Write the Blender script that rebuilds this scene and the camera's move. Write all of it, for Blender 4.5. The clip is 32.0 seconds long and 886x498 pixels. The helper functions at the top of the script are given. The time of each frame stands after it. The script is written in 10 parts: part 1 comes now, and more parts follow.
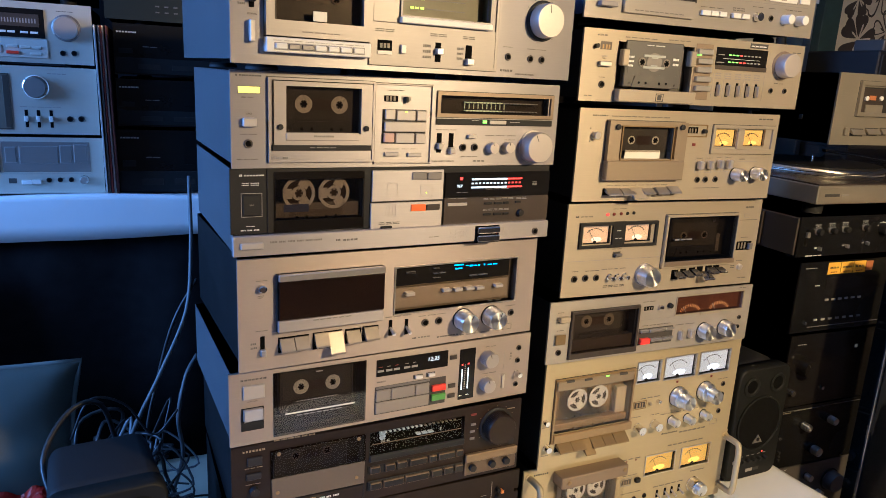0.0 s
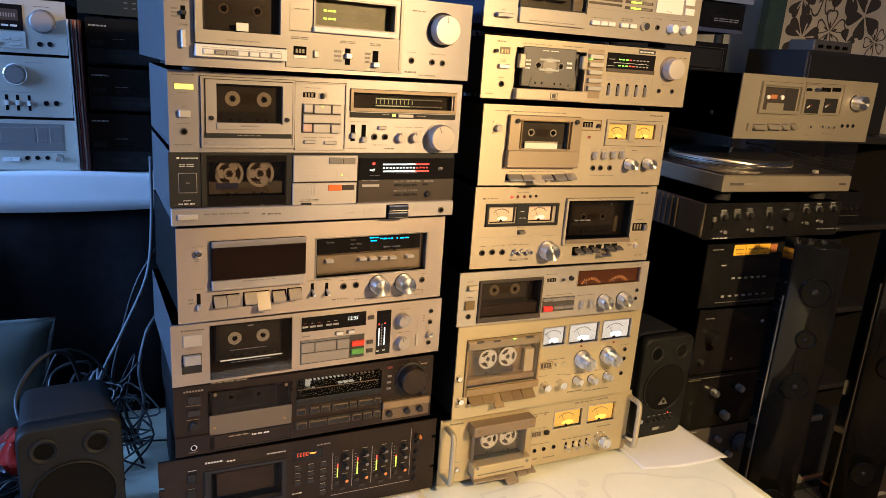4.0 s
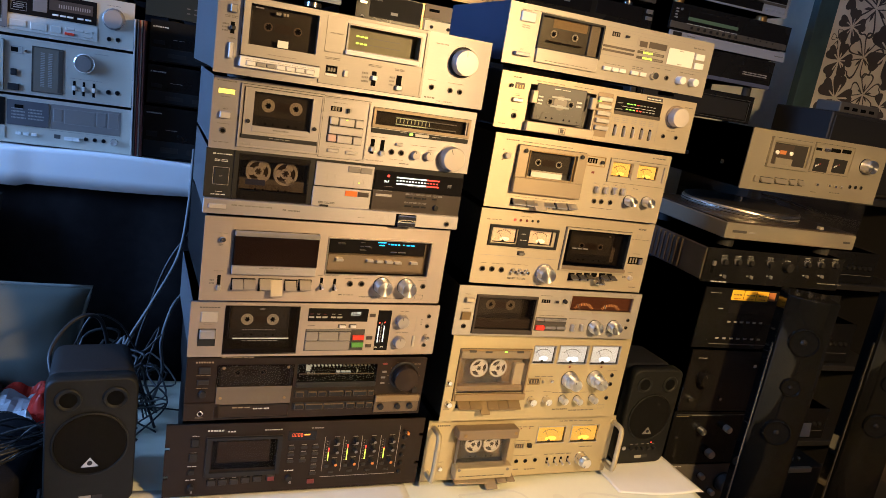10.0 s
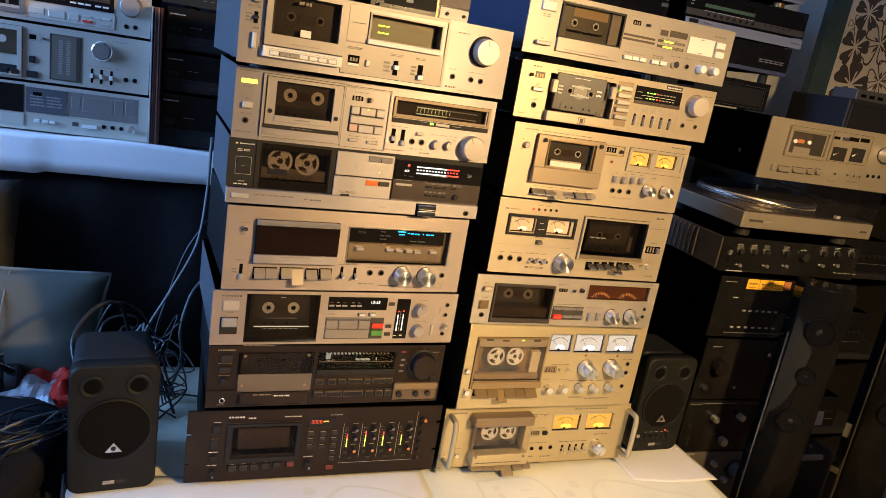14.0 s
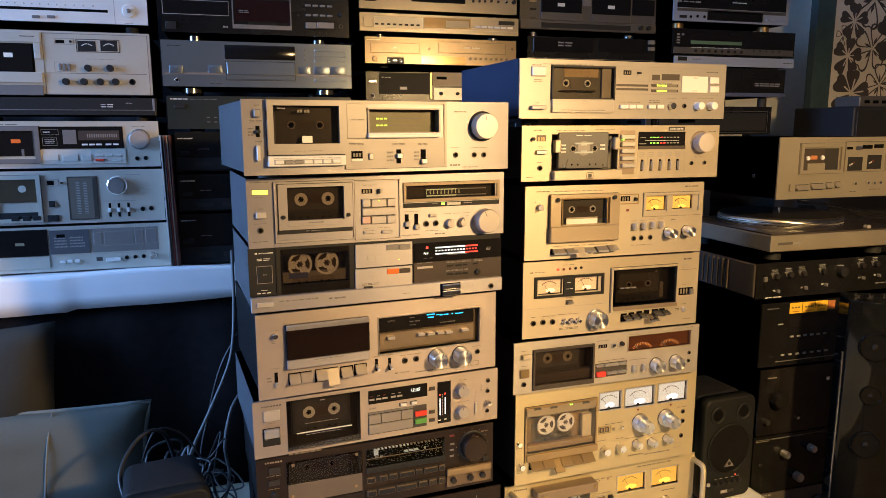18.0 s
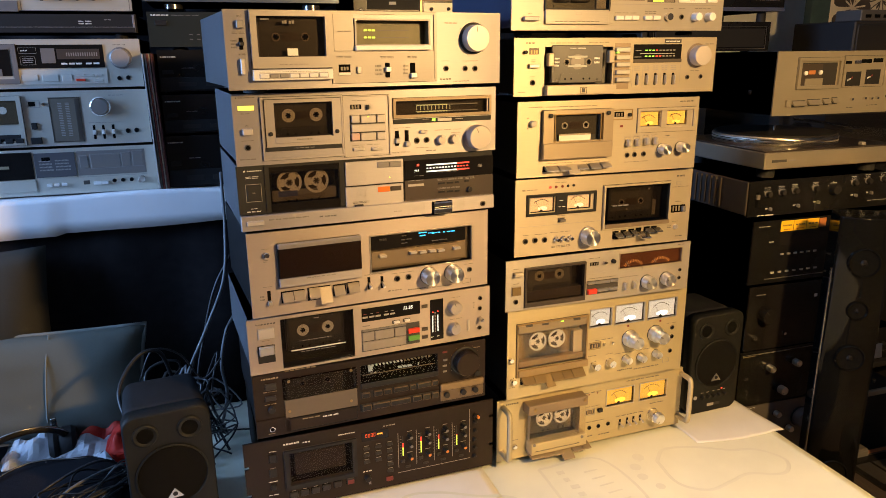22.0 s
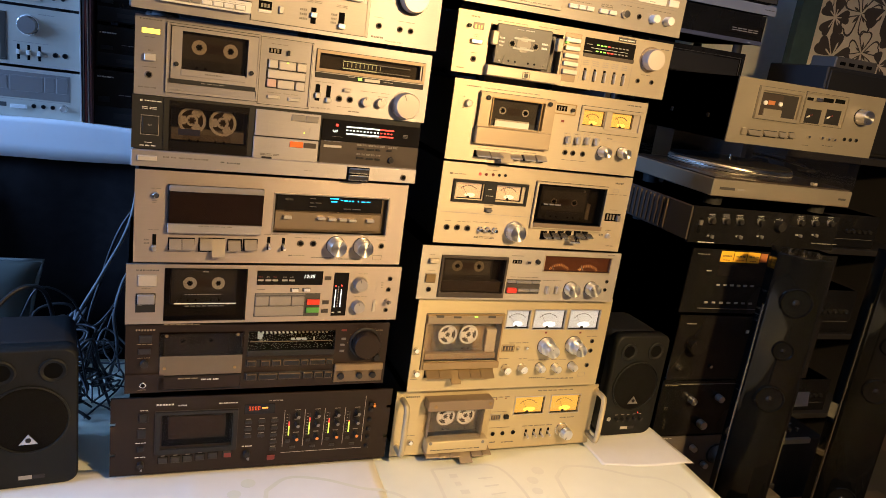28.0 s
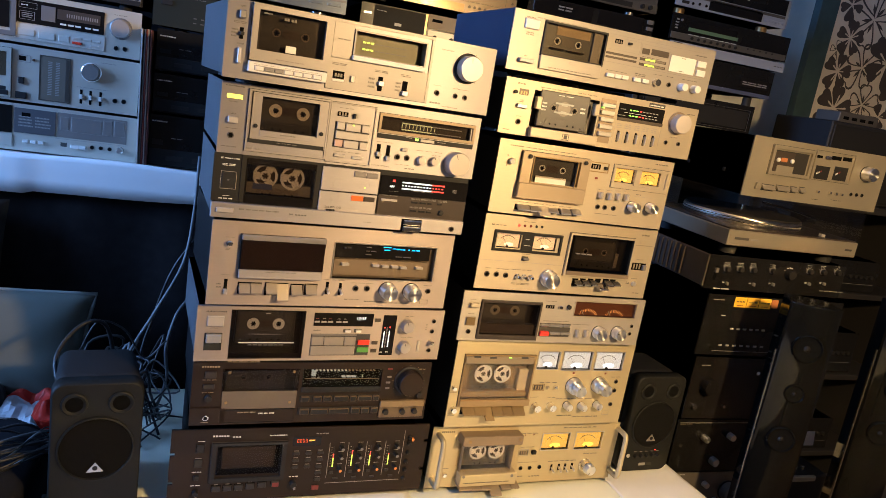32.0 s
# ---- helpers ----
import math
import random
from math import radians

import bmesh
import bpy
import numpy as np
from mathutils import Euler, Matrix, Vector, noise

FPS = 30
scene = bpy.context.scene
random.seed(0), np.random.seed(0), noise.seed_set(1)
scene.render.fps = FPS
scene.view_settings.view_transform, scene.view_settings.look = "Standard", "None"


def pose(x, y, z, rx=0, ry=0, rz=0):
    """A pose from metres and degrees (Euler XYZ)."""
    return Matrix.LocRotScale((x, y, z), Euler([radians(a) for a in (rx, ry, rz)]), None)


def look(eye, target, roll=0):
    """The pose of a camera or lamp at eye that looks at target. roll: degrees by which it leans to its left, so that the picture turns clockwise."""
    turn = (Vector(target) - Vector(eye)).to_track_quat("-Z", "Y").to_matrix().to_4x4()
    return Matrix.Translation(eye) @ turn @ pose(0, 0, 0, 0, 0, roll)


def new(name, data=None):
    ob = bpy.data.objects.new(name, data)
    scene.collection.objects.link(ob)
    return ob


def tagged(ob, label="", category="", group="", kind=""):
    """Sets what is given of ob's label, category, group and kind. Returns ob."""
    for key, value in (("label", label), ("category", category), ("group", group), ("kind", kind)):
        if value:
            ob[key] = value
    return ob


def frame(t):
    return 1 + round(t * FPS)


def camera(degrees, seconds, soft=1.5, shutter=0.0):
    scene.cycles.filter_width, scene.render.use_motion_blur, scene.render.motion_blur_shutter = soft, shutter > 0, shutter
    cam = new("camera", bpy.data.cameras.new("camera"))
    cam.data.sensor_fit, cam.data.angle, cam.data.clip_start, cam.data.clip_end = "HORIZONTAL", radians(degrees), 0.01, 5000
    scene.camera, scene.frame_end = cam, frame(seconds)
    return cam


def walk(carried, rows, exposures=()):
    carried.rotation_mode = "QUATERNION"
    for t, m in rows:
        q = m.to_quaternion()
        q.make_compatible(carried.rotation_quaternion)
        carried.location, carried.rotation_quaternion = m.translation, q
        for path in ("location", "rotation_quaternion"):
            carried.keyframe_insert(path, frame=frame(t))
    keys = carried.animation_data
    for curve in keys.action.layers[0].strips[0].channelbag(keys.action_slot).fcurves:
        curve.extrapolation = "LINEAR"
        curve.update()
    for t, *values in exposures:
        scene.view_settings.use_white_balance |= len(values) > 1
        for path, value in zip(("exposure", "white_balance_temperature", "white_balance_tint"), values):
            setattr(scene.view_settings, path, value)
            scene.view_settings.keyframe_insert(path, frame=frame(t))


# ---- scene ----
cam = camera(64.5, 32.0, soft=0.6)
PATH = [
    (0, (0.136, 0.017, 1.289), (0.88, 1.811, 0.81), 3.0),
    (0.5, (0.137, -0.022, 1.276), (0.935, 1.783, 0.954), 0.4),
    (1, (0.168, -0.071, 1.316), (0.915, 1.751, 0.965), 1.2),
    (1.5, (0.172, -0.12, 1.325), (0.934, 1.693, 0.966), 2.7),
    (2, (0.189, -0.152, 1.32), (0.957, 1.647, 0.906), 2.7),
    (2.5, (0.202, -0.179, 1.304), (0.932, 1.641, 0.913), 0.5),
    (3, (0.202, -0.184, 1.33), (0.921, 1.633, 0.903), 1.9),
    (3.5, (0.19, -0.163, 1.323), (0.954, 1.616, 0.82), 2.6),
    (5.5, (0.212, -0.25, 1.336), (0.857, 1.569, 0.811), 9.8),
    (6, (0.212, -0.251, 1.346), (0.909, 1.548, 0.819), 9.8),
    (6.5, (0.217, -0.275, 1.343), (0.919, 1.546, 0.905), 9.0),
    (7, (0.214, -0.274, 1.35), (0.933, 1.537, 0.9), 8.4),
    (7.5, (0.213, -0.278, 1.349), (0.92, 1.53, 0.866), 9.7),
    (8, (0.215, -0.281, 1.35), (0.915, 1.534, 0.888), 10.1),
    (8.5, (0.213, -0.279, 1.352), (0.915, 1.527, 0.855), 9.6),
    (9, (0.204, -0.283, 1.34), (0.925, 1.52, 0.863), 9.3),
    (9.5, (0.209, -0.286, 1.342), (0.904, 1.529, 0.87), 10.1),
    (10, (0.209, -0.292, 1.342), (0.866, 1.534, 0.86), 9.5),
    (10.5, (0.205, -0.301, 1.342), (0.833, 1.539, 0.873), 9.0),
    (11, (0.201, -0.295, 1.349), (0.835, 1.544, 0.884), 8.2),
    (11.5, (0.198, -0.295, 1.344), (0.832, 1.537, 0.855), 9.2),
    (12, (0.201, -0.301, 1.344), (0.817, 1.537, 0.849), 9.3),
    (12.5, (0.197, -0.296, 1.347), (0.814, 1.538, 0.841), 9.4),
    (13, (0.191, -0.292, 1.346), (0.812, 1.539, 0.832), 9.1),
    (13.5, (0.181, -0.284, 1.345), (0.816, 1.539, 0.822), 10.2),
    (14, (0.185, -0.287, 1.346), (0.829, 1.533, 0.821), 9.6),
    (14.5, (0.19, -0.292, 1.339), (0.833, 1.54, 0.859), 8.7),
    (16.5, (0.188, -0.281, 1.347), (0.799, 1.579, 0.941), -0.2),
    (17, (0.187, -0.282, 1.347), (0.78, 1.595, 0.994), -0.7),
    (17.5, (0.187, -0.281, 1.349), (0.768, 1.606, 1.028), -0.5),
    (18, (0.19, -0.278, 1.357), (0.76, 1.61, 1.021), -0.2),
    (18.5, (0.191, -0.277, 1.353), (0.757, 1.607, 0.996), -0.3),
    (19, (0.191, -0.278, 1.35), (0.76, 1.602, 0.971), -0.3),
    (19.5, (0.192, -0.275, 1.347), (0.757, 1.601, 0.945), -0.3),
    (20, (0.191, -0.276, 1.347), (0.756, 1.595, 0.923), -0.6),
    (20.5, (0.191, -0.274, 1.348), (0.762, 1.585, 0.884), -0.6),
    (21, (0.192, -0.273, 1.344), (0.769, 1.577, 0.849), -0.7),
    (21.5, (0.194, -0.273, 1.342), (0.77, 1.57, 0.822), -0.7),
    (22, (0.194, -0.276, 1.338), (0.767, 1.564, 0.803), -0.6),
    (22.5, (0.194, -0.277, 1.336), (0.76, 1.561, 0.786), -0.4),
    (23, (0.195, -0.271, 1.336), (0.761, 1.555, 0.748), 0.1),
    (23.5, (0.193, -0.268, 1.33), (0.756, 1.542, 0.692), 0.9),
    (24, (0.195, -0.277, 1.319), (0.761, 1.53, 0.676), 2.4),
    (24.5, (0.216, -0.27, 1.312), (0.813, 1.533, 0.685), 7.5),
    (25, (0.25, -0.255, 1.299), (0.864, 1.546, 0.683), 10.7),
    (25.5, (0.253, -0.252, 1.289), (0.885, 1.536, 0.651), 12.3),
    (27.5, (0.315, -0.255, 1.292), (0.954, 1.554, 0.725), 8.5),
    (28, (0.316, -0.254, 1.278), (0.958, 1.57, 0.766), 8.1),
    (28.5, (0.293, -0.265, 1.29), (0.9, 1.58, 0.813), 8.0),
    (29, (0.269, -0.27, 1.305), (0.861, 1.58, 0.828), 7.8),
    (29.5, (0.246, -0.285, 1.309), (0.822, 1.572, 0.839), 7.5),
    (30, (0.234, -0.289, 1.319), (0.813, 1.562, 0.829), 8.4),
    (30.5, (0.225, -0.293, 1.321), (0.829, 1.557, 0.861), 8.6),
    (31, (0.223, -0.296, 1.323), (0.837, 1.556, 0.882), 8.0),
    (31.5, (0.212, -0.298, 1.324), (0.837, 1.548, 0.876), 9.3),
    (32, (0.199, -0.3, 1.326), (0.854, 1.537, 0.883), 9.4),
]
# the phone's white balance drifts: cooler at first, warmest near the table
BALANCE = [(0, -0.1, 4850, 10), (1.5, 0, 5150, 10), (3.5, 0.05, 5500, 10), (5.5, 0.06, 5950, 10), (14.5, 0.06, 6000, 10), (16.5, 0.05, 6100, 10), (20, 0.05, 6350, 10), (23, 0, 7000, 10), (25.5, 0, 7000, 10), (28, 0.04, 6000, 10), (29.5, 0.04, 5800, 10), (32, 0.08, 5800, 10)]
walk(cam, [(t, look(eye, target, roll)) for t, eye, target, roll in PATH], BALANCE)

# ---- light ----
world = bpy.data.worlds.new("room_world")
scene.world = world
world.use_nodes = True
world.node_tree.nodes["Background"].inputs[0].default_value = (0.30, 0.40, 0.62, 1)
world.node_tree.nodes["Background"].inputs[1].default_value = 0.012


def area_lamp(name, m, size_x, size_y, power, colour):
    data = bpy.data.lights.new(name, "AREA")
    data.shape, data.size, data.size_y, data.energy, data.color = "RECTANGLE", size_x, size_y, power, colour
    ob = new(name, data)
    ob.matrix_world = m
    return ob


# warm bulb of a reading lamp beside the table, cool daylight from a window at the left
LAMP_AT = (1.22, -0.48, 1.68)
bulb = bpy.data.lights.new("reading_lamp_light", "POINT")
bulb.energy, bulb.color, bulb.shadow_soft_size = 151, (1.0, 0.63, 0.255), 0.05
bulb_ob = new("reading_lamp_light", bulb)
bulb_ob.location = LAMP_AT
area_lamp("window_daylight", look((-2.36, 0.72, 1.72), (0.5, 1.02, 1.2)), 1.3, 1.2, 132, (0.27, 0.50, 1.0))

# ---- materials ----


def mat(name, colour, rough=0.5, metal=0.0, grain=0.0, scale=60.0, stretch=(1, 1, 1), bump=0.0, emit=0.0, coat=0.0, rough_var=0.0, stain=0.0, spec=0.5, brushed=0.0, turned=0.0):
    """A surface with fine grain and broad stains in object space; brushed along the front or turned on a lathe."""
    m = bpy.data.materials.new(name)
    m.use_nodes = True
    nt = m.node_tree
    bs = nt.nodes["Principled BSDF"]
    bs.inputs["Base Color"].default_value = (*colour, 1)
    bs.inputs["Roughness"].default_value = rough
    bs.inputs["Metallic"].default_value = metal
    bs.inputs["Specular IOR Level"].default_value = spec
    bs.inputs["Coat Weight"].default_value = coat
    if brushed:
        up = nt.nodes.new("ShaderNodeCombineXYZ")
        up.inputs[2].default_value = 1.0
        bs.inputs["Anisotropic"].default_value = brushed
        nt.links.new(up.outputs[0], bs.inputs["Tangent"])
    if turned:
        round_ = nt.nodes.new("ShaderNodeTangent")
        round_.direction_type, round_.axis = "RADIAL", "Y"
        bs.inputs["Anisotropic"].default_value = turned
        bs.inputs["Anisotropic Rotation"].default_value = 0.25
        nt.links.new(round_.outputs[0], bs.inputs["Tangent"])
    if emit:
        bs.inputs["Emission Color"].default_value = (*colour, 1)
        bs.inputs["Emission Strength"].default_value = emit
    if grain or bump or rough_var or stain:
        tc = nt.nodes.new("ShaderNodeTexCoord")
        mp = nt.nodes.new("ShaderNodeMapping")
        mp.inputs["Scale"].default_value = [scale * s for s in stretch]
        nz = nt.nodes.new("ShaderNodeTexNoise")
        nz.inputs["Scale"].default_value = 1.0
        nz.inputs["Detail"].default_value = 5
        nt.links.new(tc.outputs["Object"], mp.inputs[0])
        nt.links.new(mp.outputs[0], nz.inputs["Vector"])
        big = nt.nodes.new("ShaderNodeTexNoise")
        big.inputs["Scale"].default_value = 7.0
        big.inputs["Detail"].default_value = 4
        nt.links.new(tc.outputs["Object"], big.inputs["Vector"])
        if grain or stain:
            fine = nt.nodes.new("ShaderNodeMapRange")
            fine.inputs[3].default_value, fine.inputs[4].default_value = 1 - grain, 1 + grain
            wide = nt.nodes.new("ShaderNodeMapRange")
            wide.inputs[1].default_value, wide.inputs[2].default_value = 0.3, 0.7
            wide.inputs[3].default_value, wide.inputs[4].default_value = 1 - stain, 1 + stain * 0.4
            nt.links.new(nz.outputs[0], fine.inputs[0])
            nt.links.new(big.outputs[0], wide.inputs[0])
            mul = nt.nodes.new("ShaderNodeMath")
            mul.operation = "MULTIPLY"
            nt.links.new(fine.outputs[0], mul.inputs[0])
            nt.links.new(wide.outputs[0], mul.inputs[1])
            vm = nt.nodes.new("ShaderNodeVectorMath")
            vm.operation = "SCALE"
            vm.inputs[0].default_value = colour
            nt.links.new(mul.outputs[0], vm.inputs["Scale"])
            nt.links.new(vm.outputs[0], bs.inputs["Base Color"])
        if rough_var:
            rr = nt.nodes.new("ShaderNodeMapRange")
            rr.inputs[3].default_value, rr.inputs[4].default_value = rough - rough_var, rough + rough_var
            nt.links.new(big.outputs[0], rr.inputs[0])
            nt.links.new(rr.outputs[0], bs.inputs["Roughness"])
        if bump:
            bp = nt.nodes.new("ShaderNodeBump")
            bp.inputs["Strength"].default_value = bump
            bp.inputs["Distance"].default_value = 0.002
            nt.links.new(nz.outputs[0], bp.inputs["Height"])
            nt.links.new(bp.outputs[0], bs.inputs["Normal"])
    return m


def glass_mat(name, tint, gloss=0.08, rough=0.03):
    """Thin clear plastic: tinted see-through sheet with a mirror film."""
    m = bpy.data.materials.new(name)
    m.use_nodes = True
    nt = m.node_tree
    nt.nodes.remove(nt.nodes["Principled BSDF"])
    tr = nt.nodes.new("ShaderNodeBsdfTransparent")
    tr.inputs[0].default_value = (*tint, 1)
    gl = nt.nodes.new("ShaderNodeBsdfGlossy")
    gl.inputs[1].default_value = rough
    mx = nt.nodes.new("ShaderNodeMixShader")
    mx.inputs[0].default_value = gloss
    nt.links.new(tr.outputs[0], mx.inputs[1])
    nt.links.new(gl.outputs[0], mx.inputs[2])
    nt.links.new(mx.outputs[0], nt.nodes["Material Output"].inputs[0])
    return m


BRUSH = dict(scale=900, stretch=(0.03, 1, 1))
ALU = mat("brushed_aluminium", (0.305, 0.282, 0.28), 0.46, 0.52, grain=0.06, bump=0.05, rough_var=0.05, stain=0.03, brushed=0.7, **BRUSH)
ALU_WARM = mat("warm_brushed_aluminium", (0.335, 0.283, 0.255), 0.46, 0.52, grain=0.06, bump=0.05, rough_var=0.05, stain=0.03, brushed=0.7, **BRUSH)
FLAP_GOLD = mat("brown_gold_metal", (0.30, 0.235, 0.155), 0.42, 0.5, grain=0.05, bump=0.04, rough_var=0.05, brushed=0.5, **BRUSH)
ALU_DULL = mat("satin_silver_paint", (0.325, 0.295, 0.28), 0.48, 0.45, grain=0.04, bump=0.03, rough_var=0.05, stain=0.04, brushed=0.6, **BRUSH)
ALU_GOLD = mat("champagne_aluminium", (0.43, 0.365, 0.265), 0.48, 0.45, grain=0.06, bump=0.05, rough_var=0.05, stain=0.03, brushed=0.7, **BRUSH)
ALU_PALE = mat("pale_champagne_aluminium", (0.40, 0.362, 0.31), 0.48, 0.45, grain=0.06, bump=0.05, rough_var=0.05, stain=0.03, brushed=0.7, **BRUSH)
ALU_CHAMP = mat("golden_champagne_aluminium", (0.52, 0.432, 0.255), 0.48, 0.45, grain=0.06, bump=0.05, rough_var=0.05, stain=0.03, brushed=0.7, **BRUSH)
KEY_GOLD = mat("brown_gold_key", (0.27, 0.185, 0.08), 0.36, 0.5, grain=0.05, **BRUSH)
ALU_DARK = mat("grey_metal", (0.20, 0.185, 0.175), 0.45, 0.4, grain=0.06, stain=0.05, **BRUSH)
WHITE_PLASTIC = mat("white_plastic", (0.68, 0.66, 0.62), 0.4, grain=0.02, stain=0.04)
SATIN_GREY = mat("satin_grey_panel", (0.255, 0.232, 0.215), 0.46, 0.5, grain=0.05, bump=0.04, rough_var=0.05, stain=0.04, **BRUSH)
AGED_CHAMPAGNE = mat("aged_champagne_steel", (0.365, 0.322, 0.245), 0.4, 0.55, grain=0.06, bump=0.05, rough_var=0.06, stain=0.06, **BRUSH)
GREY_VINYL = mat("charcoal_vinyl_cover", (0.040, 0.037, 0.034), 0.42, grain=0.15, scale=700, bump=0.08, stain=0.15)
KEY_CHAMPAGNE = mat("champagne_key_plastic", (0.27, 0.225, 0.17), 0.36, 0.4, grain=0.04, scale=300)
SILVER_KEY = mat("silver_key_plastic", (0.46, 0.42, 0.38), 0.4, 0.3, grain=0.03, scale=300)
CHROME = mat("chrome", (0.82, 0.80, 0.77), 0.16, 1.0, rough_var=0.05)
KNOB_ALU = mat("turned_aluminium", (0.84, 0.82, 0.78), 0.34, 1.0, grain=0.05, scale=700, turned=0.9)
KNOB_SATIN = mat("satin_aluminium_knob", (0.45, 0.405, 0.37), 0.45, 0.6, grain=0.04, bump=0.02, scale=500)
KNOB_GOLD = mat("turned_champagne_aluminium", (0.84, 0.77, 0.64), 0.34, 1.0, grain=0.05, scale=700, turned=0.9)
LEVER = mat("satin_nickel_lever", (0.66, 0.62, 0.57), 0.3, 0.75, grain=0.04, scale=300)
KHAKI = mat("khaki_display_floor", (0.24, 0.20, 0.085), 0.4, grain=0.06, scale=200)
BLACK = mat("black_plastic", (0.015, 0.0145, 0.0145), 0.55, spec=0.25, grain=0.1, scale=200, rough_var=0.06)
BLACK_METAL = mat("black_painted_steel", (0.018, 0.017, 0.017), 0.6, spec=0.35, grain=0.2, scale=900, bump=0.08, stain=0.25, rough_var=0.08)
BLUE_GREY = mat("grey_painted_steel_cover", (0.20, 0.205, 0.215), 0.5, 0.2, grain=0.08, scale=900, bump=0.06, stain=0.08)
NAVY = mat("blue_vinyl_cover", (0.062, 0.074, 0.13), 0.5, grain=0.08, scale=900, bump=0.06, stain=0.08)
BROWN_PLASTIC = mat("dark_bronze_panel", (0.070, 0.055, 0.045), 0.36, 0.35, grain=0.06, stain=0.1, **BRUSH)
BRONZE_PANEL = mat("near_black_bronze_panel", (0.018, 0.0108, 0.007), 0.42, 0.0, spec=0.2, grain=0.08, stain=0.12, **BRUSH)
BRONZE_DULL = mat("dull_bronze_keys", (0.13, 0.085, 0.045), 0.36, 0.5, grain=0.08, **BRUSH)
BRONZE = mat("bronze_trim", (0.30, 0.20, 0.09), 0.32, 0.7, grain=0.05, **BRUSH)
RACK_BROWN = mat("rack_charcoal_paint", (0.018, 0.0112, 0.0075), 0.55, spec=0.22, grain=0.1, scale=700, bump=0.06, stain=0.08)
DARK_WELL = mat("dark_cassette_well", (0.022, 0.020, 0.018), 0.5, grain=0.15, scale=150)
GREY_WELL = mat("grey_cassette_well", (0.20, 0.18, 0.16), 0.45, 0.2, grain=0.08, scale=150)
PRINT = mat("dark_print", (0.05, 0.045, 0.04), 0.6)
LEGEND = mat("fine_dark_legend", (0.13, 0.115, 0.10), 0.6)
PRINT_WHITE = mat("white_print", (0.75, 0.74, 0.70), 0.6)
PRINT_GREY = mat("grey_print", (0.30, 0.28, 0.26), 0.6)
HOLE = mat("black_hole", (0.003, 0.003, 0.003), 0.8, spec=0.05)
RUBBER = mat("black_rubber", (0.015, 0.015, 0.015), 0.7, grain=0.1, scale=200)
SMOKED = glass_mat("smoked_window", (0.74, 0.70, 0.65), 0.07)
CLEAR = glass_mat("clear_window", (0.95, 0.93, 0.90), 0.035)
MATT_SMOKED = glass_mat("dull_smoked_window", (0.60, 0.54, 0.48), 0.012, 0.05)
TAPE_SHELL_BLACK = mat("black_cassette_shell", (0.03, 0.028, 0.027), 0.35, grain=0.05, scale=200)
TAPE_PALE = mat("pale_window_plastic", (0.42, 0.43, 0.40), 0.3)
TAPE_SHELL_GREY = mat("grey_cassette_shell", (0.085, 0.078, 0.07), 0.4, grain=0.05, scale=200)
TAPE_CLEAR = glass_mat("clear_cassette_shell", (0.94, 0.91, 0.86), 0.03, 0.08)
TAPE_BROWN = mat("tape_pack", (0.045, 0.028, 0.02), 0.3)
REEL_WHITE = mat("white_reel", (0.72, 0.69, 0.63), 0.4)
PAPER = mat("paper_label", (0.78, 0.75, 0.66), 0.7, grain=0.03, scale=200)
GOLD_LABEL = mat("gold_label", (0.45, 0.30, 0.12), 0.5)
ORANGE = mat("orange_key", (0.85, 0.16, 0.02), 0.4)
RED = mat("red_key", (0.75, 0.05, 0.02), 0.4)
GREEN = mat("green_key", (0.10, 0.30, 0.05), 0.4)
LED_GREEN = mat("green_led", (0.35, 1.0, 0.10), 0.5, emit=1.3)
LED_YELLOW = mat("yellow_lit_power", (1.0, 0.82, 0.12), 0.5, emit=1.1)
LED_LIME = mat("lime_led", (0.62, 0.85, 0.10), 0.5, emit=1.0)
LED_RED = mat("red_led", (1.0, 0.06, 0.04), 0.5, emit=1.2)
LED_ORANGE = mat("orange_digit", (0.9, 0.10, 0.02), 0.5, emit=0.55)
METER_SCALE = mat("amber_meter_scale", (1.0, 0.42, 0.12), 0.5, emit=0.9)
LED_CYAN = mat("cyan_fluorescent", (0.02, 0.48, 0.95), 0.5, emit=1.6)
LED_WHITE = mat("white_fluorescent", (0.85, 0.95, 0.95), 0.5, emit=1.1)
LED_DIM = mat("unlit_segment", (0.20, 0.17, 0.13), 0.5)
METER_AMBER = mat("amber_lit_meter", (0.85, 0.50, 0.10), 0.5, emit=0.48)
METER_GOLD = mat("gold_lit_meter", (0.76, 0.49, 0.08), 0.5, emit=0.38)
METER_WHITE = mat("white_lit_meter", (0.56, 0.63, 0.72), 0.5, emit=0.42)
METER_PEACH = mat("peach_lit_meter", (0.85, 0.58, 0.34), 0.5, emit=0.40)
METER_LAMP = {"white_lit_meter": mat("white_meter_lamp", (0.92, 0.96, 1.0), 0.5, emit=2.6), "gold_lit_meter": mat("gold_meter_lamp", (1.0, 0.62, 0.06), 0.5, emit=2.0), "peach_lit_meter": mat("peach_meter_lamp", (1.0, 0.80, 0.52), 0.5, emit=1.1), "amber_lit_meter": mat("amber_meter_lamp", (1.0, 0.66, 0.14), 0.5, emit=0.9)}
METER_RED = mat("red_lit_meter", (0.20, 0.062, 0.020), 0.5, emit=0.22)

# ---- mesh helpers ----
MM = 0.001


def link_mesh(name, bm, material, parent=None, label=""):
    me = bpy.data.meshes.new(name)
    bm.to_mesh(me)
    bm.free()
    me.materials.append(material)
    ob = new(name, me)
    if parent is not None:
        ob.parent = parent
    if label:
        tagged(ob, label)
    return ob


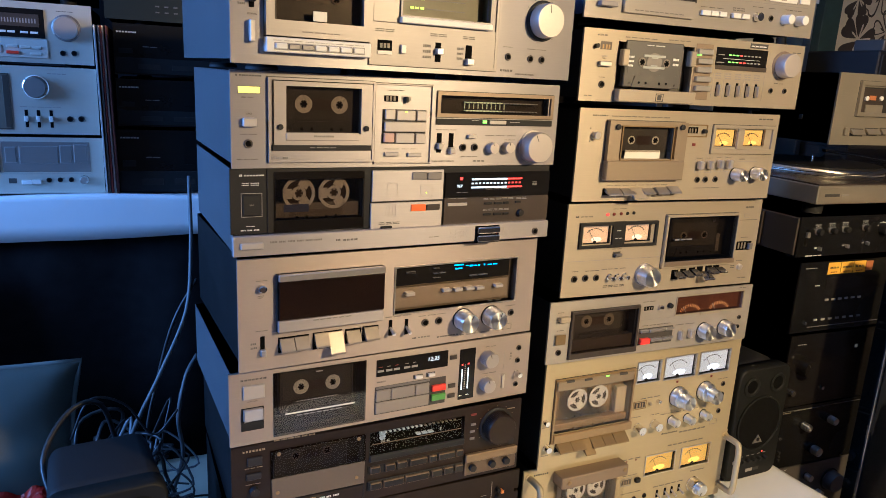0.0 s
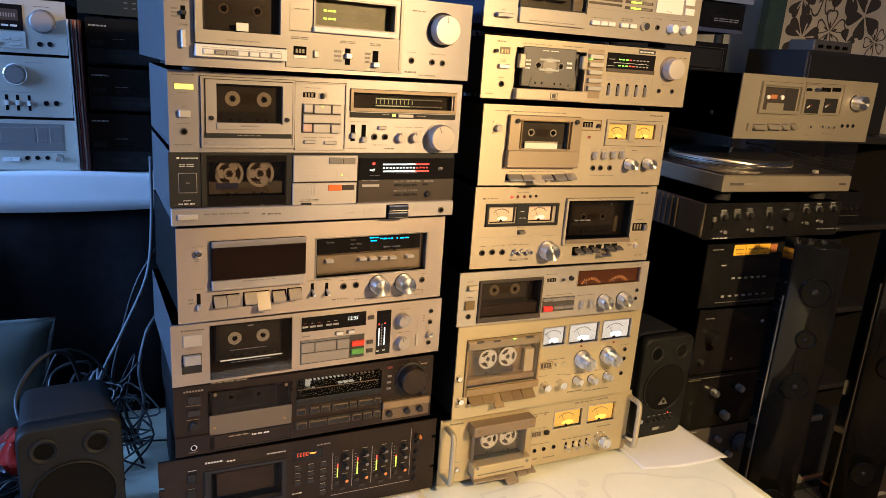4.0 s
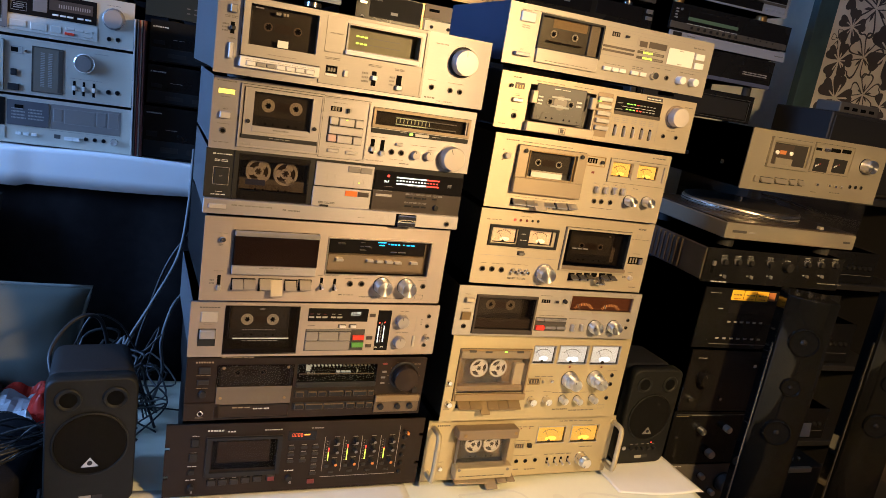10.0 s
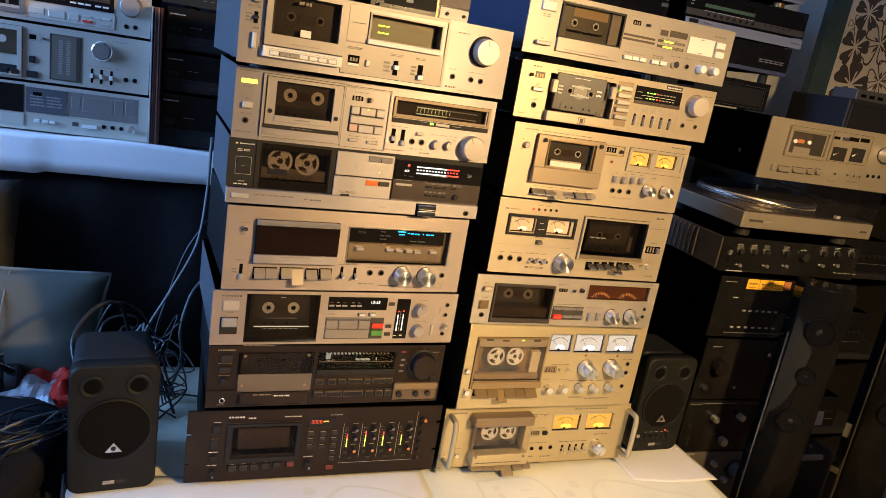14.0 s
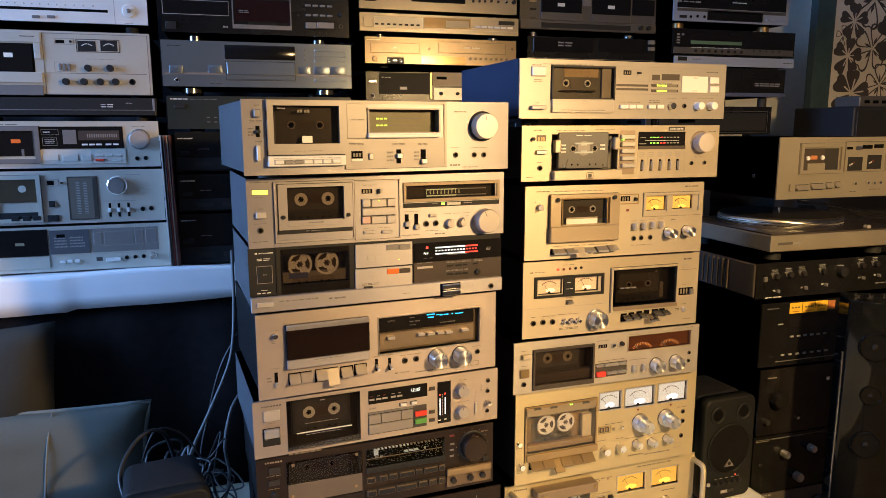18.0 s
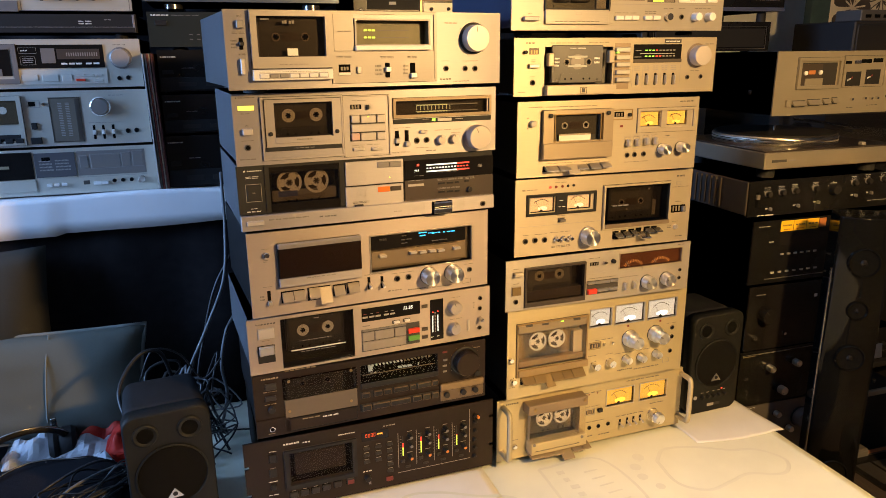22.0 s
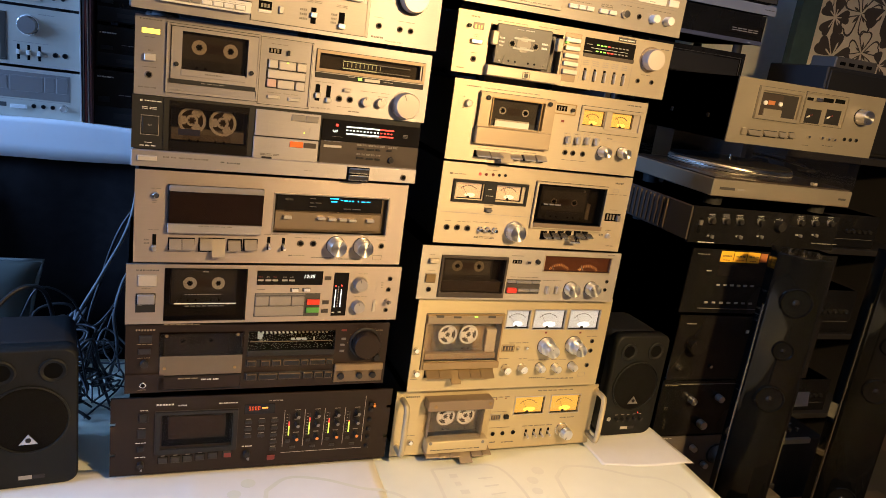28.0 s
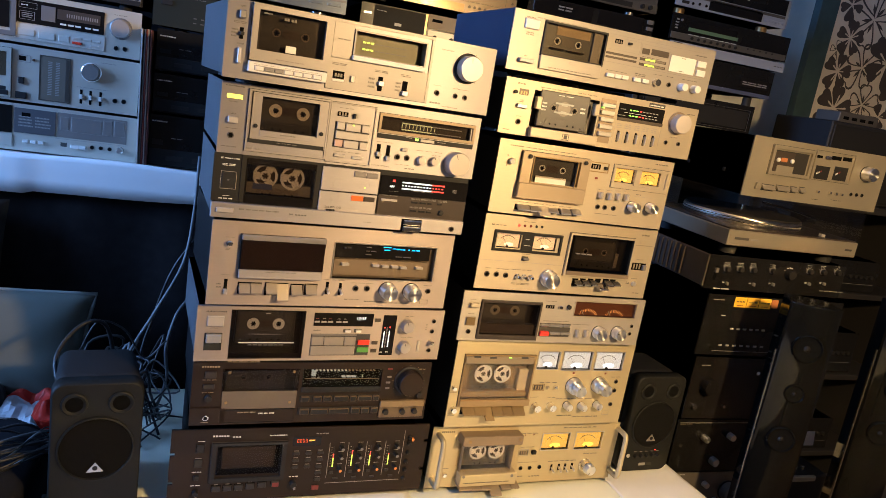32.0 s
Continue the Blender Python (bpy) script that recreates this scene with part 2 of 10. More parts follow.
def part(name, bm, material, parent, label=""):
    return link_mesh(name, bm, material, parent, label)


def box_bm(x0, y0, z0, x1, y1, z1, bev=0.0, seg=1):
    bm = bmesh.new()
    bmesh.ops.create_cube(bm, size=1.0)
    sx, sy, sz = abs(x1 - x0), abs(y1 - y0), abs(z1 - z0)
    bmesh.ops.scale(bm, vec=(sx, sy, sz), verts=bm.verts)
    bmesh.ops.translate(bm, vec=((x0 + x1) / 2, (y0 + y1) / 2, (z0 + z1) / 2), verts=bm.verts)
    if bev:
        bmesh.ops.bevel(bm, geom=bm.edges, offset=min(bev, 0.45 * min(sx, sy, sz)), segments=seg, profile=0.5, affect="EDGES")
        if seg > 1:
            for f in bm.faces:
                f.smooth = True
    return bm


def lathe_bm(profile, seg=24, cap=True, smooth=True):
    """A turned solid about the local -y axis from (radius, distance out of the panel) pairs."""
    bm = bmesh.new()
    rings = []
    for r, d in profile:
        rings.append([bm.verts.new((r * math.cos(2 * math.pi * i / seg), -d, r * math.sin(2 * math.pi * i / seg))) for i in range(seg)])
    for a, b in zip(rings, rings[1:]):
        for i in range(seg):
            f = bm.faces.new((a[i], a[(i + 1) % seg], b[(i + 1) % seg], b[i]))
            f.smooth = smooth
    if cap:
        bm.faces.new(rings[-1])
        bm.faces.new(rings[0][::-1])
    bmesh.ops.recalc_face_normals(bm, faces=bm.faces)
    for e in bm.edges:
        if len(e.link_faces) == 2 and e.calc_face_angle(0) > 0.6:
            e.smooth = False
    return bm


def moved(bm, x, y, z):
    bmesh.ops.translate(bm, vec=(x, y, z), verts=bm.verts)
    return bm


def grid_panel_bm(w, h, holes, thick):
    """A plate in the xz plane from (0,0) to (w,h), front at y=0, with rectangular holes cut through."""
    us = sorted({0.0, w, *[v for q in holes for v in (q[0], q[2])]})
    vs = sorted({0.0, h, *[v for q in holes for v in (q[1], q[3])]})
    bm = bmesh.new()
    vert = {}

    def at(i, j):
        if (i, j) not in vert:
            vert[i, j] = bm.verts.new((us[i], 0, vs[j]))
        return vert[i, j]

    for i in range(len(us) - 1):
        for j in range(len(vs) - 1):
            cu, cv = (us[i] + us[i + 1]) / 2, (vs[j] + vs[j + 1]) / 2
            if any(q[0] < cu < q[2] and q[1] < cv < q[3] for q in holes):
                continue
            bm.faces.new((at(i, j), at(i + 1, j), at(i + 1, j + 1), at(i, j + 1)))
    ex = bmesh.ops.extrude_face_region(bm, geom=list(bm.faces))
    bmesh.ops.translate(bm, vec=(0, thick, 0), verts=[g for g in ex["geom"] if isinstance(g, bmesh.types.BMVert)])
    bmesh.ops.recalc_face_normals(bm, faces=bm.faces)
    return bm


def well_bm(u0, v0, u1, v1, depth, front=0.0):
    """A five-sided niche open to the front."""
    bm = bmesh.new()
    a = [bm.verts.new(c) for c in ((u0, front, v0), (u1, front, v0), (u1, front, v1), (u0, front, v1))]
    b = [bm.verts.new(c) for c in ((u0, depth, v0), (u1, depth, v0), (u1, depth, v1), (u0, depth, v1))]
    for i in range(4):
        bm.faces.new((a[i], a[(i + 1) % 4], b[(i + 1) % 4], b[i]))
    bm.faces.new(b)
    ex = bmesh.ops.solidify(bm, geom=list(bm.faces), thickness=-0.0015)
    bmesh.ops.recalc_face_normals(bm, faces=bm.faces)
    return bm


def thing(name, m, label, category, group="", kind=""):
    ob = new(name)
    ob.empty_display_size = 0.05
    ob.matrix_world = m
    return tagged(ob, label, category, group, kind)


def tube_bm(points, r, seg=8):
    """A round cable along points."""
    bm = bmesh.new()
    rings = []
    n = len(points)
    for i, p in enumerate(points):
        p = Vector(p)
        d = (Vector(points[min(i + 1, n - 1)]) - Vector(points[max(i - 1, 0)])).normalized()
        side = d.cross(Vector((0.31, 0.17, 0.93))).normalized()
        up = side.cross(d)
        rings.append([bm.verts.new(p + r * (math.cos(2 * math.pi * k / seg) * side + math.sin(2 * math.pi * k / seg) * up)) for k in range(seg)])
    for a, b in zip(rings, rings[1:]):
        for k in range(seg):
            bm.faces.new((a[k], a[(k + 1) % seg], b[(k + 1) % seg], b[k])).smooth = True
    bm.faces.new(rings[0][::-1])
    bm.faces.new(rings[-1])
    return bm


def spline(points, steps=8):
    """Catmull-Rom points through the given ones."""
    pts = [Vector(p) for p in points]
    pts = [2 * pts[0] - pts[1], *pts, 2 * pts[-1] - pts[-2]]
    out = []
    for i in range(1, len(pts) - 2):
        a, b, c, d = pts[i - 1 : i + 3]
        for k in range(steps):
            t = k / steps
            out.append(0.5 * (2 * b + (c - a) * t + (2 * a - 5 * b + 4 * c - d) * t * t + (3 * b - a - 3 * c + d) * t ** 3))
    out.append(pts[-2])
    return out
RED_SOFT = mat("pale_red_key", (0.55, 0.36, 0.29), 0.4)
BRONZE_GREY = mat("bronze_grey_trim", (0.265, 0.20, 0.135), 0.38, 0.5, grain=0.05, **BRUSH)
BRONZE_DARK = mat("dark_bronze_trim", (0.13, 0.09, 0.055), 0.35, 0.5, grain=0.05, **BRUSH)
BRONZE_LIGHT = mat("light_bronze_plastic", (0.34, 0.235, 0.115), 0.36, 0.45, grain=0.05, **BRUSH)
# light bronze brightened for the well, so its inside reads as lit
WELL_GOLD_LIT = mat("lit_gold_brown_well", (0.50, 0.345, 0.16), 0.45, grain=0.05, scale=200)
GREY_GOLD = mat("beige_grey_plastic", (0.50, 0.42, 0.29), 0.42, grain=0.04)
BLUE_TAG = mat("blue_tag", (0.05, 0.07, 0.20), 0.5)
GLOSS_BLACK = mat("gloss_black_acrylic", (0.010, 0.009, 0.0085), 0.12, spec=0.25)
CHROME_SOFT = mat("satin_chrome", (0.62, 0.585, 0.54), 0.3, 0.85, grain=0.03, **BRUSH)
DOOR_BROWN = mat("dark_brown_acrylic_door", (0.011, 0.006, 0.0045), 0.14, spec=0.3)
DARK_GLASS = glass_mat("dark_glossy_window", (0.74, 0.70, 0.64), 0.06)
DOOR_GLASS = glass_mat("dark_door_window", (0.76, 0.74, 0.71), 0.05)
SMOKED_LIGHT = glass_mat("light_smoked_window", (0.86, 0.83, 0.78), 0.07)
CLEAR_DIRTY = glass_mat("dusty_clear_window", (0.86, 0.82, 0.76), 0.012, 0.05)
LED_SOFT = mat("dim_yellow_segment", (0.62, 0.58, 0.30), 0.5, emit=0.5)
LED_DIMWHITE = mat("dim_white_segment", (0.40, 0.42, 0.40), 0.5, emit=0.4)
LED_AMBER = mat("amber_lamp", (1.0, 0.40, 0.05), 0.5, emit=0.8)
GOLD_PRINT = mat("gold_print", (0.30, 0.24, 0.15), 0.5)
GOLD_DULL = mat("dull_gold", (0.36, 0.26, 0.14), 0.5)
GREIGE_KEY = mat("greige_key", (0.27, 0.235, 0.20), 0.42, 0.2)
BLACK_KEY = mat("charcoal_key", (0.020, 0.018, 0.0165), 0.45, spec=0.35)
DARK_RED = mat("dark_red_mark", (0.16, 0.02, 0.015), 0.45)
CAP_ORANGE = mat("orange_knob_cap", (0.75, 0.26, 0.05), 0.45)
RED_HOT = mat("bright_red_key", (0.85, 0.05, 0.03), 0.4)
DOOR_TAUPE = mat("taupe_door_plastic", (0.115, 0.088, 0.062), 0.5, grain=0.05, scale=300)
LEDGE_BRONZE = mat("polished_bronze_ledge", (0.24, 0.165, 0.085), 0.32, 0.6, grain=0.05, **BRUSH)
BROWN_CAP = mat("brown_plastic_cap", (0.22, 0.155, 0.09), 0.4, grain=0.04)
PALE_BLUE = mat("blue_grey_plastic", (0.085, 0.082, 0.088), 0.4)
BLACK_SATIN = mat("black_satin_front", (0.009, 0.0087, 0.0084), 0.26, spec=0.28, grain=0.08, scale=300, rough_var=0.06, stain=0.2)
BLACK_GREEN = mat("black_green_front", (0.018, 0.024, 0.022), 0.3, grain=0.08, scale=300)
GLOSS_RED = mat("dark_red_display", (0.022, 0.008, 0.007), 0.12)
SILVER_DARK = mat("dim_silver_front", (0.24, 0.215, 0.185), 0.32, 0.85, grain=0.05, **BRUSH)
BRONZE_SATIN = mat("bronze_grey_front", (0.17, 0.135, 0.10), 0.30, 0.85, grain=0.05, **BRUSH)
# warm reflections in glossy display fronts, put into the colour
GOLD_GLOSS = mat("golden_brown_reflection", (0.38, 0.24, 0.09), 0.18, 0.3, grain=0.2, scale=60, stretch=(0.2, 1, 1))
GOLD_PALE = mat("pale_gold_reflection", (0.55, 0.40, 0.19), 0.25)
GREY_DARK = mat("charcoal_grey_front", (0.085, 0.078, 0.07), 0.4, 0.2, grain=0.06, scale=300)
BLUE_SILVER = mat("blue_silver_front", (0.34, 0.38, 0.47), 0.38, 0.3, grain=0.05, **BRUSH)
GREEN_GREY = mat("dim_green_strip", (0.10, 0.17, 0.10), 0.4)
ORANGE_DULL = mat("dull_orange", (0.45, 0.16, 0.05), 0.5)
STICKER = mat("orange_yellow_sticker", (0.90, 0.50, 0.03), 0.35)
CHROME_DARK = mat("dark_chrome", (0.30, 0.29, 0.27), 0.22, 0.9)
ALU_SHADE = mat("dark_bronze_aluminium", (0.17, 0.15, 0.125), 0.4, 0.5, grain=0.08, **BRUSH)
AMP_SIDE = mat("brown_black_side_steel", (0.075, 0.060, 0.048), 0.5, 0.2, grain=0.1, scale=300, stain=0.1)
AMP_RIB = mat("worn_heat_sink_edge", (0.09, 0.068, 0.048), 0.45, 0.4, grain=0.1, scale=300)
JACK_RING = mat("dark_socket_ring", (0.10, 0.085, 0.07), 0.35, 0.5)

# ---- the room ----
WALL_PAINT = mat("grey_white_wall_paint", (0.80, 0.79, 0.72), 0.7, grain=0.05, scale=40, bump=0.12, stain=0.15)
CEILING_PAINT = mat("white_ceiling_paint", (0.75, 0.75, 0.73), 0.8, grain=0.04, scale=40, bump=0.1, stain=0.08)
# unseen side walls, near-black so they add little reflection or bounce
WALL_DARK = mat("near_black_unseen_wall", (0.06, 0.052, 0.045), 0.8, grain=0.06, scale=40, bump=0.12, stain=0.2)
FLOOR_DARK = mat("dark_floor_boards", (0.09, 0.06, 0.045), 0.5, grain=0.25, scale=30, stretch=(0.2, 1, 1), stain=0.2)
PAPER_CLOTH = mat("white_paper_cloth", (0.86, 0.85, 0.84), 0.6, grain=0.02, scale=25, bump=0.08, stain=0.05)
CLOTH_WHITE = mat("cream_white_table_oilcloth", (0.78, 0.785, 0.63), 0.42, grain=0.03, scale=25, bump=0.08, stain=0.07)
CLOTH_BLACK = mat("black_patterned_drape", (0.014, 0.012, 0.0125), 0.9, spec=0.1, grain=0.5, scale=35, bump=0.3)
WOOD_DARK = mat("dark_stained_wood", (0.05, 0.035, 0.025), 0.5, grain=0.3, scale=40, stretch=(0.1, 1, 1))


WINDOW_WHITE = mat("white_window_paint", (0.78, 0.78, 0.76), 0.4, grain=0.03, scale=80)


def joined(*pieces):
    """Several solids as one mesh."""
    whole = bmesh.new()
    for bm in pieces:
        me = bpy.data.meshes.new("piece")
        bm.to_mesh(me)
        bm.free()
        whole.from_mesh(me)
        bpy.data.meshes.remove(me)
    return whole


def structure(name, bm, material, label=""):
    return tagged(link_mesh(name, bm, material), label, kind="structure")


structure("floor", box_bm(-2.5, -2.6, -0.1, 3.4, 2.4, 0.0), FLOOR_DARK, "dark wooden floor")
structure("ceiling", box_bm(-2.5, -2.6, 2.8, 3.4, 2.4, 2.9), CEILING_PAINT, "white painted ceiling")
structure("wall_north", box_bm(-2.5, 2.2, 0.0, 3.4, 2.3, 2.8), WALL_PAINT, "dull white painted wall")
structure("wall_south", box_bm(-2.5, -2.6, 0.0, 3.4, -2.5, 2.8), WALL_DARK, "unseen wall, near-black to keep reflections and bounce dark")
structure("wall_west", joined(box_bm(-2.5, -2.5, 0.0, -2.4, 0.0, 2.8), box_bm(-2.5, 1.45, 0.0, -2.4, 2.2, 2.8), box_bm(-2.5, 0.0, 0.0, -2.4, 1.45, 1.07), box_bm(-2.5, 0.0, 2.37, -2.4, 1.45, 2.8)), WALL_DARK, "unseen wall, near-black to keep reflections and bounce dark")


def window():
    """The daylight opening in the west wall: frame, bars, sill and two panes."""
    w = tagged(new("window_1"), "white framed window letting in cool daylight", kind="structure")
    part("frame", joined(box_bm(-2.49, 0.0, 1.07, -2.42, 0.05, 2.37), box_bm(-2.49, 1.40, 1.07, -2.42, 1.45, 2.37), box_bm(-2.49, 0.05, 1.07, -2.42, 1.40, 1.12), box_bm(-2.49, 0.05, 2.32, -2.42, 1.40, 2.37)), WINDOW_WHITE, w)
    part("mullion", box_bm(-2.485, 0.705, 1.12, -2.425, 0.745, 2.32), WINDOW_WHITE, w)
    part("sill", box_bm(-2.42, -0.04, 1.035, -2.30, 1.49, 1.068, 0.004), WINDOW_WHITE, w)
    for a, b in ((0.05, 0.705), (0.745, 1.40)):
        part("pane", box_bm(-2.458, a, 1.12, -2.452, b, 2.32), CLEAR, w).visible_shadow = False


window()
structure("wall_east", box_bm(3.3, -2.5, 0.0, 3.4, 2.2, 2.8), WALL_DARK, "unseen wall, near-black to keep reflections and bounce dark")


def table():
    t = thing("table", pose(0, 0, 0), "low table under a white oilcloth, carrying both stacks of decks", "table")
    part("tabletop", box_bm(0.0, 0.20, 0.465, 1.31, 1.38, 0.500, 0.004), WOOD_DARK, t)
    for x in (0.05, 1.25):
        for y in (0.26, 1.30):
            part("leg", box_bm(x - 0.025, y - 0.025, 0.0, x + 0.025, y + 0.025, 0.465, 0.003), WOOD_DARK, t)
    return t


table()


def cloth_height(x, y):
    """The oilcloth's top: gentle waves and fold lines."""
    z = 0.5045 + 0.0016 * noise.noise((x * 6, y * 5, 0.3)) + 0.0012 * noise.noise((x * 17, y * 13, 2.1))
    for c in (0.30, 0.87):
        z += 0.0016 * math.exp(-(((x - c - 0.02 * math.sin(y * 3)) / 0.006) ** 2))
    return z + 0.0015 * math.exp(-(((y - 0.63) / 0.006) ** 2))


def oilcloth():
    """The white cloth on the table, with gentle creases, hanging over the edges."""
    bm = bmesh.new()
    nx, ny = 70, 66
    x0, x1, y0, y1 = -0.012, 1.335, 0.17, 1.40
    grid = {}
    for i in range(nx + 1):
        for j in range(ny + 1):
            x, y = x0 + (x1 - x0) * i / nx, y0 + (y1 - y0) * j / ny
            grid[i, j] = bm.verts.new((x, y, cloth_height(x, y)))
    for i in range(nx):
        for j in range(ny):
            bm.faces.new((grid[i, j], grid[i + 1, j], grid[i + 1, j + 1], grid[i, j + 1])).smooth = True
    ob = link_mesh("tablecloth", bm, CLOTH_WHITE)
    m = ob.modifiers.new("thickness", "SOLIDIFY")
    m.thickness = 0.0012
    return tagged(ob, "white oilcloth with pale printed outlines lying on the table", "tablecloth")


oilcloth()

# ---- decks ----
DECK_PLACES = {
    "L1": ((0.210, 0.787), (0.643, 0.840), 1.291, 1.401, 0.30),
    "L2": ((0.212, 0.823), (0.645, 0.862), 1.177, 1.284, 0.28),
    "L3": ((0.210, 0.826), (0.640, 0.863), 1.076, 1.176, 0.27),
    "L4": ((0.216, 0.827), (0.636, 0.872), 0.930, 1.070, 0.30),
    "L5": ((0.205, 0.845), (0.646, 0.885), 0.8225, 0.921, 0.29),
    "L6": ((0.206, 0.848), (0.634, 0.875), 0.703, 0.819, 0.29),
    "L7": ((0.180, 0.903), (0.670, 0.924), 0.516, 0.664, 0.30),
    "R1": ((0.672, 0.862), (1.102, 0.878), 1.375, 1.476, 0.28),
    "R2": ((0.683, 0.874), (1.093, 0.876), 1.265, 1.363, 0.27),
    "R3": ((0.697, 0.887), (1.072, 0.884), 1.119, 1.255, 0.26),
    "R4": ((0.701, 0.900), (1.085, 0.903), 0.966, 1.113, 0.28),
    "R5": ((0.682, 0.894), (1.097, 0.906), 0.860, 0.961, 0.28),
    "R6": ((0.692, 0.905), (1.112, 0.925), 0.667, 0.858, 0.30),
    "R7": ((0.680, 0.925), (1.135, 0.945), 0.516, 0.656, 0.28),
}


# frames that stand in a narrow dark joint
GAPPED = ("door_frame", "door_bay", "display_frame", "meter_bezel", "bay_frame", "centre_plate", "key_field_edge")


class Deck:
    """One hi-fi unit: an empty at the front's lower left corner; u to the right, v up, in millimetres."""

    def __init__(self, name, x, y, z, turn, width, height, depth, label, category="cassette deck", group="stacked cassette decks"):
        self.ob = thing(name, pose(x, y, z, 0, 0, turn), label, category, group)
        self.w, self.h, self.d = width, height, depth
        self.holes = []

    def cover(self, material, inset=6, top=4, bottom=8, label=""):
        w, h = self.w, self.h
        part("cover", well_bm(inset * MM, bottom * MM, (w - inset) * MM, (h - top) * MM, self.d, 4 * MM), material, self.ob, label)

    def panel(self, material, thick=4, label="", u0=0, v0=0, u1=None, v1=None):
        u1, v1 = u1 or self.w, v1 or self.h
        holes = [tuple(c * MM for c in (q[0] - u0, q[1] - v0, q[2] - u0, q[3] - v0)) for q in self.holes if u0 < q[0] < u1 and v0 < q[1] < v1]
        bm = grid_panel_bm((u1 - u0) * MM, (v1 - v0) * MM, holes, thick * MM)
        return part("front_panel", moved(bm, u0 * MM, 0, v0 * MM), material, self.ob, label)

    def hole(self, u0, v0, u1, v1):
        self.holes.append((u0, v0, u1, v1))

    def box(self, name, u0, v0, u1, v1, out, material, back=0, bev=0.6, label="", parent=None, seg=1):
        """A block standing out of the panel by `out` mm, from `back` mm behind it."""
        bm = box_bm(u0 * MM, -out * MM, v0 * MM, u1 * MM, back * MM, v1 * MM, bev * MM, seg)
        return part(name, bm, material, parent or self.ob, label)

    def well(self, name, u0, v0, u1, v1, depth, material, front=0.0, label=""):
        return part(name, well_bm(u0 * MM, v0 * MM, u1 * MM, v1 * MM, depth * MM, front * MM), material, self.ob, label)

    def rim(self, name, u0, v0, u1, v1, wall, out, material, back=0, label="", bottom=None, top=None):
        """A picture frame of four bars."""
        b, t = bottom or wall, top or wall
        if out > 1.4 and name in GAPPED:
            g = 0.9
            gap = grid_panel_bm((u1 - u0 + 2 * g) * MM, (v1 - v0 + 2 * g) * MM, [(g * MM, g * MM, (u1 - u0 + g) * MM, (v1 - v0 + g) * MM)], 0.35 * MM)
            part("shadow_gap", moved(gap, (u0 - g) * MM, -0.35 * MM, (v0 - g) * MM), PRINT, self.ob)
        bm = grid_panel_bm((u1 - u0) * MM, (v1 - v0) * MM, [(wall * MM, b * MM, (u1 - u0 - wall) * MM, (v1 - v0 - t) * MM)], (out + back) * MM)
        return part(name, moved(bm, u0 * MM, -out * MM, v0 * MM), material, self.ob, label)

    def piano_key(self, name, u0, v0, u1, v1, out, material, label=""):
        """A key hinged at its top whose face slopes out of the panel."""
        v1 += 0.12 * (v1 - v0)
        side = [(0, v0 + 0.4 * (v1 - v0)), (0, v1), (2.0, v1), (out - 0.8, v0 + 2.6), (out, v0 + 1.8), (out - 0.6, v0)]
        bm = bmesh.new()
        ends = [[bm.verts.new((u * MM, -o * MM, v * MM)) for o, v in side] for u in (u0, u1)]
        n = len(side)
        for i in range(n):
            bm.faces.new((ends[0][i], ends[0][(i + 1) % n], ends[1][(i + 1) % n], ends[1][i]))
        bm.faces.new(ends[0])
        bm.faces.new(ends[1][::-1])
        bmesh.ops.recalc_face_normals(bm, faces=bm.faces)
        return part(name, bm, material, self.ob, label)

    def turned(self, name, u, v, profile, material, seg=24, label="", parent=None):
        bm = lathe_bm([(r * MM, d * MM) for r, d in profile], seg)
        return part(name, moved(bm, u * MM, 0, v * MM), material, parent or self.ob, label)

    def jack(self, u, v, r=4.5, material=None):
        self.turned("jack", u, v, [(r, 0), (r, 1.2), (r * 0.86, 1.8), (r * 0.72, 1.5)], material or JACK_RING, 20)
        self.turned("socket", u, v, [(r * 0.66, 0), (r * 0.66, 1.75)], HOLE, 14)

    def knob(self, u, v, r, out, material, skirt=None, pointer=None, collar=True, name="knob", grip=0):
        """A turned knob with a chamfered face; pointer is an angle in degrees."""
        material = KNOB_ALU if material in (ALU, ALU_DULL, SILVER_KEY) else KNOB_GOLD if material == ALU_GOLD else material
        prof = [(r * 1.06, 0), (r * 1.06, out * 0.12)] if collar else []
        face = [(r * 0.93, out), (r * 0.5, out + 0.05)]
        if r > 6 and material in (KNOB_ALU, KNOB_GOLD):
            # a polished chamfer round a face dished by the lathe
            face = [(r * 0.93, out), (r * 0.86, out - 0.15), (r * 0.45, out - 0.3), (r * 0.05, out - 0.35)]
        k = self.turned(name, u, v, prof + [(r, out * 0.12), (r * 0.985, out * 0.90)] + face, material, 36)
        if r > 6.5 and not skirt and material in (KNOB_ALU, KNOB_GOLD):
            self.turned("knob_base", u, v, [(r * 1.10, 0.0), (r * 1.10, out * 0.07), (r * 1.07, out * 0.1)], BLACK, 32, parent=k)
        if skirt:
            self.turned("skirt", u, v, [(r * 1.18, 0.0), (r * 1.18, 1.2), (r * 1.08, 2.6)], skirt, 36, parent=k)
        if grip:
            bm = bmesh.new()
            for i in range(grip):
                a = 2 * math.pi * i / grip
                c = bmesh.ops.create_cube(bm, size=1.0)["verts"]
                bmesh.ops.scale(bm, vec=(0.35 * MM, out * 0.7 * MM, 0.8 * MM), verts=c)
                bmesh.ops.translate(bm, vec=(r * 1.0 * MM, -out * 0.5 * MM, 0), verts=c)
                bmesh.ops.rotate(bm, cent=(0, 0, 0), matrix=Matrix.Rotation(a, 3, "Y"), verts=c)
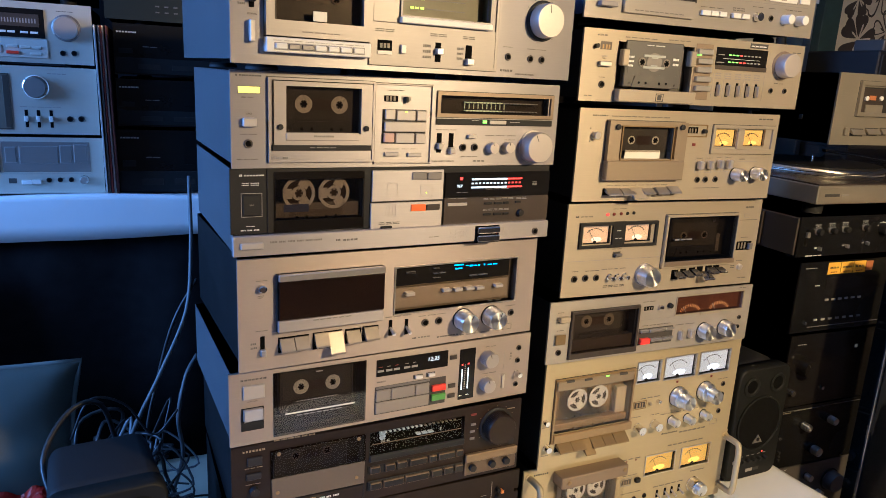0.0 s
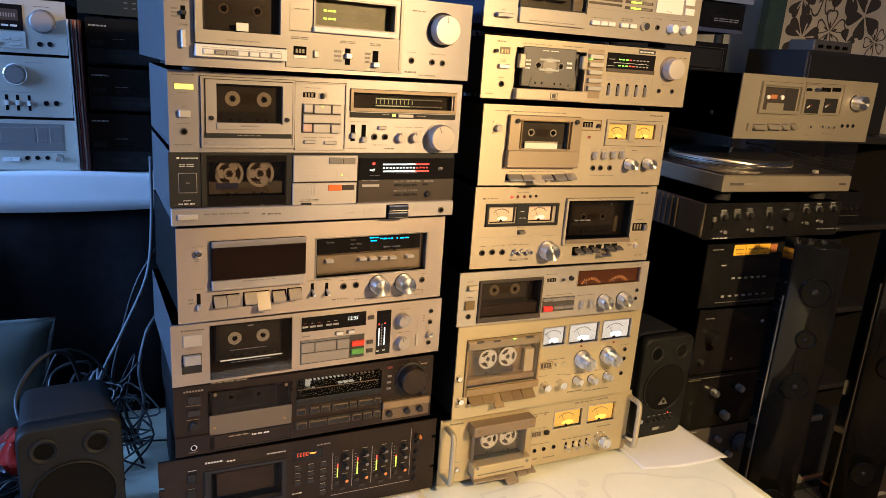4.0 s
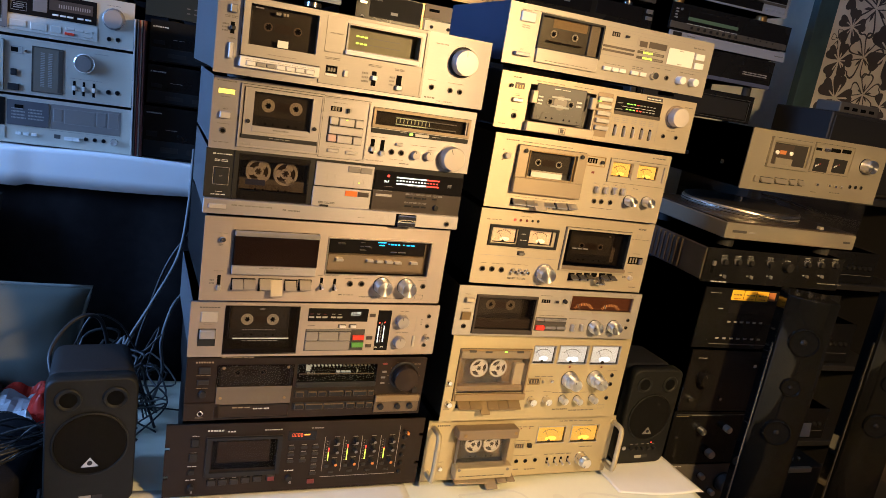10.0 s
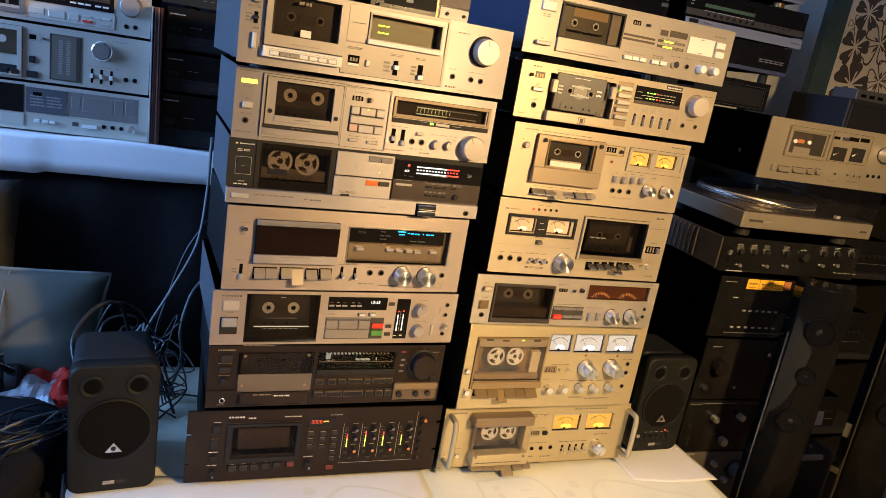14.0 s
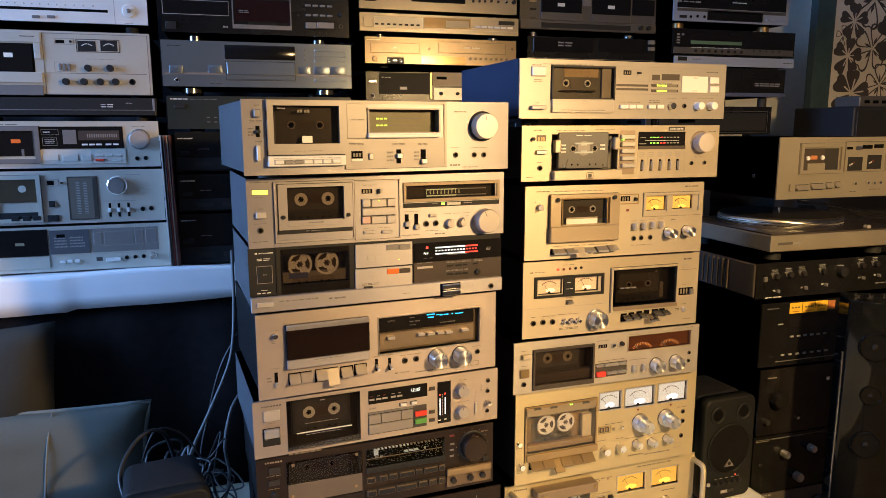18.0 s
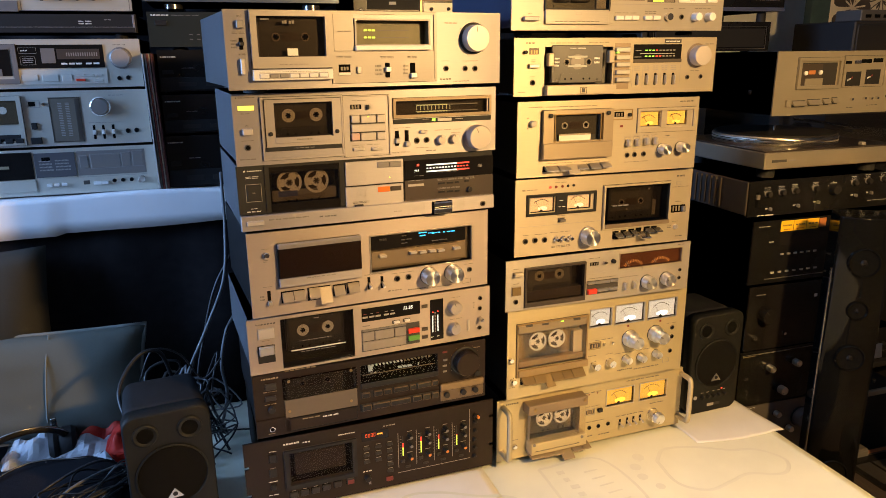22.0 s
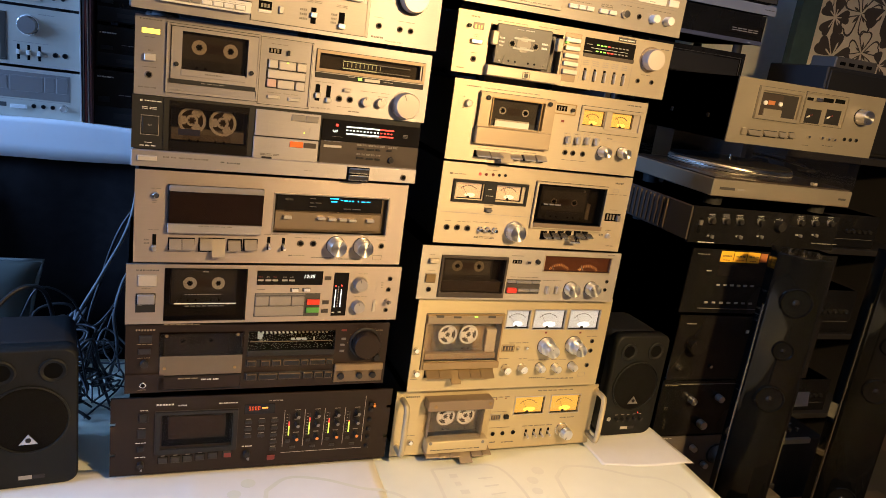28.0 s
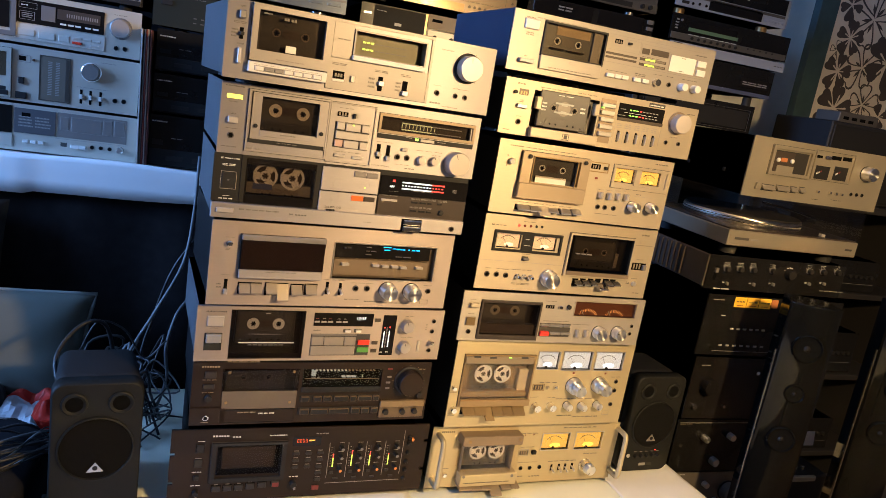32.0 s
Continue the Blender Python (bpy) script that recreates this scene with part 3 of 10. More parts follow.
            tagged(part("grip_ribs", moved(bm, u * MM, 0, v * MM), material, k), kind="stuff")
        if pointer is not None:
            a = radians(pointer)
            bm = box_bm(-0.45 * MM, -(out + 0.35) * MM, r * 0.45 * MM, 0.45 * MM, -(out - 0.3) * MM, r * 0.9 * MM)
            bmesh.ops.rotate(bm, cent=(0, 0, 0), matrix=Matrix.Rotation(-a, 3, "Y"), verts=bm.verts)
            part("pointer", moved(bm, u * MM, 0, v * MM), PRINT, k)
        return k

    def slider(self, u0, v0, u1, v1, at=0.5, material=None, out=7, base=0.0):
        """A vertical slot with a small lever at the given height share."""
        self.box("switch_slot", u0, v0, u1, v1, base + 0.4, HOLE, 0, 0.1)
        c, h = v0 + (v1 - v0) * at, (v1 - v0) * 0.16
        self.box("switch_lever", u0 - 0.4, c - h, u1 + 0.4, c + h, out, LEVER if material in (None, CHROME) else material, 0, 0.8)

    def toggle(self, u, v, w=5, h=20, drop=6, material=None):
        """A dark slot with a bat lever leaning down and out."""
        self.box("switch_slot", u - w / 2, v - h / 2, u + w / 2, v + h / 2, 0.4, HOLE, 0, 0.1)
        bm = lathe_bm([(1.6 * MM, 0), (1.9 * MM, 6 * MM), (2.6 * MM, 13 * MM), (2.3 * MM, 15 * MM)], 14)
        bmesh.ops.rotate(bm, cent=(0, 0, 0), matrix=Matrix.Rotation(math.atan2(drop, 15), 3, "X"), verts=bm.verts)
        part("switch_lever", moved(bm, u * MM, 0, v * MM), LEVER if material in (None, CHROME) else material, self.ob)

    def slot(self, u0, v0, u1, v1, material=None, out=0.3, name="display_window", label=""):
        return self.box(name, u0, v0, u1, v1, out, material or HOLE, 0, 0.1, label)

    def legend(self, u0, v0, u1, v1, material=None, rows=1, words=3, out=0.18):
        """Small print that cannot be read, as fine bars."""
        bm = bmesh.new()
        rng = random.Random(int(u0 * 31 + v0 * 7))
        step = (v1 - v0) / rows
        for k in range(rows):
            u = u0
            for n in range(words):
                end = u0 + (u1 - u0) * (n + 1) / words
                w = (end - u) * rng.uniform(0.72, 0.9) if n < words - 1 else (end - u) * rng.uniform(0.85, 1.0)
                h = step * 0.47
                letters = max(1, min(12, round(w / (h * 0.85))))
                for i in range(letters):
                    a, b = u + w * i / letters, u + w * (i + 0.74) / letters
                    m, t = v0 + step * (k + 0.5), h * rng.choice((0.5, 0.5, 0.4))
                    y = -out * MM
                    q = [bm.verts.new((s * MM, p, z * MM)) for p in (0.0, y) for s, z in ((a, m - h / 2), (b, m - h / 2), (b, m + t), (a, m + t))]
                    for f in ((4, 5, 6, 7), (0, 1, 5, 4), (1, 2, 6, 5), (2, 3, 7, 6), (3, 0, 4, 7)):
                        bm.faces.new([q[e] for e in f])
                u = end
        return tagged(part("printed_legend", bm, material or LEGEND, self.ob), kind="stuff")

    def line(self, u0, v0, u1, v1, material=None, w=0.6, out=0.2):
        """A thin engraved or printed line."""
        a, b = min(u0, u1), max(u0, u1)
        c, e = min(v0, v1), max(v0, v1)
        if b - a > e - c:
            m = (c + e) / 2
            c, e = m - w / 2, m + w / 2
        else:
            m = (a + b) / 2
            a, b = m - w / 2, m + w / 2
        return self.box("panel_line", a, c, b, e, out, material or PRINT_GREY, 0, 0)

    def outline(self, u0, v0, u1, v1, material=None, w=0.7, out=0.25, name="outline"):
        return self.rim(name, u0, v0, u1, v1, w, out, material or PRINT_GREY)

    def words(self, text, u, v, height, material=None, align="LEFT", out=0.2, parent=None, slant=0.0):
        """Real lettering with the built-in font."""
        cu = bpy.data.curves.new("lettering", "FONT")
        cu.body, cu.size, cu.align_x, cu.shear = text, height * 1.38 * MM, align, slant
        cu.extrude = 0.08 * MM
        cu.resolution_u = 2
        tmp = bpy.data.objects.new("lettering", cu)
        scene.collection.objects.link(tmp)
        me = bpy.data.meshes.new_from_object(tmp.evaluated_get(bpy.context.evaluated_depsgraph_get()))
        bpy.data.objects.remove(tmp)
        bpy.data.curves.remove(cu)
        me.materials.clear()
        me.materials.append(material or PRINT)
        ob = new("lettering", me)
        ob.parent = parent or self.ob
        ob.matrix_basis = Matrix.Translation((u * MM, -out * MM, v * MM)) @ Matrix.Rotation(radians(90), 4, "X")
        return ob

    def leds(self, u0, v0, u1, v1, n, lit, material, gap=0.35, off=None, out=0.5, hot=0, hot_material=None, upright=False):
        """A row of small segments: the first `lit` glow, the last `hot` of those in another colour."""
        for k in range(n):
            m = material if k < lit else (off or LED_DIM)
            if hot and lit - hot <= k < lit:
                m = hot_material
            if upright:
                s = (v1 - v0) / n
                self.box("segment", u0, v0 + s * k, u1, v0 + s * (k + 1 - gap), out, m, 0, 0)
            else:
                s = (u1 - u0) / n
                self.box("segment", u0 + s * k, v0, u0 + s * (k + 1 - gap), v1, out, m, 0, 0)

    def meter(self, u0, v0, u1, v1, face, needle=-30, rim=None, depth=6.5, ink=None, wall=1.6):
        """A needle meter sunk in the panel, lit from behind."""
        self.hole(u0, v0, u1, v1)
        w, h = u1 - u0, v1 - v0
        if rim:
            self.rim("meter_frame", u0 - wall, v0 - wall, u1 + wall, v1 + wall, wall, 1.6, rim, 3)
        self.well("meter_well", u0, v0, u1, v1, depth, BLACK)
        f = self.box("meter_face", u0 + 0.8, v0 + 0.8, u1 - 0.8, v1 - 0.8, -(depth - 1.2), face, depth - 0.4, 0)
        cu, base = (u0 + u1) / 2, v0 + h * 0.10
        r = min(h * 0.66, w * 0.60)
        bm = bmesh.new()
        for k in range(15):
            a = radians(-44 + 88 * k / 14)
            c = bmesh.ops.create_cube(bm, size=1.0)["verts"]
            bmesh.ops.scale(bm, vec=((r * 0.115 if k % 2 else r * 0.09) * MM, 0.25 * MM, (0.55 if k % 2 else 1.9) * MM), verts=c)
            bmesh.ops.translate(bm, vec=(0, 0, r * MM), verts=c)
            bmesh.ops.rotate(bm, cent=(0, 0, 0), matrix=Matrix.Rotation(a, 3, "Y"), verts=c)
        tagged(part("scale", moved(bm, cu * MM, (depth - 1.3) * MM, base * MM), ink or PRINT, f), kind="stuff")
        bm = box_bm(-0.25 * MM, -0.3 * MM, 0, 0.25 * MM, 0.1 * MM, r * 1.1 * MM)
        bmesh.ops.rotate(bm, cent=(0, 0, 0), matrix=Matrix.Rotation(radians(needle), 3, "Y"), verts=bm.verts)
        part("needle", moved(bm, cu * MM, (depth - 2.2) * MM, base * MM), PRINT, f)
        bm = lathe_bm([(h * 0.085 * MM, 0), (h * 0.085 * MM, 1.6 * MM)], 16)
        part("needle_hub", moved(bm, cu * MM, (depth - 1.2) * MM, (v0 + h * 0.06) * MM), BLACK, f)
        # the little lamp glowing over the foot of the dial
        bm = lathe_bm([(1.0 * MM, 0), (0.97 * MM, 0.4 * MM), (0.6 * MM, 0.6 * MM)], 20)
        bmesh.ops.scale(bm, vec=(w * 0.20, 1, h * 0.13), verts=bm.verts)
        part("meter_lamp", moved(bm, (cu + 0.06 * w) * MM, (depth - 1.2) * MM, (v0 + h * 0.19) * MM), METER_LAMP[face.name.split(".")[0]], f, "glowing dial lamp")
        self.box("meter_glass", u0, v0, u1, v1, -0.8, CLEAR, 1.4, 0)

    def cassette(self, u, v, back, style, label, tilt=0):
        """A compact cassette, 100 x 64 mm, a thing of its own standing in this deck's niche."""
        m = self.ob.matrix_world @ Matrix.Translation((u * MM, back * MM, v * MM)) @ Matrix.Rotation(radians(tilt), 4, "X")
        return cassette(m, style, label)

    def feet(self, r=16, h=10, inset=45, material=None):
        for u in (inset, self.w - inset):
            for y in (0.05, self.d - 0.05):
                bm = lathe_bm([(r * MM * 0.85, 0), (r * MM, 0.003), (r * MM, h * MM)], 20)
                bmesh.ops.rotate(bm, cent=(0, 0, 0), matrix=Matrix.Rotation(radians(90), 3, "X"), verts=bm.verts)
                part("foot", moved(bm, u * MM, y, 0.0), material or RUBBER, self.ob)


def placed(key, name, label, **kw):
    (x0, y0), (x1, y1), z0, z1, depth = DECK_PLACES[key]
    w = math.hypot(x1 - x0, y1 - y0)
    return Deck(name, x0, y0, z0, math.degrees(math.atan2(y1 - y0, x1 - x0)), round(w * 1000, 1), round((z1 - z0) * 1000, 1), depth, label, **kw)



def reel_bm(r_out, r_hub, spokes=3):
    """A tiny open reel: a rim, spokes and a toothed hub."""
    bm = lathe_bm([(r_out * MM, 0), (r_out * MM, 0.8 * MM), (r_out * 0.80 * MM, 0.8 * MM), (r_out * 0.80 * MM, 0)], 32, cap=False)
    hub = lathe_bm([(r_hub * MM, 0), (r_hub * MM, 0.9 * MM), (r_hub * 0.62 * MM, 0.9 * MM), (r_hub * 0.62 * MM, 0)], 24, cap=False)
    me = bpy.data.meshes.new("scratch")
    hub.to_mesh(me)
    bm.from_mesh(me)
    bpy.data.meshes.remove(me)
    hub.free()
    for k in range(spokes):
        a = 2 * math.pi * k / spokes + 0.5
        c = bmesh.ops.create_cube(bm, size=1.0)["verts"]
        bmesh.ops.scale(bm, vec=(r_out * 0.62 * MM, 0.7 * MM, (r_out - r_hub) * MM), verts=c)
        bmesh.ops.translate(bm, vec=(0, -0.45 * MM, (r_out + r_hub) / 2 * 0.98 * MM), verts=c)
        bmesh.ops.rotate(bm, cent=(0, 0, 0), matrix=Matrix.Rotation(a, 3, "Y"), verts=c)
    for k in range(6):
        a = 2 * math.pi * k / 6
        c = bmesh.ops.create_cube(bm, size=1.0)["verts"]
        bmesh.ops.scale(bm, vec=(1.1 * MM, 0.8 * MM, r_hub * 0.3 * MM), verts=c)
        bmesh.ops.translate(bm, vec=(0, -0.45 * MM, r_hub * 0.55 * MM), verts=c)
        bmesh.ops.rotate(bm, cent=(0, 0, 0), matrix=Matrix.Rotation(a, 3, "Y"), verts=c)
    return bm


def cassette(m, style, label):
    """Local origin: middle of the front face; the body lies behind it."""
    c = thing("compact_cassette", m, label, "cassette", "cassettes in the decks")
    shell = {"black": TAPE_SHELL_BLACK, "grey": TAPE_SHELL_GREY, "reel": TAPE_CLEAR, "clear": TAPE_CLEAR, "white": WHITE_PLASTIC}[style.split("_")[0]]
    half_w, half_h = 0.0502, 0.0319
    sh = part("shell", box_bm(-half_w, 0, -half_h, half_w, 0.0095, half_h, 0.0012), shell, c)
    low = bmesh.new()
    a = [low.verts.new(p) for p in ((-0.036, -0.0012, -half_h), (0.036, -0.0012, -half_h), (0.032, -0.0012, -0.0165), (-0.032, -0.0012, -0.0165))]
    b = [low.verts.new((v.co.x, 0.0004, v.co.z)) for v in a]
    low.faces.new(a)
    for i in range(4):
        low.faces.new((a[i], a[(i + 1) % 4], b[(i + 1) % 4], b[i]))
    bmesh.ops.recalc_face_normals(low, faces=low.faces)
    part("head_hump", low, shell, sh)
    for x in (-0.040, 0.040, 0.0):
        part("screw", moved(lathe_bm([(0.0016, 0), (0.0016, 0.0003)], 10), x, 0, -0.027), CHROME if style != "black" else BLACK, sh)
    for x in (-0.024, -0.012, 0.012, 0.024):
        part("guide_hole", moved(lathe_bm([(0.0018, 0.0012), (0.0018, 0.0016)], 10), x, 0, -0.0255), HOLE, sh)
    z = 0.003
    if style in ("reel", "reel_gold"):
        for x in (-0.0215, 0.0215):
            part("reel", moved(reel_bm(19.5, 8.5), x, -0.0004, z), REEL_WHITE, c, "white open reel with three spokes")
            part("tape_pack", moved(lathe_bm([(0.0160, -0.003), (0.0160, 0.0)], 28), x, 0.0003, z), TAPE_BROWN, c)
        return c
    hub = REEL_WHITE if "dim" not in style else LED_DIM
    if "bare" not in style:
        col = {"black": PRINT, "grey": TAPE_SHELL_GREY, "clear": TAPE_CLEAR, "white": PAPER}[style.split("_")[0]]
        part("label", box_bm(-0.045, -0.0004, -0.014, 0.045, 0.0002, 0.024, 0), GOLD_LABEL if "gold" in style else PAPER if "paper" in style else col, c)
    part("window", box_bm(-0.0125, -0.0008, z - 0.0065, 0.0125, 0.0003, z + 0.0065, 0), TAPE_BROWN, c)
    for x in (-0.0215, 0.0215):
        big = 10.2 if "ring" in style else 6.2
        part("reel", moved(lathe_bm([(big * MM, 0), (big * MM, 0.9 * MM), (4.6 * MM, 0.9 * MM), (4.6 * MM, 0)], 28, cap=False), x, -0.0003, z), hub, c)
        part("spindle_hole", moved(lathe_bm([(4.5 * MM, 0), (4.5 * MM, 0.7 * MM)], 20), x, -0.0003, z), HOLE, c)
        bm = bmesh.new()
        for k in range(6):
            q = bmesh.ops.create_cube(bm, size=1.0)["verts"]
            bmesh.ops.scale(bm, vec=(0.9 * MM, 0.6 * MM, 1.6 * MM), verts=q)
            bmesh.ops.translate(bm, vec=(0, -0.8 * MM, 3.9 * MM), verts=q)
            bmesh.ops.rotate(bm, cent=(0, 0, 0), matrix=Matrix.Rotation(2 * math.pi * k / 6, 3, "Y"), verts=q)
        tagged(part("drive_teeth", moved(bm, x, -0.0003, z), hub, c), kind="stuff")
    return c


def deck_slim_silver():
    d = placed("L1", "cassette_deck", "silver cassette deck with a grey steel cover, topping a stack")
    d.cover(BLUE_GREY, 3, 1, 4)
    d.hole(45.3, 42.9, 142.3, 102)
    d.hole(190.6, 61.3, 306.8, 96.8)
    d.panel(ALU)
    # cassette door: a raised grey frame round a deep window
    d.rim("door_frame", 34.7, 29.6, 151, 109.3, 9, 8, SATIN_GREY, 0, bottom=16, top=8)
    d.well("cassette_well", 45.3, 42.9, 142.3, 102, 24, DARK_WELL, -2)
    d.cassette(94.1, 70.1, 8, "black_bare_dim", "black cassette behind a smoked door window")
    d.box("door_window", 46.9, 43.7, 140.6, 100.4, 4, SMOKED, -3, 0)
    d.box("sticker", 85.7, 47, 101, 57, 4.6, PAPER, -4, 0, "small white price sticker")
    d.legend(50.6, 95.1, 62.9, 99.2, PRINT_GREY, 1, 1, 4.3)
    d.legend(80, 88.9, 100.2, 97.9, LED_DIM, 1, 2, 4.3)
    d.legend(72.4, 33.8, 114.8, 36.2, None, 1, 6, 8.2)
    d.box("key_sill", 33.7, 12.9, 150.2, 28, 11, WHITE_PLASTIC, 0, 1.0)
    for k, u in enumerate([49.3, 63.3, 77.6, 91.9, 106.5, 120.3, 135.2]):
        # second and third keys are grey: their shading is put into the colour
        d.box("transport_key", u - 6.2, 16.3, u + 6.2, 22.1, 13, ALU_DARK if k in (1, 2) else WHITE_PLASTIC, 0, 0.8)
        d.rim("key_surround", u - 7.2, 15.4, u + 7.2, 22.9, 0.9, 11.4, PRINT_GREY)
    d.legend(41.3, 24.2, 142.4, 25.5, PRINT_GREY, 1, 9, 11.2)
    # raised centre plate
    d.rim("centre_plate", 151.5, 6.2, 321.6, 109.6, 4, 2.2, SATIN_GREY)
    d.box("centre_plate", 154.2, 8.8, 317.4, 52.7, 2.0, SATIN_GREY, 0, 0.3)
    d.box("centre_plate", 155.8, 53.1, 187, 105.4, 2.0, SATIN_GREY, 0, 0.3)
    d.well("meter_well", 190.6, 61.3, 306.8, 96.8, 14, KHAKI, -3)
    d.rim("meter_frame", 187.9, 59.5, 309.8, 99.4, 2.6, 4.5, ALU_DARK, 0)
    d.box("meter_sill", 187.3, 53.4, 308.7, 60.4, 9, WHITE_PLASTIC, 0, 1.0)
    for v in (83, 72.6):
        for k, u in enumerate([209.8, 216.2, 222.7]):
            d.box("segment", u - 2.3, v - 1.2, u + 2.3, v + 1.2, -12.2, LED_LIME, 13.4, 0)
        d.box("segment", 228.3, v - 0.5, 280.5, v + 0.5, -12.6, LED_DIM, 13.4, 0)
    d.legend(162, 79.4, 182.6, 82.7, None, 1, 2, 2.4)
    d.slot(161.2, 22.3, 179.2, 33.5, HOLE, 2.4, "counter_window")
    for u in (165.7, 170.2, 174.7):
        d.box("counter_digit", u - 1.5, 24.9, u + 1.5, 30.1, 2.7, LED_DIM, 0, 0)
    d.box("counter_sill", 161, 18, 179, 21.5, 3.4, WHITE_PLASTIC, 0, 0.3)
    d.box("reset_button", 189.2, 20.2, 195.6, 29.7, 6, SILVER_KEY, 0, 0.8)
    d.slider(234.7, 13.1, 242.3, 35.1, 0.55, CHROME, 9, 2.1)
    d.slider(275.9, 12.2, 284.7, 34.6, 0.15, CHROME, 9, 2.1)
    d.legend(158.2, 42, 183.3, 46.3, None, 2, 2, 2.3)
    d.legend(227.6, 41.3, 250.2, 45.6, None, 2, 2, 2.3)
    d.legend(271.3, 40.8, 288.8, 45.2, None, 2, 2, 2.3)
    d.legend(218.7, 15.2, 230.9, 33.6, None, 3, 1, 2.3)
    d.legend(264.3, 16, 274, 32.9, None, 3, 1, 2.3)
    # recording knob and sockets
    d.knob(386.9, 70.8, 21, 19, KNOB_SATIN, skirt=BLACK, pointer=8)
    for k in range(11):
        a = radians(-140 + 28 * k)
        d.box("dial_dot", 386.9 + 27 * math.sin(a) - 0.5, 70.8 + 27 * math.cos(a) - 0.5, 386.9 + 27 * math.sin(a) + 0.5, 70.8 + 27 * math.cos(a) + 0.5, 0.2, PRINT, 0, 0)
    for p in ((338.6, 24.7), (372.5, 24.1), (390.3, 23.8)):
        d.jack(*p)
    d.legend(336.8, 92.3, 359, 95.9, None, 1, 3)
    d.legend(330.5, 35.6, 346.8, 37.4, None, 1, 1)
    d.legend(367.3, 35, 396.6, 36.9, None, 1, 2)
    d.legend(328.4, 5.5, 347.8, 11, PRINT, 1, 4)
    d.words("STEREO CASSETTE DECK", 350.8, 3.7, 1.9)
    # left column
    d.box("eject_button", 16.6, 84.5, 26.1, 95.6, 8, ALU_DARK, 0, 1)
    d.words("EJECT", 21.9, 100.4, 2.0, PRINT, "CENTER")
    d.slider(19.1, 55.8, 24.7, 71.8, 0.5, BLACK)
    d.legend(10.4, 76.6, 29.5, 80.6, None, 2, 2)
    d.legend(7.9, 56.6, 16.7, 70.2, None, 3, 1)
    d.box("power_button", 18.2, 21.9, 23.8, 43.7, 8, SILVER_KEY, 0, 1)
    d.words("POWER", 22.3, 48.5, 2.0, PRINT, "CENTER")
    d.feet(18, 6)


deck_slim_silver()

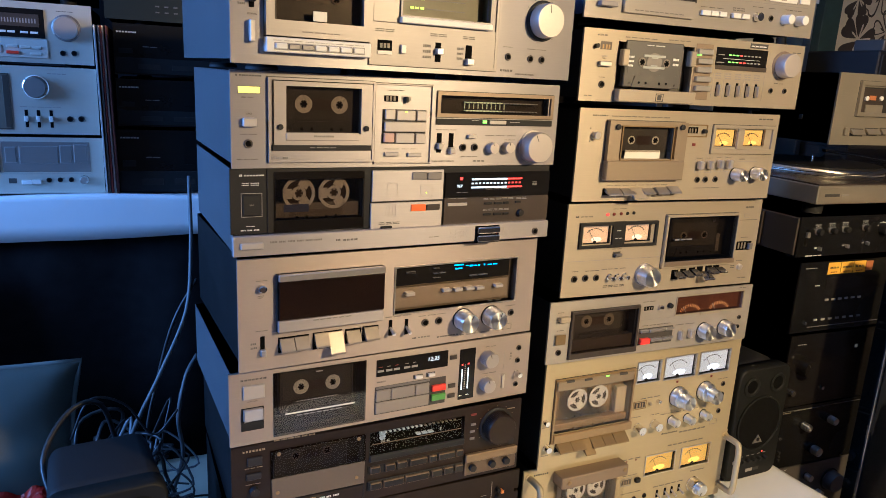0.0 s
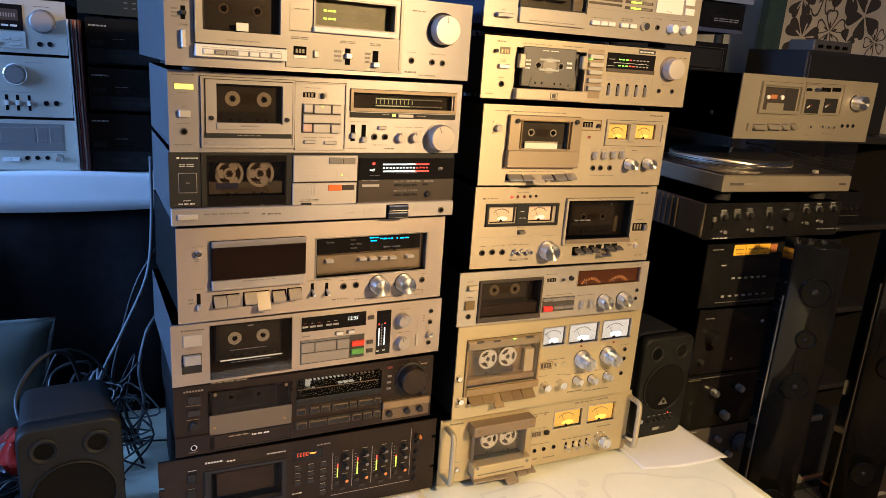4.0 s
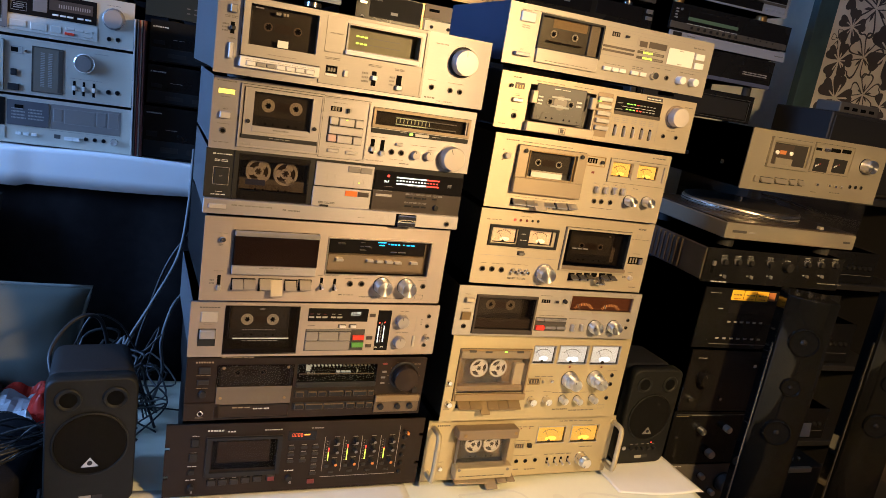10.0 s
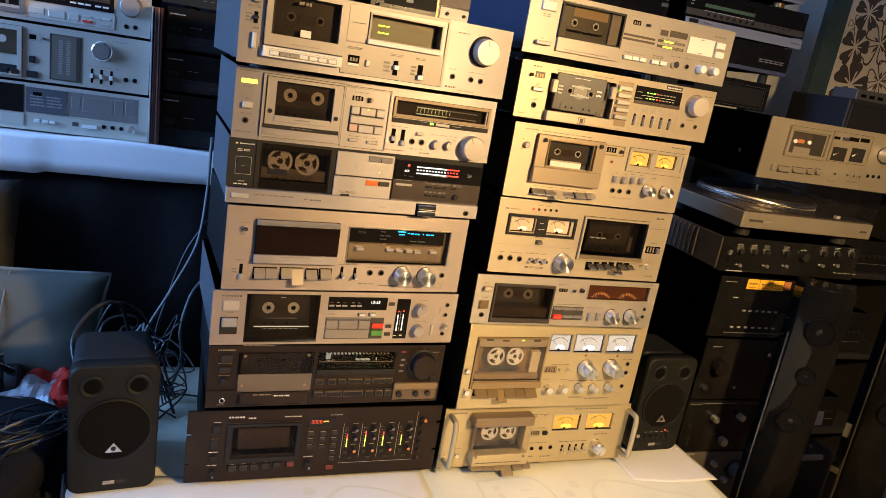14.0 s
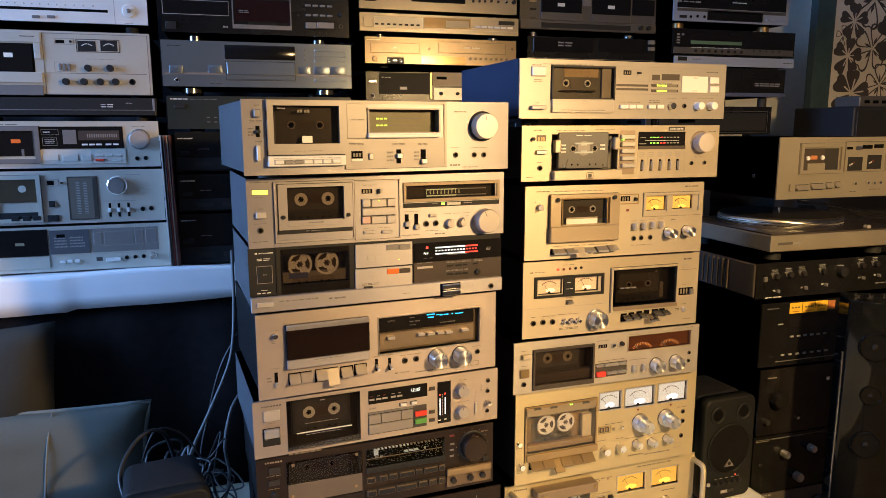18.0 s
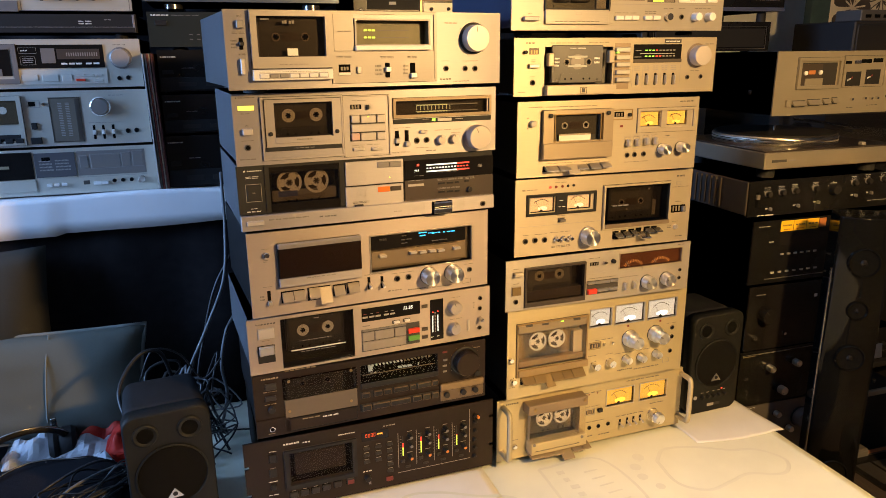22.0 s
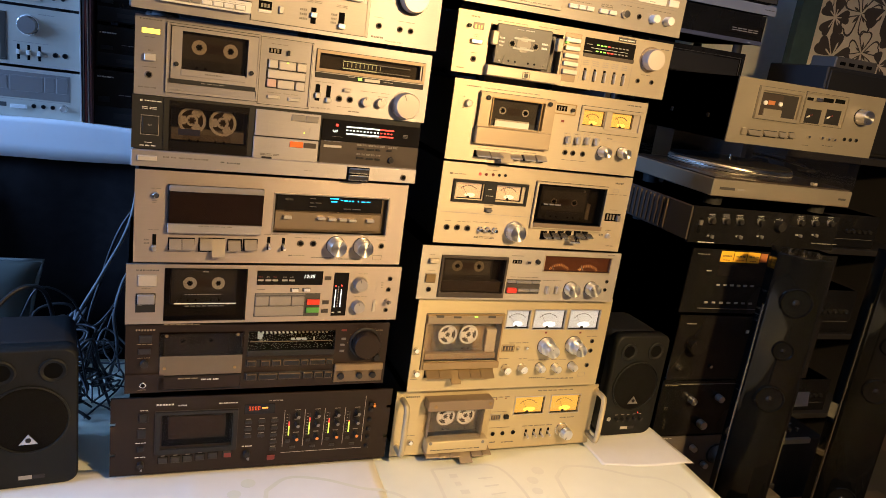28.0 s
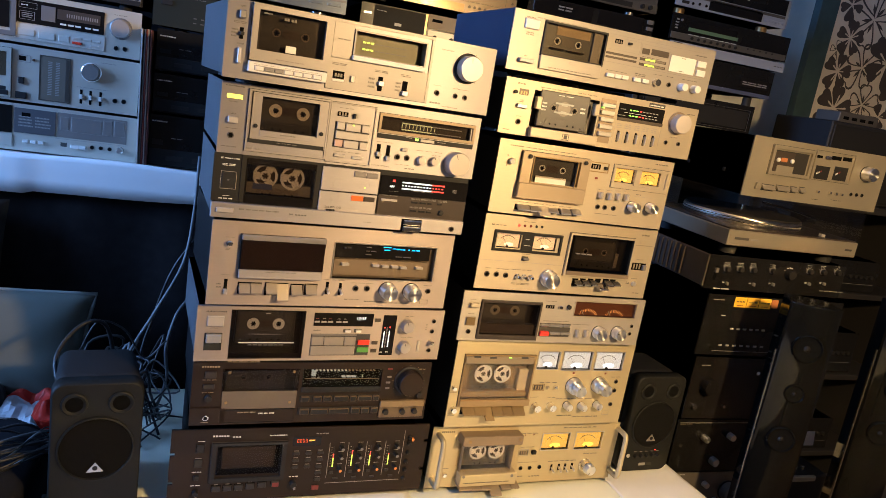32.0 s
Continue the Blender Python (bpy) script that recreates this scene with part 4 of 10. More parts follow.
def deck_solenoid_silver():
    d = placed("L2", "cassette_deck", "silver cassette deck with a lit yellow power window")
    d.cover(BLUE_GREY, 3, 1, 4)
    d.hole(47.5, 25.6, 164, 96.4)
    d.hole(255, 65.6, 417.8, 89.3)
    d.panel(ALU)
    d.legend(5.8, 99.5, 8.3, 103.7, PRINT, 1, 1)
    d.legend(10, 99.9, 34.1, 103.3, PRINT, 1, 7)
    d.rim("power_window_frame", 7.5, 82.1, 32.5, 90.6, 0.8, 0.6, ALU_DARK)
    d.box("power_window", 8.3, 82.9, 31.7, 89.7, 0.8, LED_YELLOW, 0, 0.3, "lit yellow power window")
    d.legend(12, 77, 25.3, 79.5, None, 1, 2)
    d.box("eject_button", 12.2, 46.8, 27.3, 56.3, 7, SILVER_KEY, 0, 1)
    d.words("EJECT", 20.2, 59.7, 1.8, PRINT, "CENTER")
    d.jack(18.5, 27.7, 5)
    d.legend(9.8, 37.2, 28.3, 39, None, 1, 2)
    d.legend(5.7, 8.5, 29.4, 12, None, 1, 3)
    # door bay
    d.rim("door_bay", 40.4, 6.9, 166.6, 100.9, 2.4, 4, ALU_DULL, 0)
    d.box("bay_floor", 41.8, 8.6, 163.5, 20.3, 3, ALU, 0, 0.4)
    d.well("cassette_well", 47.5, 25.6, 164, 96.4, 22, DARK_WELL, -1)
    d.rim("door_frame", 46.6, 21.2, 164, 97.3, 14, 3, ALU_DULL, 6, bottom=18, top=5)
    d.cassette(105.4, 69.2, 10, "black_ring", "dark cassette with white hubs behind a smoked door")
    d.box("door_window", 59.8, 39.9, 150.4, 94.7, 0.6, SMOKED, 1, 0)
    d.box("door_plate", 60.1, 31.9, 147.5, 40.8, 4.2, ALU_DULL, 0, 0.4)
    d.legend(92.5, 34.5, 116.6, 39, None, 1, 5, 4.4)
    d.box("door_foot", 44.8, 20.3, 162.8, 26.5, 4, BLACK, 0, 0.3)
    d.legend(87.6, 22.9, 120.6, 24.7, PRINT_GREY, 1, 4, 4.2)
    d.turned("door_screw", 53.6, 46.8, [(3.2, 0), (3.2, 5.5), (2, 6)], BLACK, 14)
    d.turned("door_screw", 156.2, 46.3, [(3.2, 0), (3.2, 5.5), (2, 6)], BLACK, 14)
    d.legend(44.2, 10.1, 54.5, 15.4, PRINT_GREY, 1, 1, 4.2)
    d.legend(57.1, 9.4, 64.1, 14.7, PRINT_GREY, 1, 1, 4.2)
    # key field
    d.rim("key_field_edge", 167.6, 4.2, 243.7, 99.6, 1.2, 2.4, ALU_DULL)
    d.slot(179.6, 78.5, 197.4, 85.7, HOLE, 0.6, "counter_window")
    for u in (183.3, 188, 192.7):
        d.box("counter_digit", u - 1.4, 79.4, u + 1.4, 84.8, 0.9, LED_DIM, 0, 0)
    d.slot(202.1, 78.7, 214.5, 85.1, PRINT_GREY)
    d.box("reset_button", 205.9, 77.8, 209.7, 85.1, 5, BLACK, 0, 0.6)
    d.box("key_well", 177.7, 28.3, 235.9, 69.6, 0.5, PRINT, 0, 0.2)
    for q, m in (((180, 57.7, 193.1, 69.5), SILVER_KEY), ((195, 56.8, 219.8, 68.7), SILVER_KEY), ((221.7, 56.8, 235.2, 68.8), SILVER_KEY), ((179.6, 43, 234.9, 54.9), SILVER_KEY), ((179.2, 30.2, 192.4, 41.2), RED_SOFT), ((194.3, 29.2, 219.2, 41.2), SILVER_KEY), ((221.1, 29, 234.7, 41.1), SILVER_KEY)):
        d.box("transport_key", *q, 5, m, 0, 0.8)
    d.box("lamp", 205.5, 66, 208.4, 67.8, 5.5, LED_LIME, 0, 0)
    for q in ((181.5, 13.4, 199.5, 18), (212, 12.5, 230.4, 17.2)):
        d.rim("key_surround", *q, 0.9, 0.8, PRINT)
        d.box("small_key", *q, 3.5, SILVER_KEY, 0, 0.6)
    d.legend(182.7, 91, 206.1, 92.8, None, 1, 3)
    d.legend(180.7, 20.9, 228.5, 22.8, None, 1, 4)
    # display
    d.rim("display_frame", 250.1, 61.7, 425.4, 93, 4.5, 3, BRONZE_GREY)
    d.well("display_well", 255, 65.6, 417.8, 89.3, 9, BROWN_PLASTIC, -1)
    for v in (80.6, 70.2):
        d.leds(292.6, v - 0.7, 402.7, v + 0.7, 22, 11, LED_SOFT, 0.4, PRINT_GREY, -7.4)
    for k in range(10):
        d.box("segment", 293.6 + 6.6 * k, 72.4, 293.6 + 6.6 * k + 0.9, 79.1, -7.4, LED_SOFT, 8.6, 0)
    d.box("display_glass", 255, 65.6, 417.8, 89.3, 0.3, SMOKED_LIGHT, 1, 0)
    d.box("display_strip", 249.8, 52.2, 425.6, 59.8, 1.5, BLACK, 0, 0.4)
    d.box("power_lamp", 316.8, 54.8, 322.9, 58.6, 2.2, LED_GREEN, 0, 0.2, "green pilot lamp")
    d.box("mode_key", 327, 53.9, 351.9, 58.7, 3, SILVER_KEY, 0, 0.5)
    d.legend(300.5, 57.2, 312.7, 59.1, PRINT_GREY, 1, 1, 1.7)
    d.legend(358.2, 55.7, 375, 57.6, PRINT_GREY, 1, 1, 1.7)
    d.slider(252.2, 17.2, 259.1, 41.6, 0.35, CHROME)
    d.slider(269.1, 17.2, 276, 41.7, 0.12, CHROME)
    d.jack(290.1, 23.8, 5)
    d.jack(307.3, 23.9, 5)
    d.box("mode_key", 295.3, 35.6, 307.4, 40.4, 5, SILVER_KEY, 0, 0.7)
    d.knob(332, 23.5, 7.2, 11, KNOB_SATIN, pointer=20)
    d.knob(356.1, 24.2, 7.2, 11, KNOB_SATIN, pointer=10)
    d.knob(397.6, 25, 20.5, 20, KNOB_SATIN, pointer=25)
    for q in ((250.5, 44.9, 280.2, 46.8), (322.8, 38.2, 372.9, 40.1), (287.9, 10.8, 313.4, 12.7), (351.9, 32.7, 368.7, 34.7)):
        d.legend(*q, None, 1, 3)
    d.words("STEREO CASSETTE TAPE DECK", 245.9, 5.5, 1.7)
    d.legend(306.2, 4.2, 324.7, 8.1, PRINT, 1, 3)
    d.feet(18, 6)


deck_solenoid_silver()

def deck_black_silver():
    d = placed("L3", "cassette_deck", "black and silver cassette deck with open-reel cassette, in a stack")
    d.cover(BLUE_GREY, 3, 1, 2)
    d.hole(51.1, 39.8, 157.7, 87.4)
    d.panel(BLACK, 4, "glossy black front", 0, 25)
    d.legend(10.2, 90.1, 14.4, 95.4, PRINT_WHITE, 1, 1)
    d.legend(16.1, 90.9, 38.3, 94.4, PRINT_WHITE, 1, 7)
    d.legend(13.1, 80.5, 32.7, 84.9, PRINT_WHITE, 2, 2)
    d.outline(11.8, 44.7, 35.7, 72.4, PRINT_GREY, 0.6)
    d.box("eject_button", 13.5, 46.5, 34, 70.6, 1.6, BLACK, 0, 0.8)
    d.words("EJECT", 23.7, 58.1, 1.5, PRINT_GREY, "CENTER", 1.9)
    d.legend(17.3, 33, 27.6, 34.8, PRINT_WHITE, 1, 1)
    d.legend(11, 27.6, 33.4, 31.2, PRINT_WHITE, 1, 3)
    d.well("cassette_well", 51.1, 39.8, 157.7, 87.4, 24, GREY_WELL, -1)
    d.cassette(101.7, 66.6, 7, "reel", "clear cassette with small white open reels")
    d.box("well_step", 52.1, 40.7, 155.3, 58.2, -6, GREY_WELL, 20, 0.5)
    d.box("cassette_tag", 61.8, 47.5, 92, 56.6, -5.6, BLUE_TAG, 7, 0)
    d.box("door_window", 49, 18.5, 159.4, 96.5, 1.2, SMOKED, -0.3, 0)
    d.line(41.2, 24.1, 43, 101.3, BLACK, 1.2, 1.5)
    # silver key plates
    d.box("key_plate", 168.7, 57.9, 266.7, 96.7, 3, ALU, 0, 0.6)
    d.box("key_plate", 167.6, 23.5, 266.2, 56, 3, ALU, 0, 0.6)
    d.outline(188.4, 64.2, 202.7, 80.2, PRINT_GREY, 0.5, 3.2)
    d.outline(187.7, 39.1, 192.5, 54.2, PRINT_GREY, 0.5, 3.2)
    d.outline(196.3, 38.4, 201.1, 53.6, PRINT_GREY, 0.5, 3.2)
    d.outline(233.9, 61.7, 250.7, 77, PRINT_GREY, 0.5, 3.2)
    d.box("key_bar", 221.6, 84.4, 242.1, 93.9, 4.6, ALU_DARK, 0, 0.6)
    d.box("key_bar", 243.1, 84, 262.9, 93.5, 4.6, ALU_DARK, 0, 0.6)
    d.box("record_key", 221.7, 44.3, 242.3, 52.9, 4.6, ORANGE, 0, 0.6, "orange record key")
    d.box("key_bar", 243.4, 44.6, 262.3, 52.3, 4.6, BROWN_PLASTIC, 0, 0.6)
    d.box("lamp", 241.7, 66.5, 243.7, 68.4, 3.4, LED_LIME, 0, 0)
    d.legend(178.6, 28.3, 207.5, 32.1, PRINT, 2, 3, 3.2)
    d.box("key_foot", 181.3, 23, 195.8, 26.8, 6, BLACK, 0, 0.5)
    # fluorescent display
    d.box("display_glass", 269.8, 59.8, 432.3, 92.3, 2, GLOSS_BLACK, 0, 0.3)
    d.box("lamp", 291.1, 82.3, 295.1, 86.1, 2.6, LED_RED, 0, 0.2)
    d.words("969", 285.9, 72.6, 4.2, LED_WHITE, "LEFT", 2.2, None, 0.2)
    for v, n, lit, hot in ((83, 20, 20, 6), (72.2, 20, 20, 6)):
        d.leds(308.4, v - 1.1, 387.4, v + 1.1, n, lit, LED_WHITE, 0.18, None, 2.5, hot, LED_RED)
    d.leds(308.4, 76.6, 387.4, 78.6, 14, 14, LED_WHITE, 0.5, None, 2.5, 4, LED_RED)
    d.legend(403.7, 72.7, 412.4, 78.7, PRINT_GREY, 3, 1, 2.2)
    d.legend(286.8, 65.6, 304.2, 66.6, PRINT_GREY, 1, 2, 2.2)
    d.legend(331.1, 68.7, 367, 70.7, PRINT_GREY, 1, 3, 2.2)
    d.box("lower_panel", 269.3, 22, 432.7, 58.9, 2, BROWN_PLASTIC, 0, 0.4)
    d.box("reset_key", 274.5, 48.6, 303, 52.5, 3.4, SILVER_KEY, 0, 0.3)
    d.legend(274.6, 57.4, 303.1, 59.3, PRINT_GREY, 1, 2, 2.2)
    for q in ((329, 49, 340.5, 52), (344.7, 48.8, 356.4, 51.8), (359.6, 48.9, 367, 51.9), (377.8, 49.5, 386.4, 52.5), (328.9, 34.2, 340.5, 37.1), (344.7, 33.9, 356.4, 36.9), (359.6, 33.8, 368.1, 36.8)):
        d.box("mode_key", *q, 4, BLACK, 0, 0.3)
    d.legend(328, 54.7, 375.6, 57.7, PRINT_GREY, 2, 5, 2.2)
    d.legend(327.9, 40, 369.2, 43, PRINT_GREY, 2, 5, 2.2)
    d.legend(379.9, 54, 397.3, 58, PRINT_GREY, 2, 2, 2.2)
    d.knob(386.5, 36.1, 4.6, 7, BLACK, pointer=30)
    d.jack(411.5, 50.3, 4.4)
    d.jack(410.5, 33.2, 4.4)
    # silver strip along the foot
    d.box("foot_strip", 0, 0.5, d.w, 24, 9, ALU, -0.3, 1.0)
    d.box("power_button", 8.4, 9.5, 34.3, 16.7, 13, SILVER_KEY, 0, 0.8)
    d.legend(42.5, 13.7, 105, 18.3, None, 1, 6, 9.2)
    d.legend(121.7, 11.7, 128.1, 16.4, PRINT, 1, 1, 9.2)
    d.legend(130.9, 11.2, 149.6, 15.9, PRINT, 1, 4, 9.2)
    d.legend(246.7, 9.5, 260.7, 11.4, None, 1, 2, 9.2)
    d.box("balance_slider", 316.2, 11.4, 350, 20.4, 16, CHROME, 0, 1.5)
    d.box("balance_slider", 316.2, 0.4, 349.9, 9.4, 16, CHROME, 0, 1.5)
    d.box("slider_gap", 314.1, -1.6, 351, 21.4, 10, HOLE, 0, 0.3)
    for k in range(7):
        u = 277 + k * 4
        d.line(u, 6.3, u, 17.1, PRINT_GREY, 0.4, 9.2)
    for k in range(5):
        u = 358.5 + k * 4
        d.line(u, 7.2, u, 18.3, PRINT_GREY, 0.4, 9.2)
    d.turned("headphone_jack", 409.6, 9.8, [(5, 0), (5, 10), (3.6, 10.6), (3, 10.2)], BROWN_PLASTIC, 20)
    d.turned("socket", 409.6, 9.8, [(3, 9), (3, 10.5)], HOLE, 14)


deck_black_silver()

def deck_drop_door():
    d = placed("L4", "cassette_deck", "tall silver cassette deck with dark door and piano keys")
    d.cover(BLACK_METAL, 5, 3, 4)
    d.hole(202, 51.8, 389.3, 113.9)
    d.panel(ALU_WARM)
    # wide dark door
    d.box("door_side", 44.8, 47.7, 182.7, 120.6, 6, BLACK, 0, 0.5)
    d.box("door_top_bar", 46.2, 112.1, 183.5, 120.6, 10, CHROME_SOFT, 0, 1.2)
    d.box("door_window", 46.7, 64, 182.8, 112, 9, DOOR_BROWN, 0, 0.4, "dark smoked cassette door")
    d.box("door_plate", 45.2, 48.6, 181.9, 63.1, 10.5, ALU, 0, 0.8)
    d.legend(88.3, 59.1, 138.2, 62, None, 1, 6, 10.7)
    # display bay
    d.well("display_bay", 202, 51.8, 389.3, 113.9, 10, BRONZE_GREY, -0.5)
    d.rim("bay_frame", 200, 49.8, 391.6, 115.9, 2, 1.2, CHROME_SOFT)
    d.box("display_glass", 205.3, 87.9, 380.3, 111.2, -4, GLOSS_BLACK, 9, 0.3)
    d.box("display_sill", 204.7, 56.3, 380.4, 84.8, -5, BRONZE_GREY, 9, 0.3)
    for q, m in (((292.5, 112.9, 312.7, 115.9), LED_CYAN), ((290.4, 108.3, 305.2, 111.4), LED_CYAN), ((292.4, 103.3, 303, 106.3), LED_CYAN), ((308.4, 107, 312.6, 109), LED_CYAN), ((314.7, 105.2, 320.1, 109.3), LED_CYAN), ((322.2, 105.5, 325.5, 108.6), LED_CYAN), ((327.6, 104.9, 330.9, 109), LED_CYAN), ((337.4, 105, 339.5, 109.1), LED_CYAN), ((343.9, 105.1, 350.4, 108.1), LED_CYAN), ((352.6, 105.2, 359.2, 108.2), LED_CYAN)):
        c, e = (q[1] + q[3]) / 2, 0.28 * (q[3] - q[1])
        d.box("segment", q[0], c - e, q[2], c + e, -3.4, m, 4.2, 0)
    for q in ((260.2, 114.1, 266.4, 115.1), (258.1, 108.1, 267.4, 109.1), (258, 100.6, 276.6, 102.6), (257.9, 95, 269.3, 96), (218.3, 103.4, 231.4, 108.3), (314.7, 92.7, 343.8, 94.7)):
        d.legend(*q, PRINT_GREY, 1, 2, -3.8)
    for q in ((216.7, 74.7, 229.8, 79.6), (272.2, 75, 284.7, 79.1), (290, 73.9, 302.8, 78), (308.1, 73.8, 321, 77.9), (324.2, 72.9, 337.3, 77), (354.8, 73.4, 368.1, 77.6)):
        d.box("display_key", *q, 3, SILVER_KEY, 6, 0.6)
    d.turned("timer_knob", 28.3, 104, [(5, 0), (4.6, 6), (3.5, 7)], CHROME, 18)
    d.legend(21.8, 112.3, 36.8, 114.2, None, 1, 2)
    d.legend(23.4, 91.2, 30.5, 95.8, None, 2, 1)
    d.legend(19.5, 49.6, 35.5, 51.5, None, 1, 2)
    d.slider(25.6, 19, 31, 43.7, 0.18, CHROME)
    d.legend(14.1, 27.2, 22, 37.6, None, 2, 1)
    # piano keys
    for q in ((47.3, 19.1, 85.8, 39.3), (90.7, 17.5, 129.4, 39.9), (133.5, 19.4, 155.7, 39.1), (156.8, 20, 179.4, 39.8)):
        d.slot(*q, HOLE, 0.4, "key_slot")
    for q, o in (((49.1, 22.3, 66.4, 35.7), 12), ((67.4, 22.5, 85, 36), 12), ((92.6, 22.7, 110.4, 37.2), 12), ((134.4, 21.5, 152.8, 35.3), 12), ((158.8, 23, 177.4, 36.9), 12)):
        d.piano_key("transport_key", *q, o, KEY_CHAMPAGNE)
    d.piano_key("play_key", 110.3, 12.1, 129.3, 35.7, 16, KEY_CHAMPAGNE, "long key pressed down")
    for q in ((52.6, 45.3, 63.5, 47.2), (71.8, 45.6, 81, 47.6), (95.1, 45.3, 104.4, 47.3), (114, 45.6, 123.4, 47.6), (138.8, 45.3, 147.5, 47.2), (161.2, 45.1, 172, 48)):
        d.legend(*q, PRINT, 1, 1)
    d.toggle(196.5, 33, 5, 22, 5)
    d.toggle(219.8, 31.8, 5, 22, 5)
    d.legend(188.9, 46.6, 226.2, 49.6, None, 1, 3)
    d.jack(247.6, 34.1, 5.5)
    d.jack(268.4, 34.4, 5.5)
    d.jack(386.1, 32.5, 5)
    d.legend(237.4, 42.9, 279.1, 45, None, 1, 3)
    d.legend(375.9, 42.2, 394, 44.3, None, 1, 1)
    d.knob(305.6, 32.6, 14, 24, KNOB_ALU, pointer=-20, grip=40)
    d.knob(351.4, 31.7, 14, 24, KNOB_ALU, pointer=-25, grip=40)
    d.legend(295.1, 55.3, 316.6, 57.4, None, 1, 2)
    d.legend(344.9, 53.2, 367, 55.3, None, 1, 2)
    d.legend(229.6, 11.7, 235.8, 15.8, PRINT, 1, 1)
    d.legend(237.9, 11.7, 256.6, 15.8, None, 1, 4)
    d.legend(267.1, 8.5, 301.1, 12.7, PRINT, 1, 8)
    d.legend(303.3, 6.6, 351.4, 10.8, None, 1, 5)
    d.outline(372.7, 7.7, 388.5, 16.2, PRINT, 0.5)
    d.feet(16, 6)


deck_drop_door()

def deck_clock_display():
    d = placed("L5", "cassette_deck", "flat silver cassette deck with black door and clock digits")
    d.cover(BLUE_GREY, 3, 1, 3)
    d.hole(54.7, 4.6, 179.6, 92.4)
    d.panel(ALU_WARM)
    d.legend(14.5, 86, 47.2, 90.9, PRINT, 1, 7)
    d.rim("button_frame", 16, 62, 44.2, 82, 0.8, 0.6, PRINT_GREY)
    d.box("power_button", 16.9, 63, 43.3, 81, 3, SILVER_KEY, 0, 0.8)
    d.legend(22.3, 58, 36, 60, None, 1, 1)
    d.box("eject_bay", 14.2, 19.5, 42.6, 50.9, 0.5, BLACK, 0, 0.3)
    d.box("eject_button", 16.5, 34.7, 41.3, 49.9, 7, CHROME_SOFT, 0, 1.2)
    d.legend(17.5, 30.9, 23.8, 31.9, PRINT_GREY, 1, 1, 0.7)
    d.well("cassette_well", 54.7, 4.6, 179.6, 92.4, 22, DARK_WELL, -1)
    d.cassette(114.1, 62.2, 8, "black_ring", "black cassette with white hubs behind a dark door")
    d.box("door_window", 54.7, 4.6, 179.6, 92.4, 0.8, DOOR_GLASS, 0.6, 0)
    d.legend(110.6, 85.6, 121.1, 88.7, PRINT_GREY, 1, 1, 1.1)
    d.line(69.6, 32.7, 163.9, 34.8, PRINT_WHITE, 1.6, 1.2)
    d.legend(85.5, 28.5, 146.8, 30.6, PRINT_GREY, 1, 7, 1.1)
    d.legend(84.7, 48.8, 142.7, 49.9, PRINT_GREY, 1, 1, 1.1)
    d.box("display_glass", 194.5, 65.5, 303.2, 89.9, 1.2, GLOSS_BLACK, 0, 0.3)
    d.words("12:35", 270.1, 77.8, 6.2, LED_WHITE, "LEFT", 1.5, None, 0.15)
    for k, u in enumerate([200.4, 212.6, 224, 239.5, 251.1]):
        d.box("mode_flag", u - 4.6, 72, u + 4.6, 75.1, 1.5, PRINT_GREY, 0, 0)
        d.legend(u - 3, 78.3, u + 3, 80.4, DARK_RED if k in (0, 2) else PRINT_GREY, 1, 1, 1.4)
    for q in ((249.6, 53.4, 264.4, 59.8), (269.7, 53.7, 283.6, 60.2)):
        d.slot(*q, PRINT, 0.4, "key_slot")
    d.box("small_key", 252.7, 54.3, 263.3, 58.6, 4, WHITE_PLASTIC, 0, 0.4)
    d.box("small_key", 272.9, 54.6, 282.6, 58.9, 4, WHITE_PLASTIC, 0, 0.4)
    d.legend(195.6, 55.1, 209.9, 59.3, None, 1, 1)
    d.box("key_well", 192.9, 9.4, 301.7, 50.6, 0.5, PRINT, 0, 0.2)
    d.box("key_rail", 194.5, 47, 275.9, 50.2, 1, ALU_DARK, 0, 0.1)
    for q in ((194, 29.6, 215.6, 45.6), (216.7, 29.4, 252.3, 45.4), (253.4, 29.2, 274.7, 45.2), (193.8, 11.4, 274.6, 27.9)):
        d.box("transport_key", *q, 3.2, GREIGE_KEY, 0, 0.8)
    d.box("record_key", 279.1, 31, 300.8, 39.7, 4.5, RED, 0, 0.5, "red key")
    d.box("play_key", 278.9, 16.7, 300.6, 25.5, 4.5, GREEN, 0, 0.5, "green key")
    for q in ((306.6, 74.6, 317.4, 81.1), (306.2, 30.9, 317.2, 37.5), (306.1, 15.4, 317.1, 22.1)):
        d.rim("key_surround", *q, 0.8, 0.6, PRINT_GREY)
        d.box("small_key", *q, 2, BROWN_PLASTIC, 0, 0.3)
    d.box("meter_glass", 322.8, 9.4, 348.4, 87.7, 1.2, GLOSS_BLACK, 0, 0.3)
    d.leds(326.4, 25.2, 328.0, 57.4, 12, 12, LED_WHITE, 0.12, None, 1.6, 0, None, True)
    d.leds(336.4, 25.9, 338.0, 58.2, 12, 12, LED_WHITE, 0.12, None, 1.6, 0, None, True)
    d.leds(331.1, 25.6, 332.7, 65.3, 14, 0, LED_WHITE, 0.5, PRINT_GREY, 1.6, 0, None, True)
    d.box("peak_lamp", 326.0, 62.8, 328.4, 65, 1.7, LED_RED, 0, 0)
    d.box("peak_lamp", 336, 63.5, 338.3, 65.8, 1.7, LED_RED, 0, 0)
    d.legend(323.8, 14.2, 329.4, 17.5, PRINT_WHITE, 1, 1, 1.5)
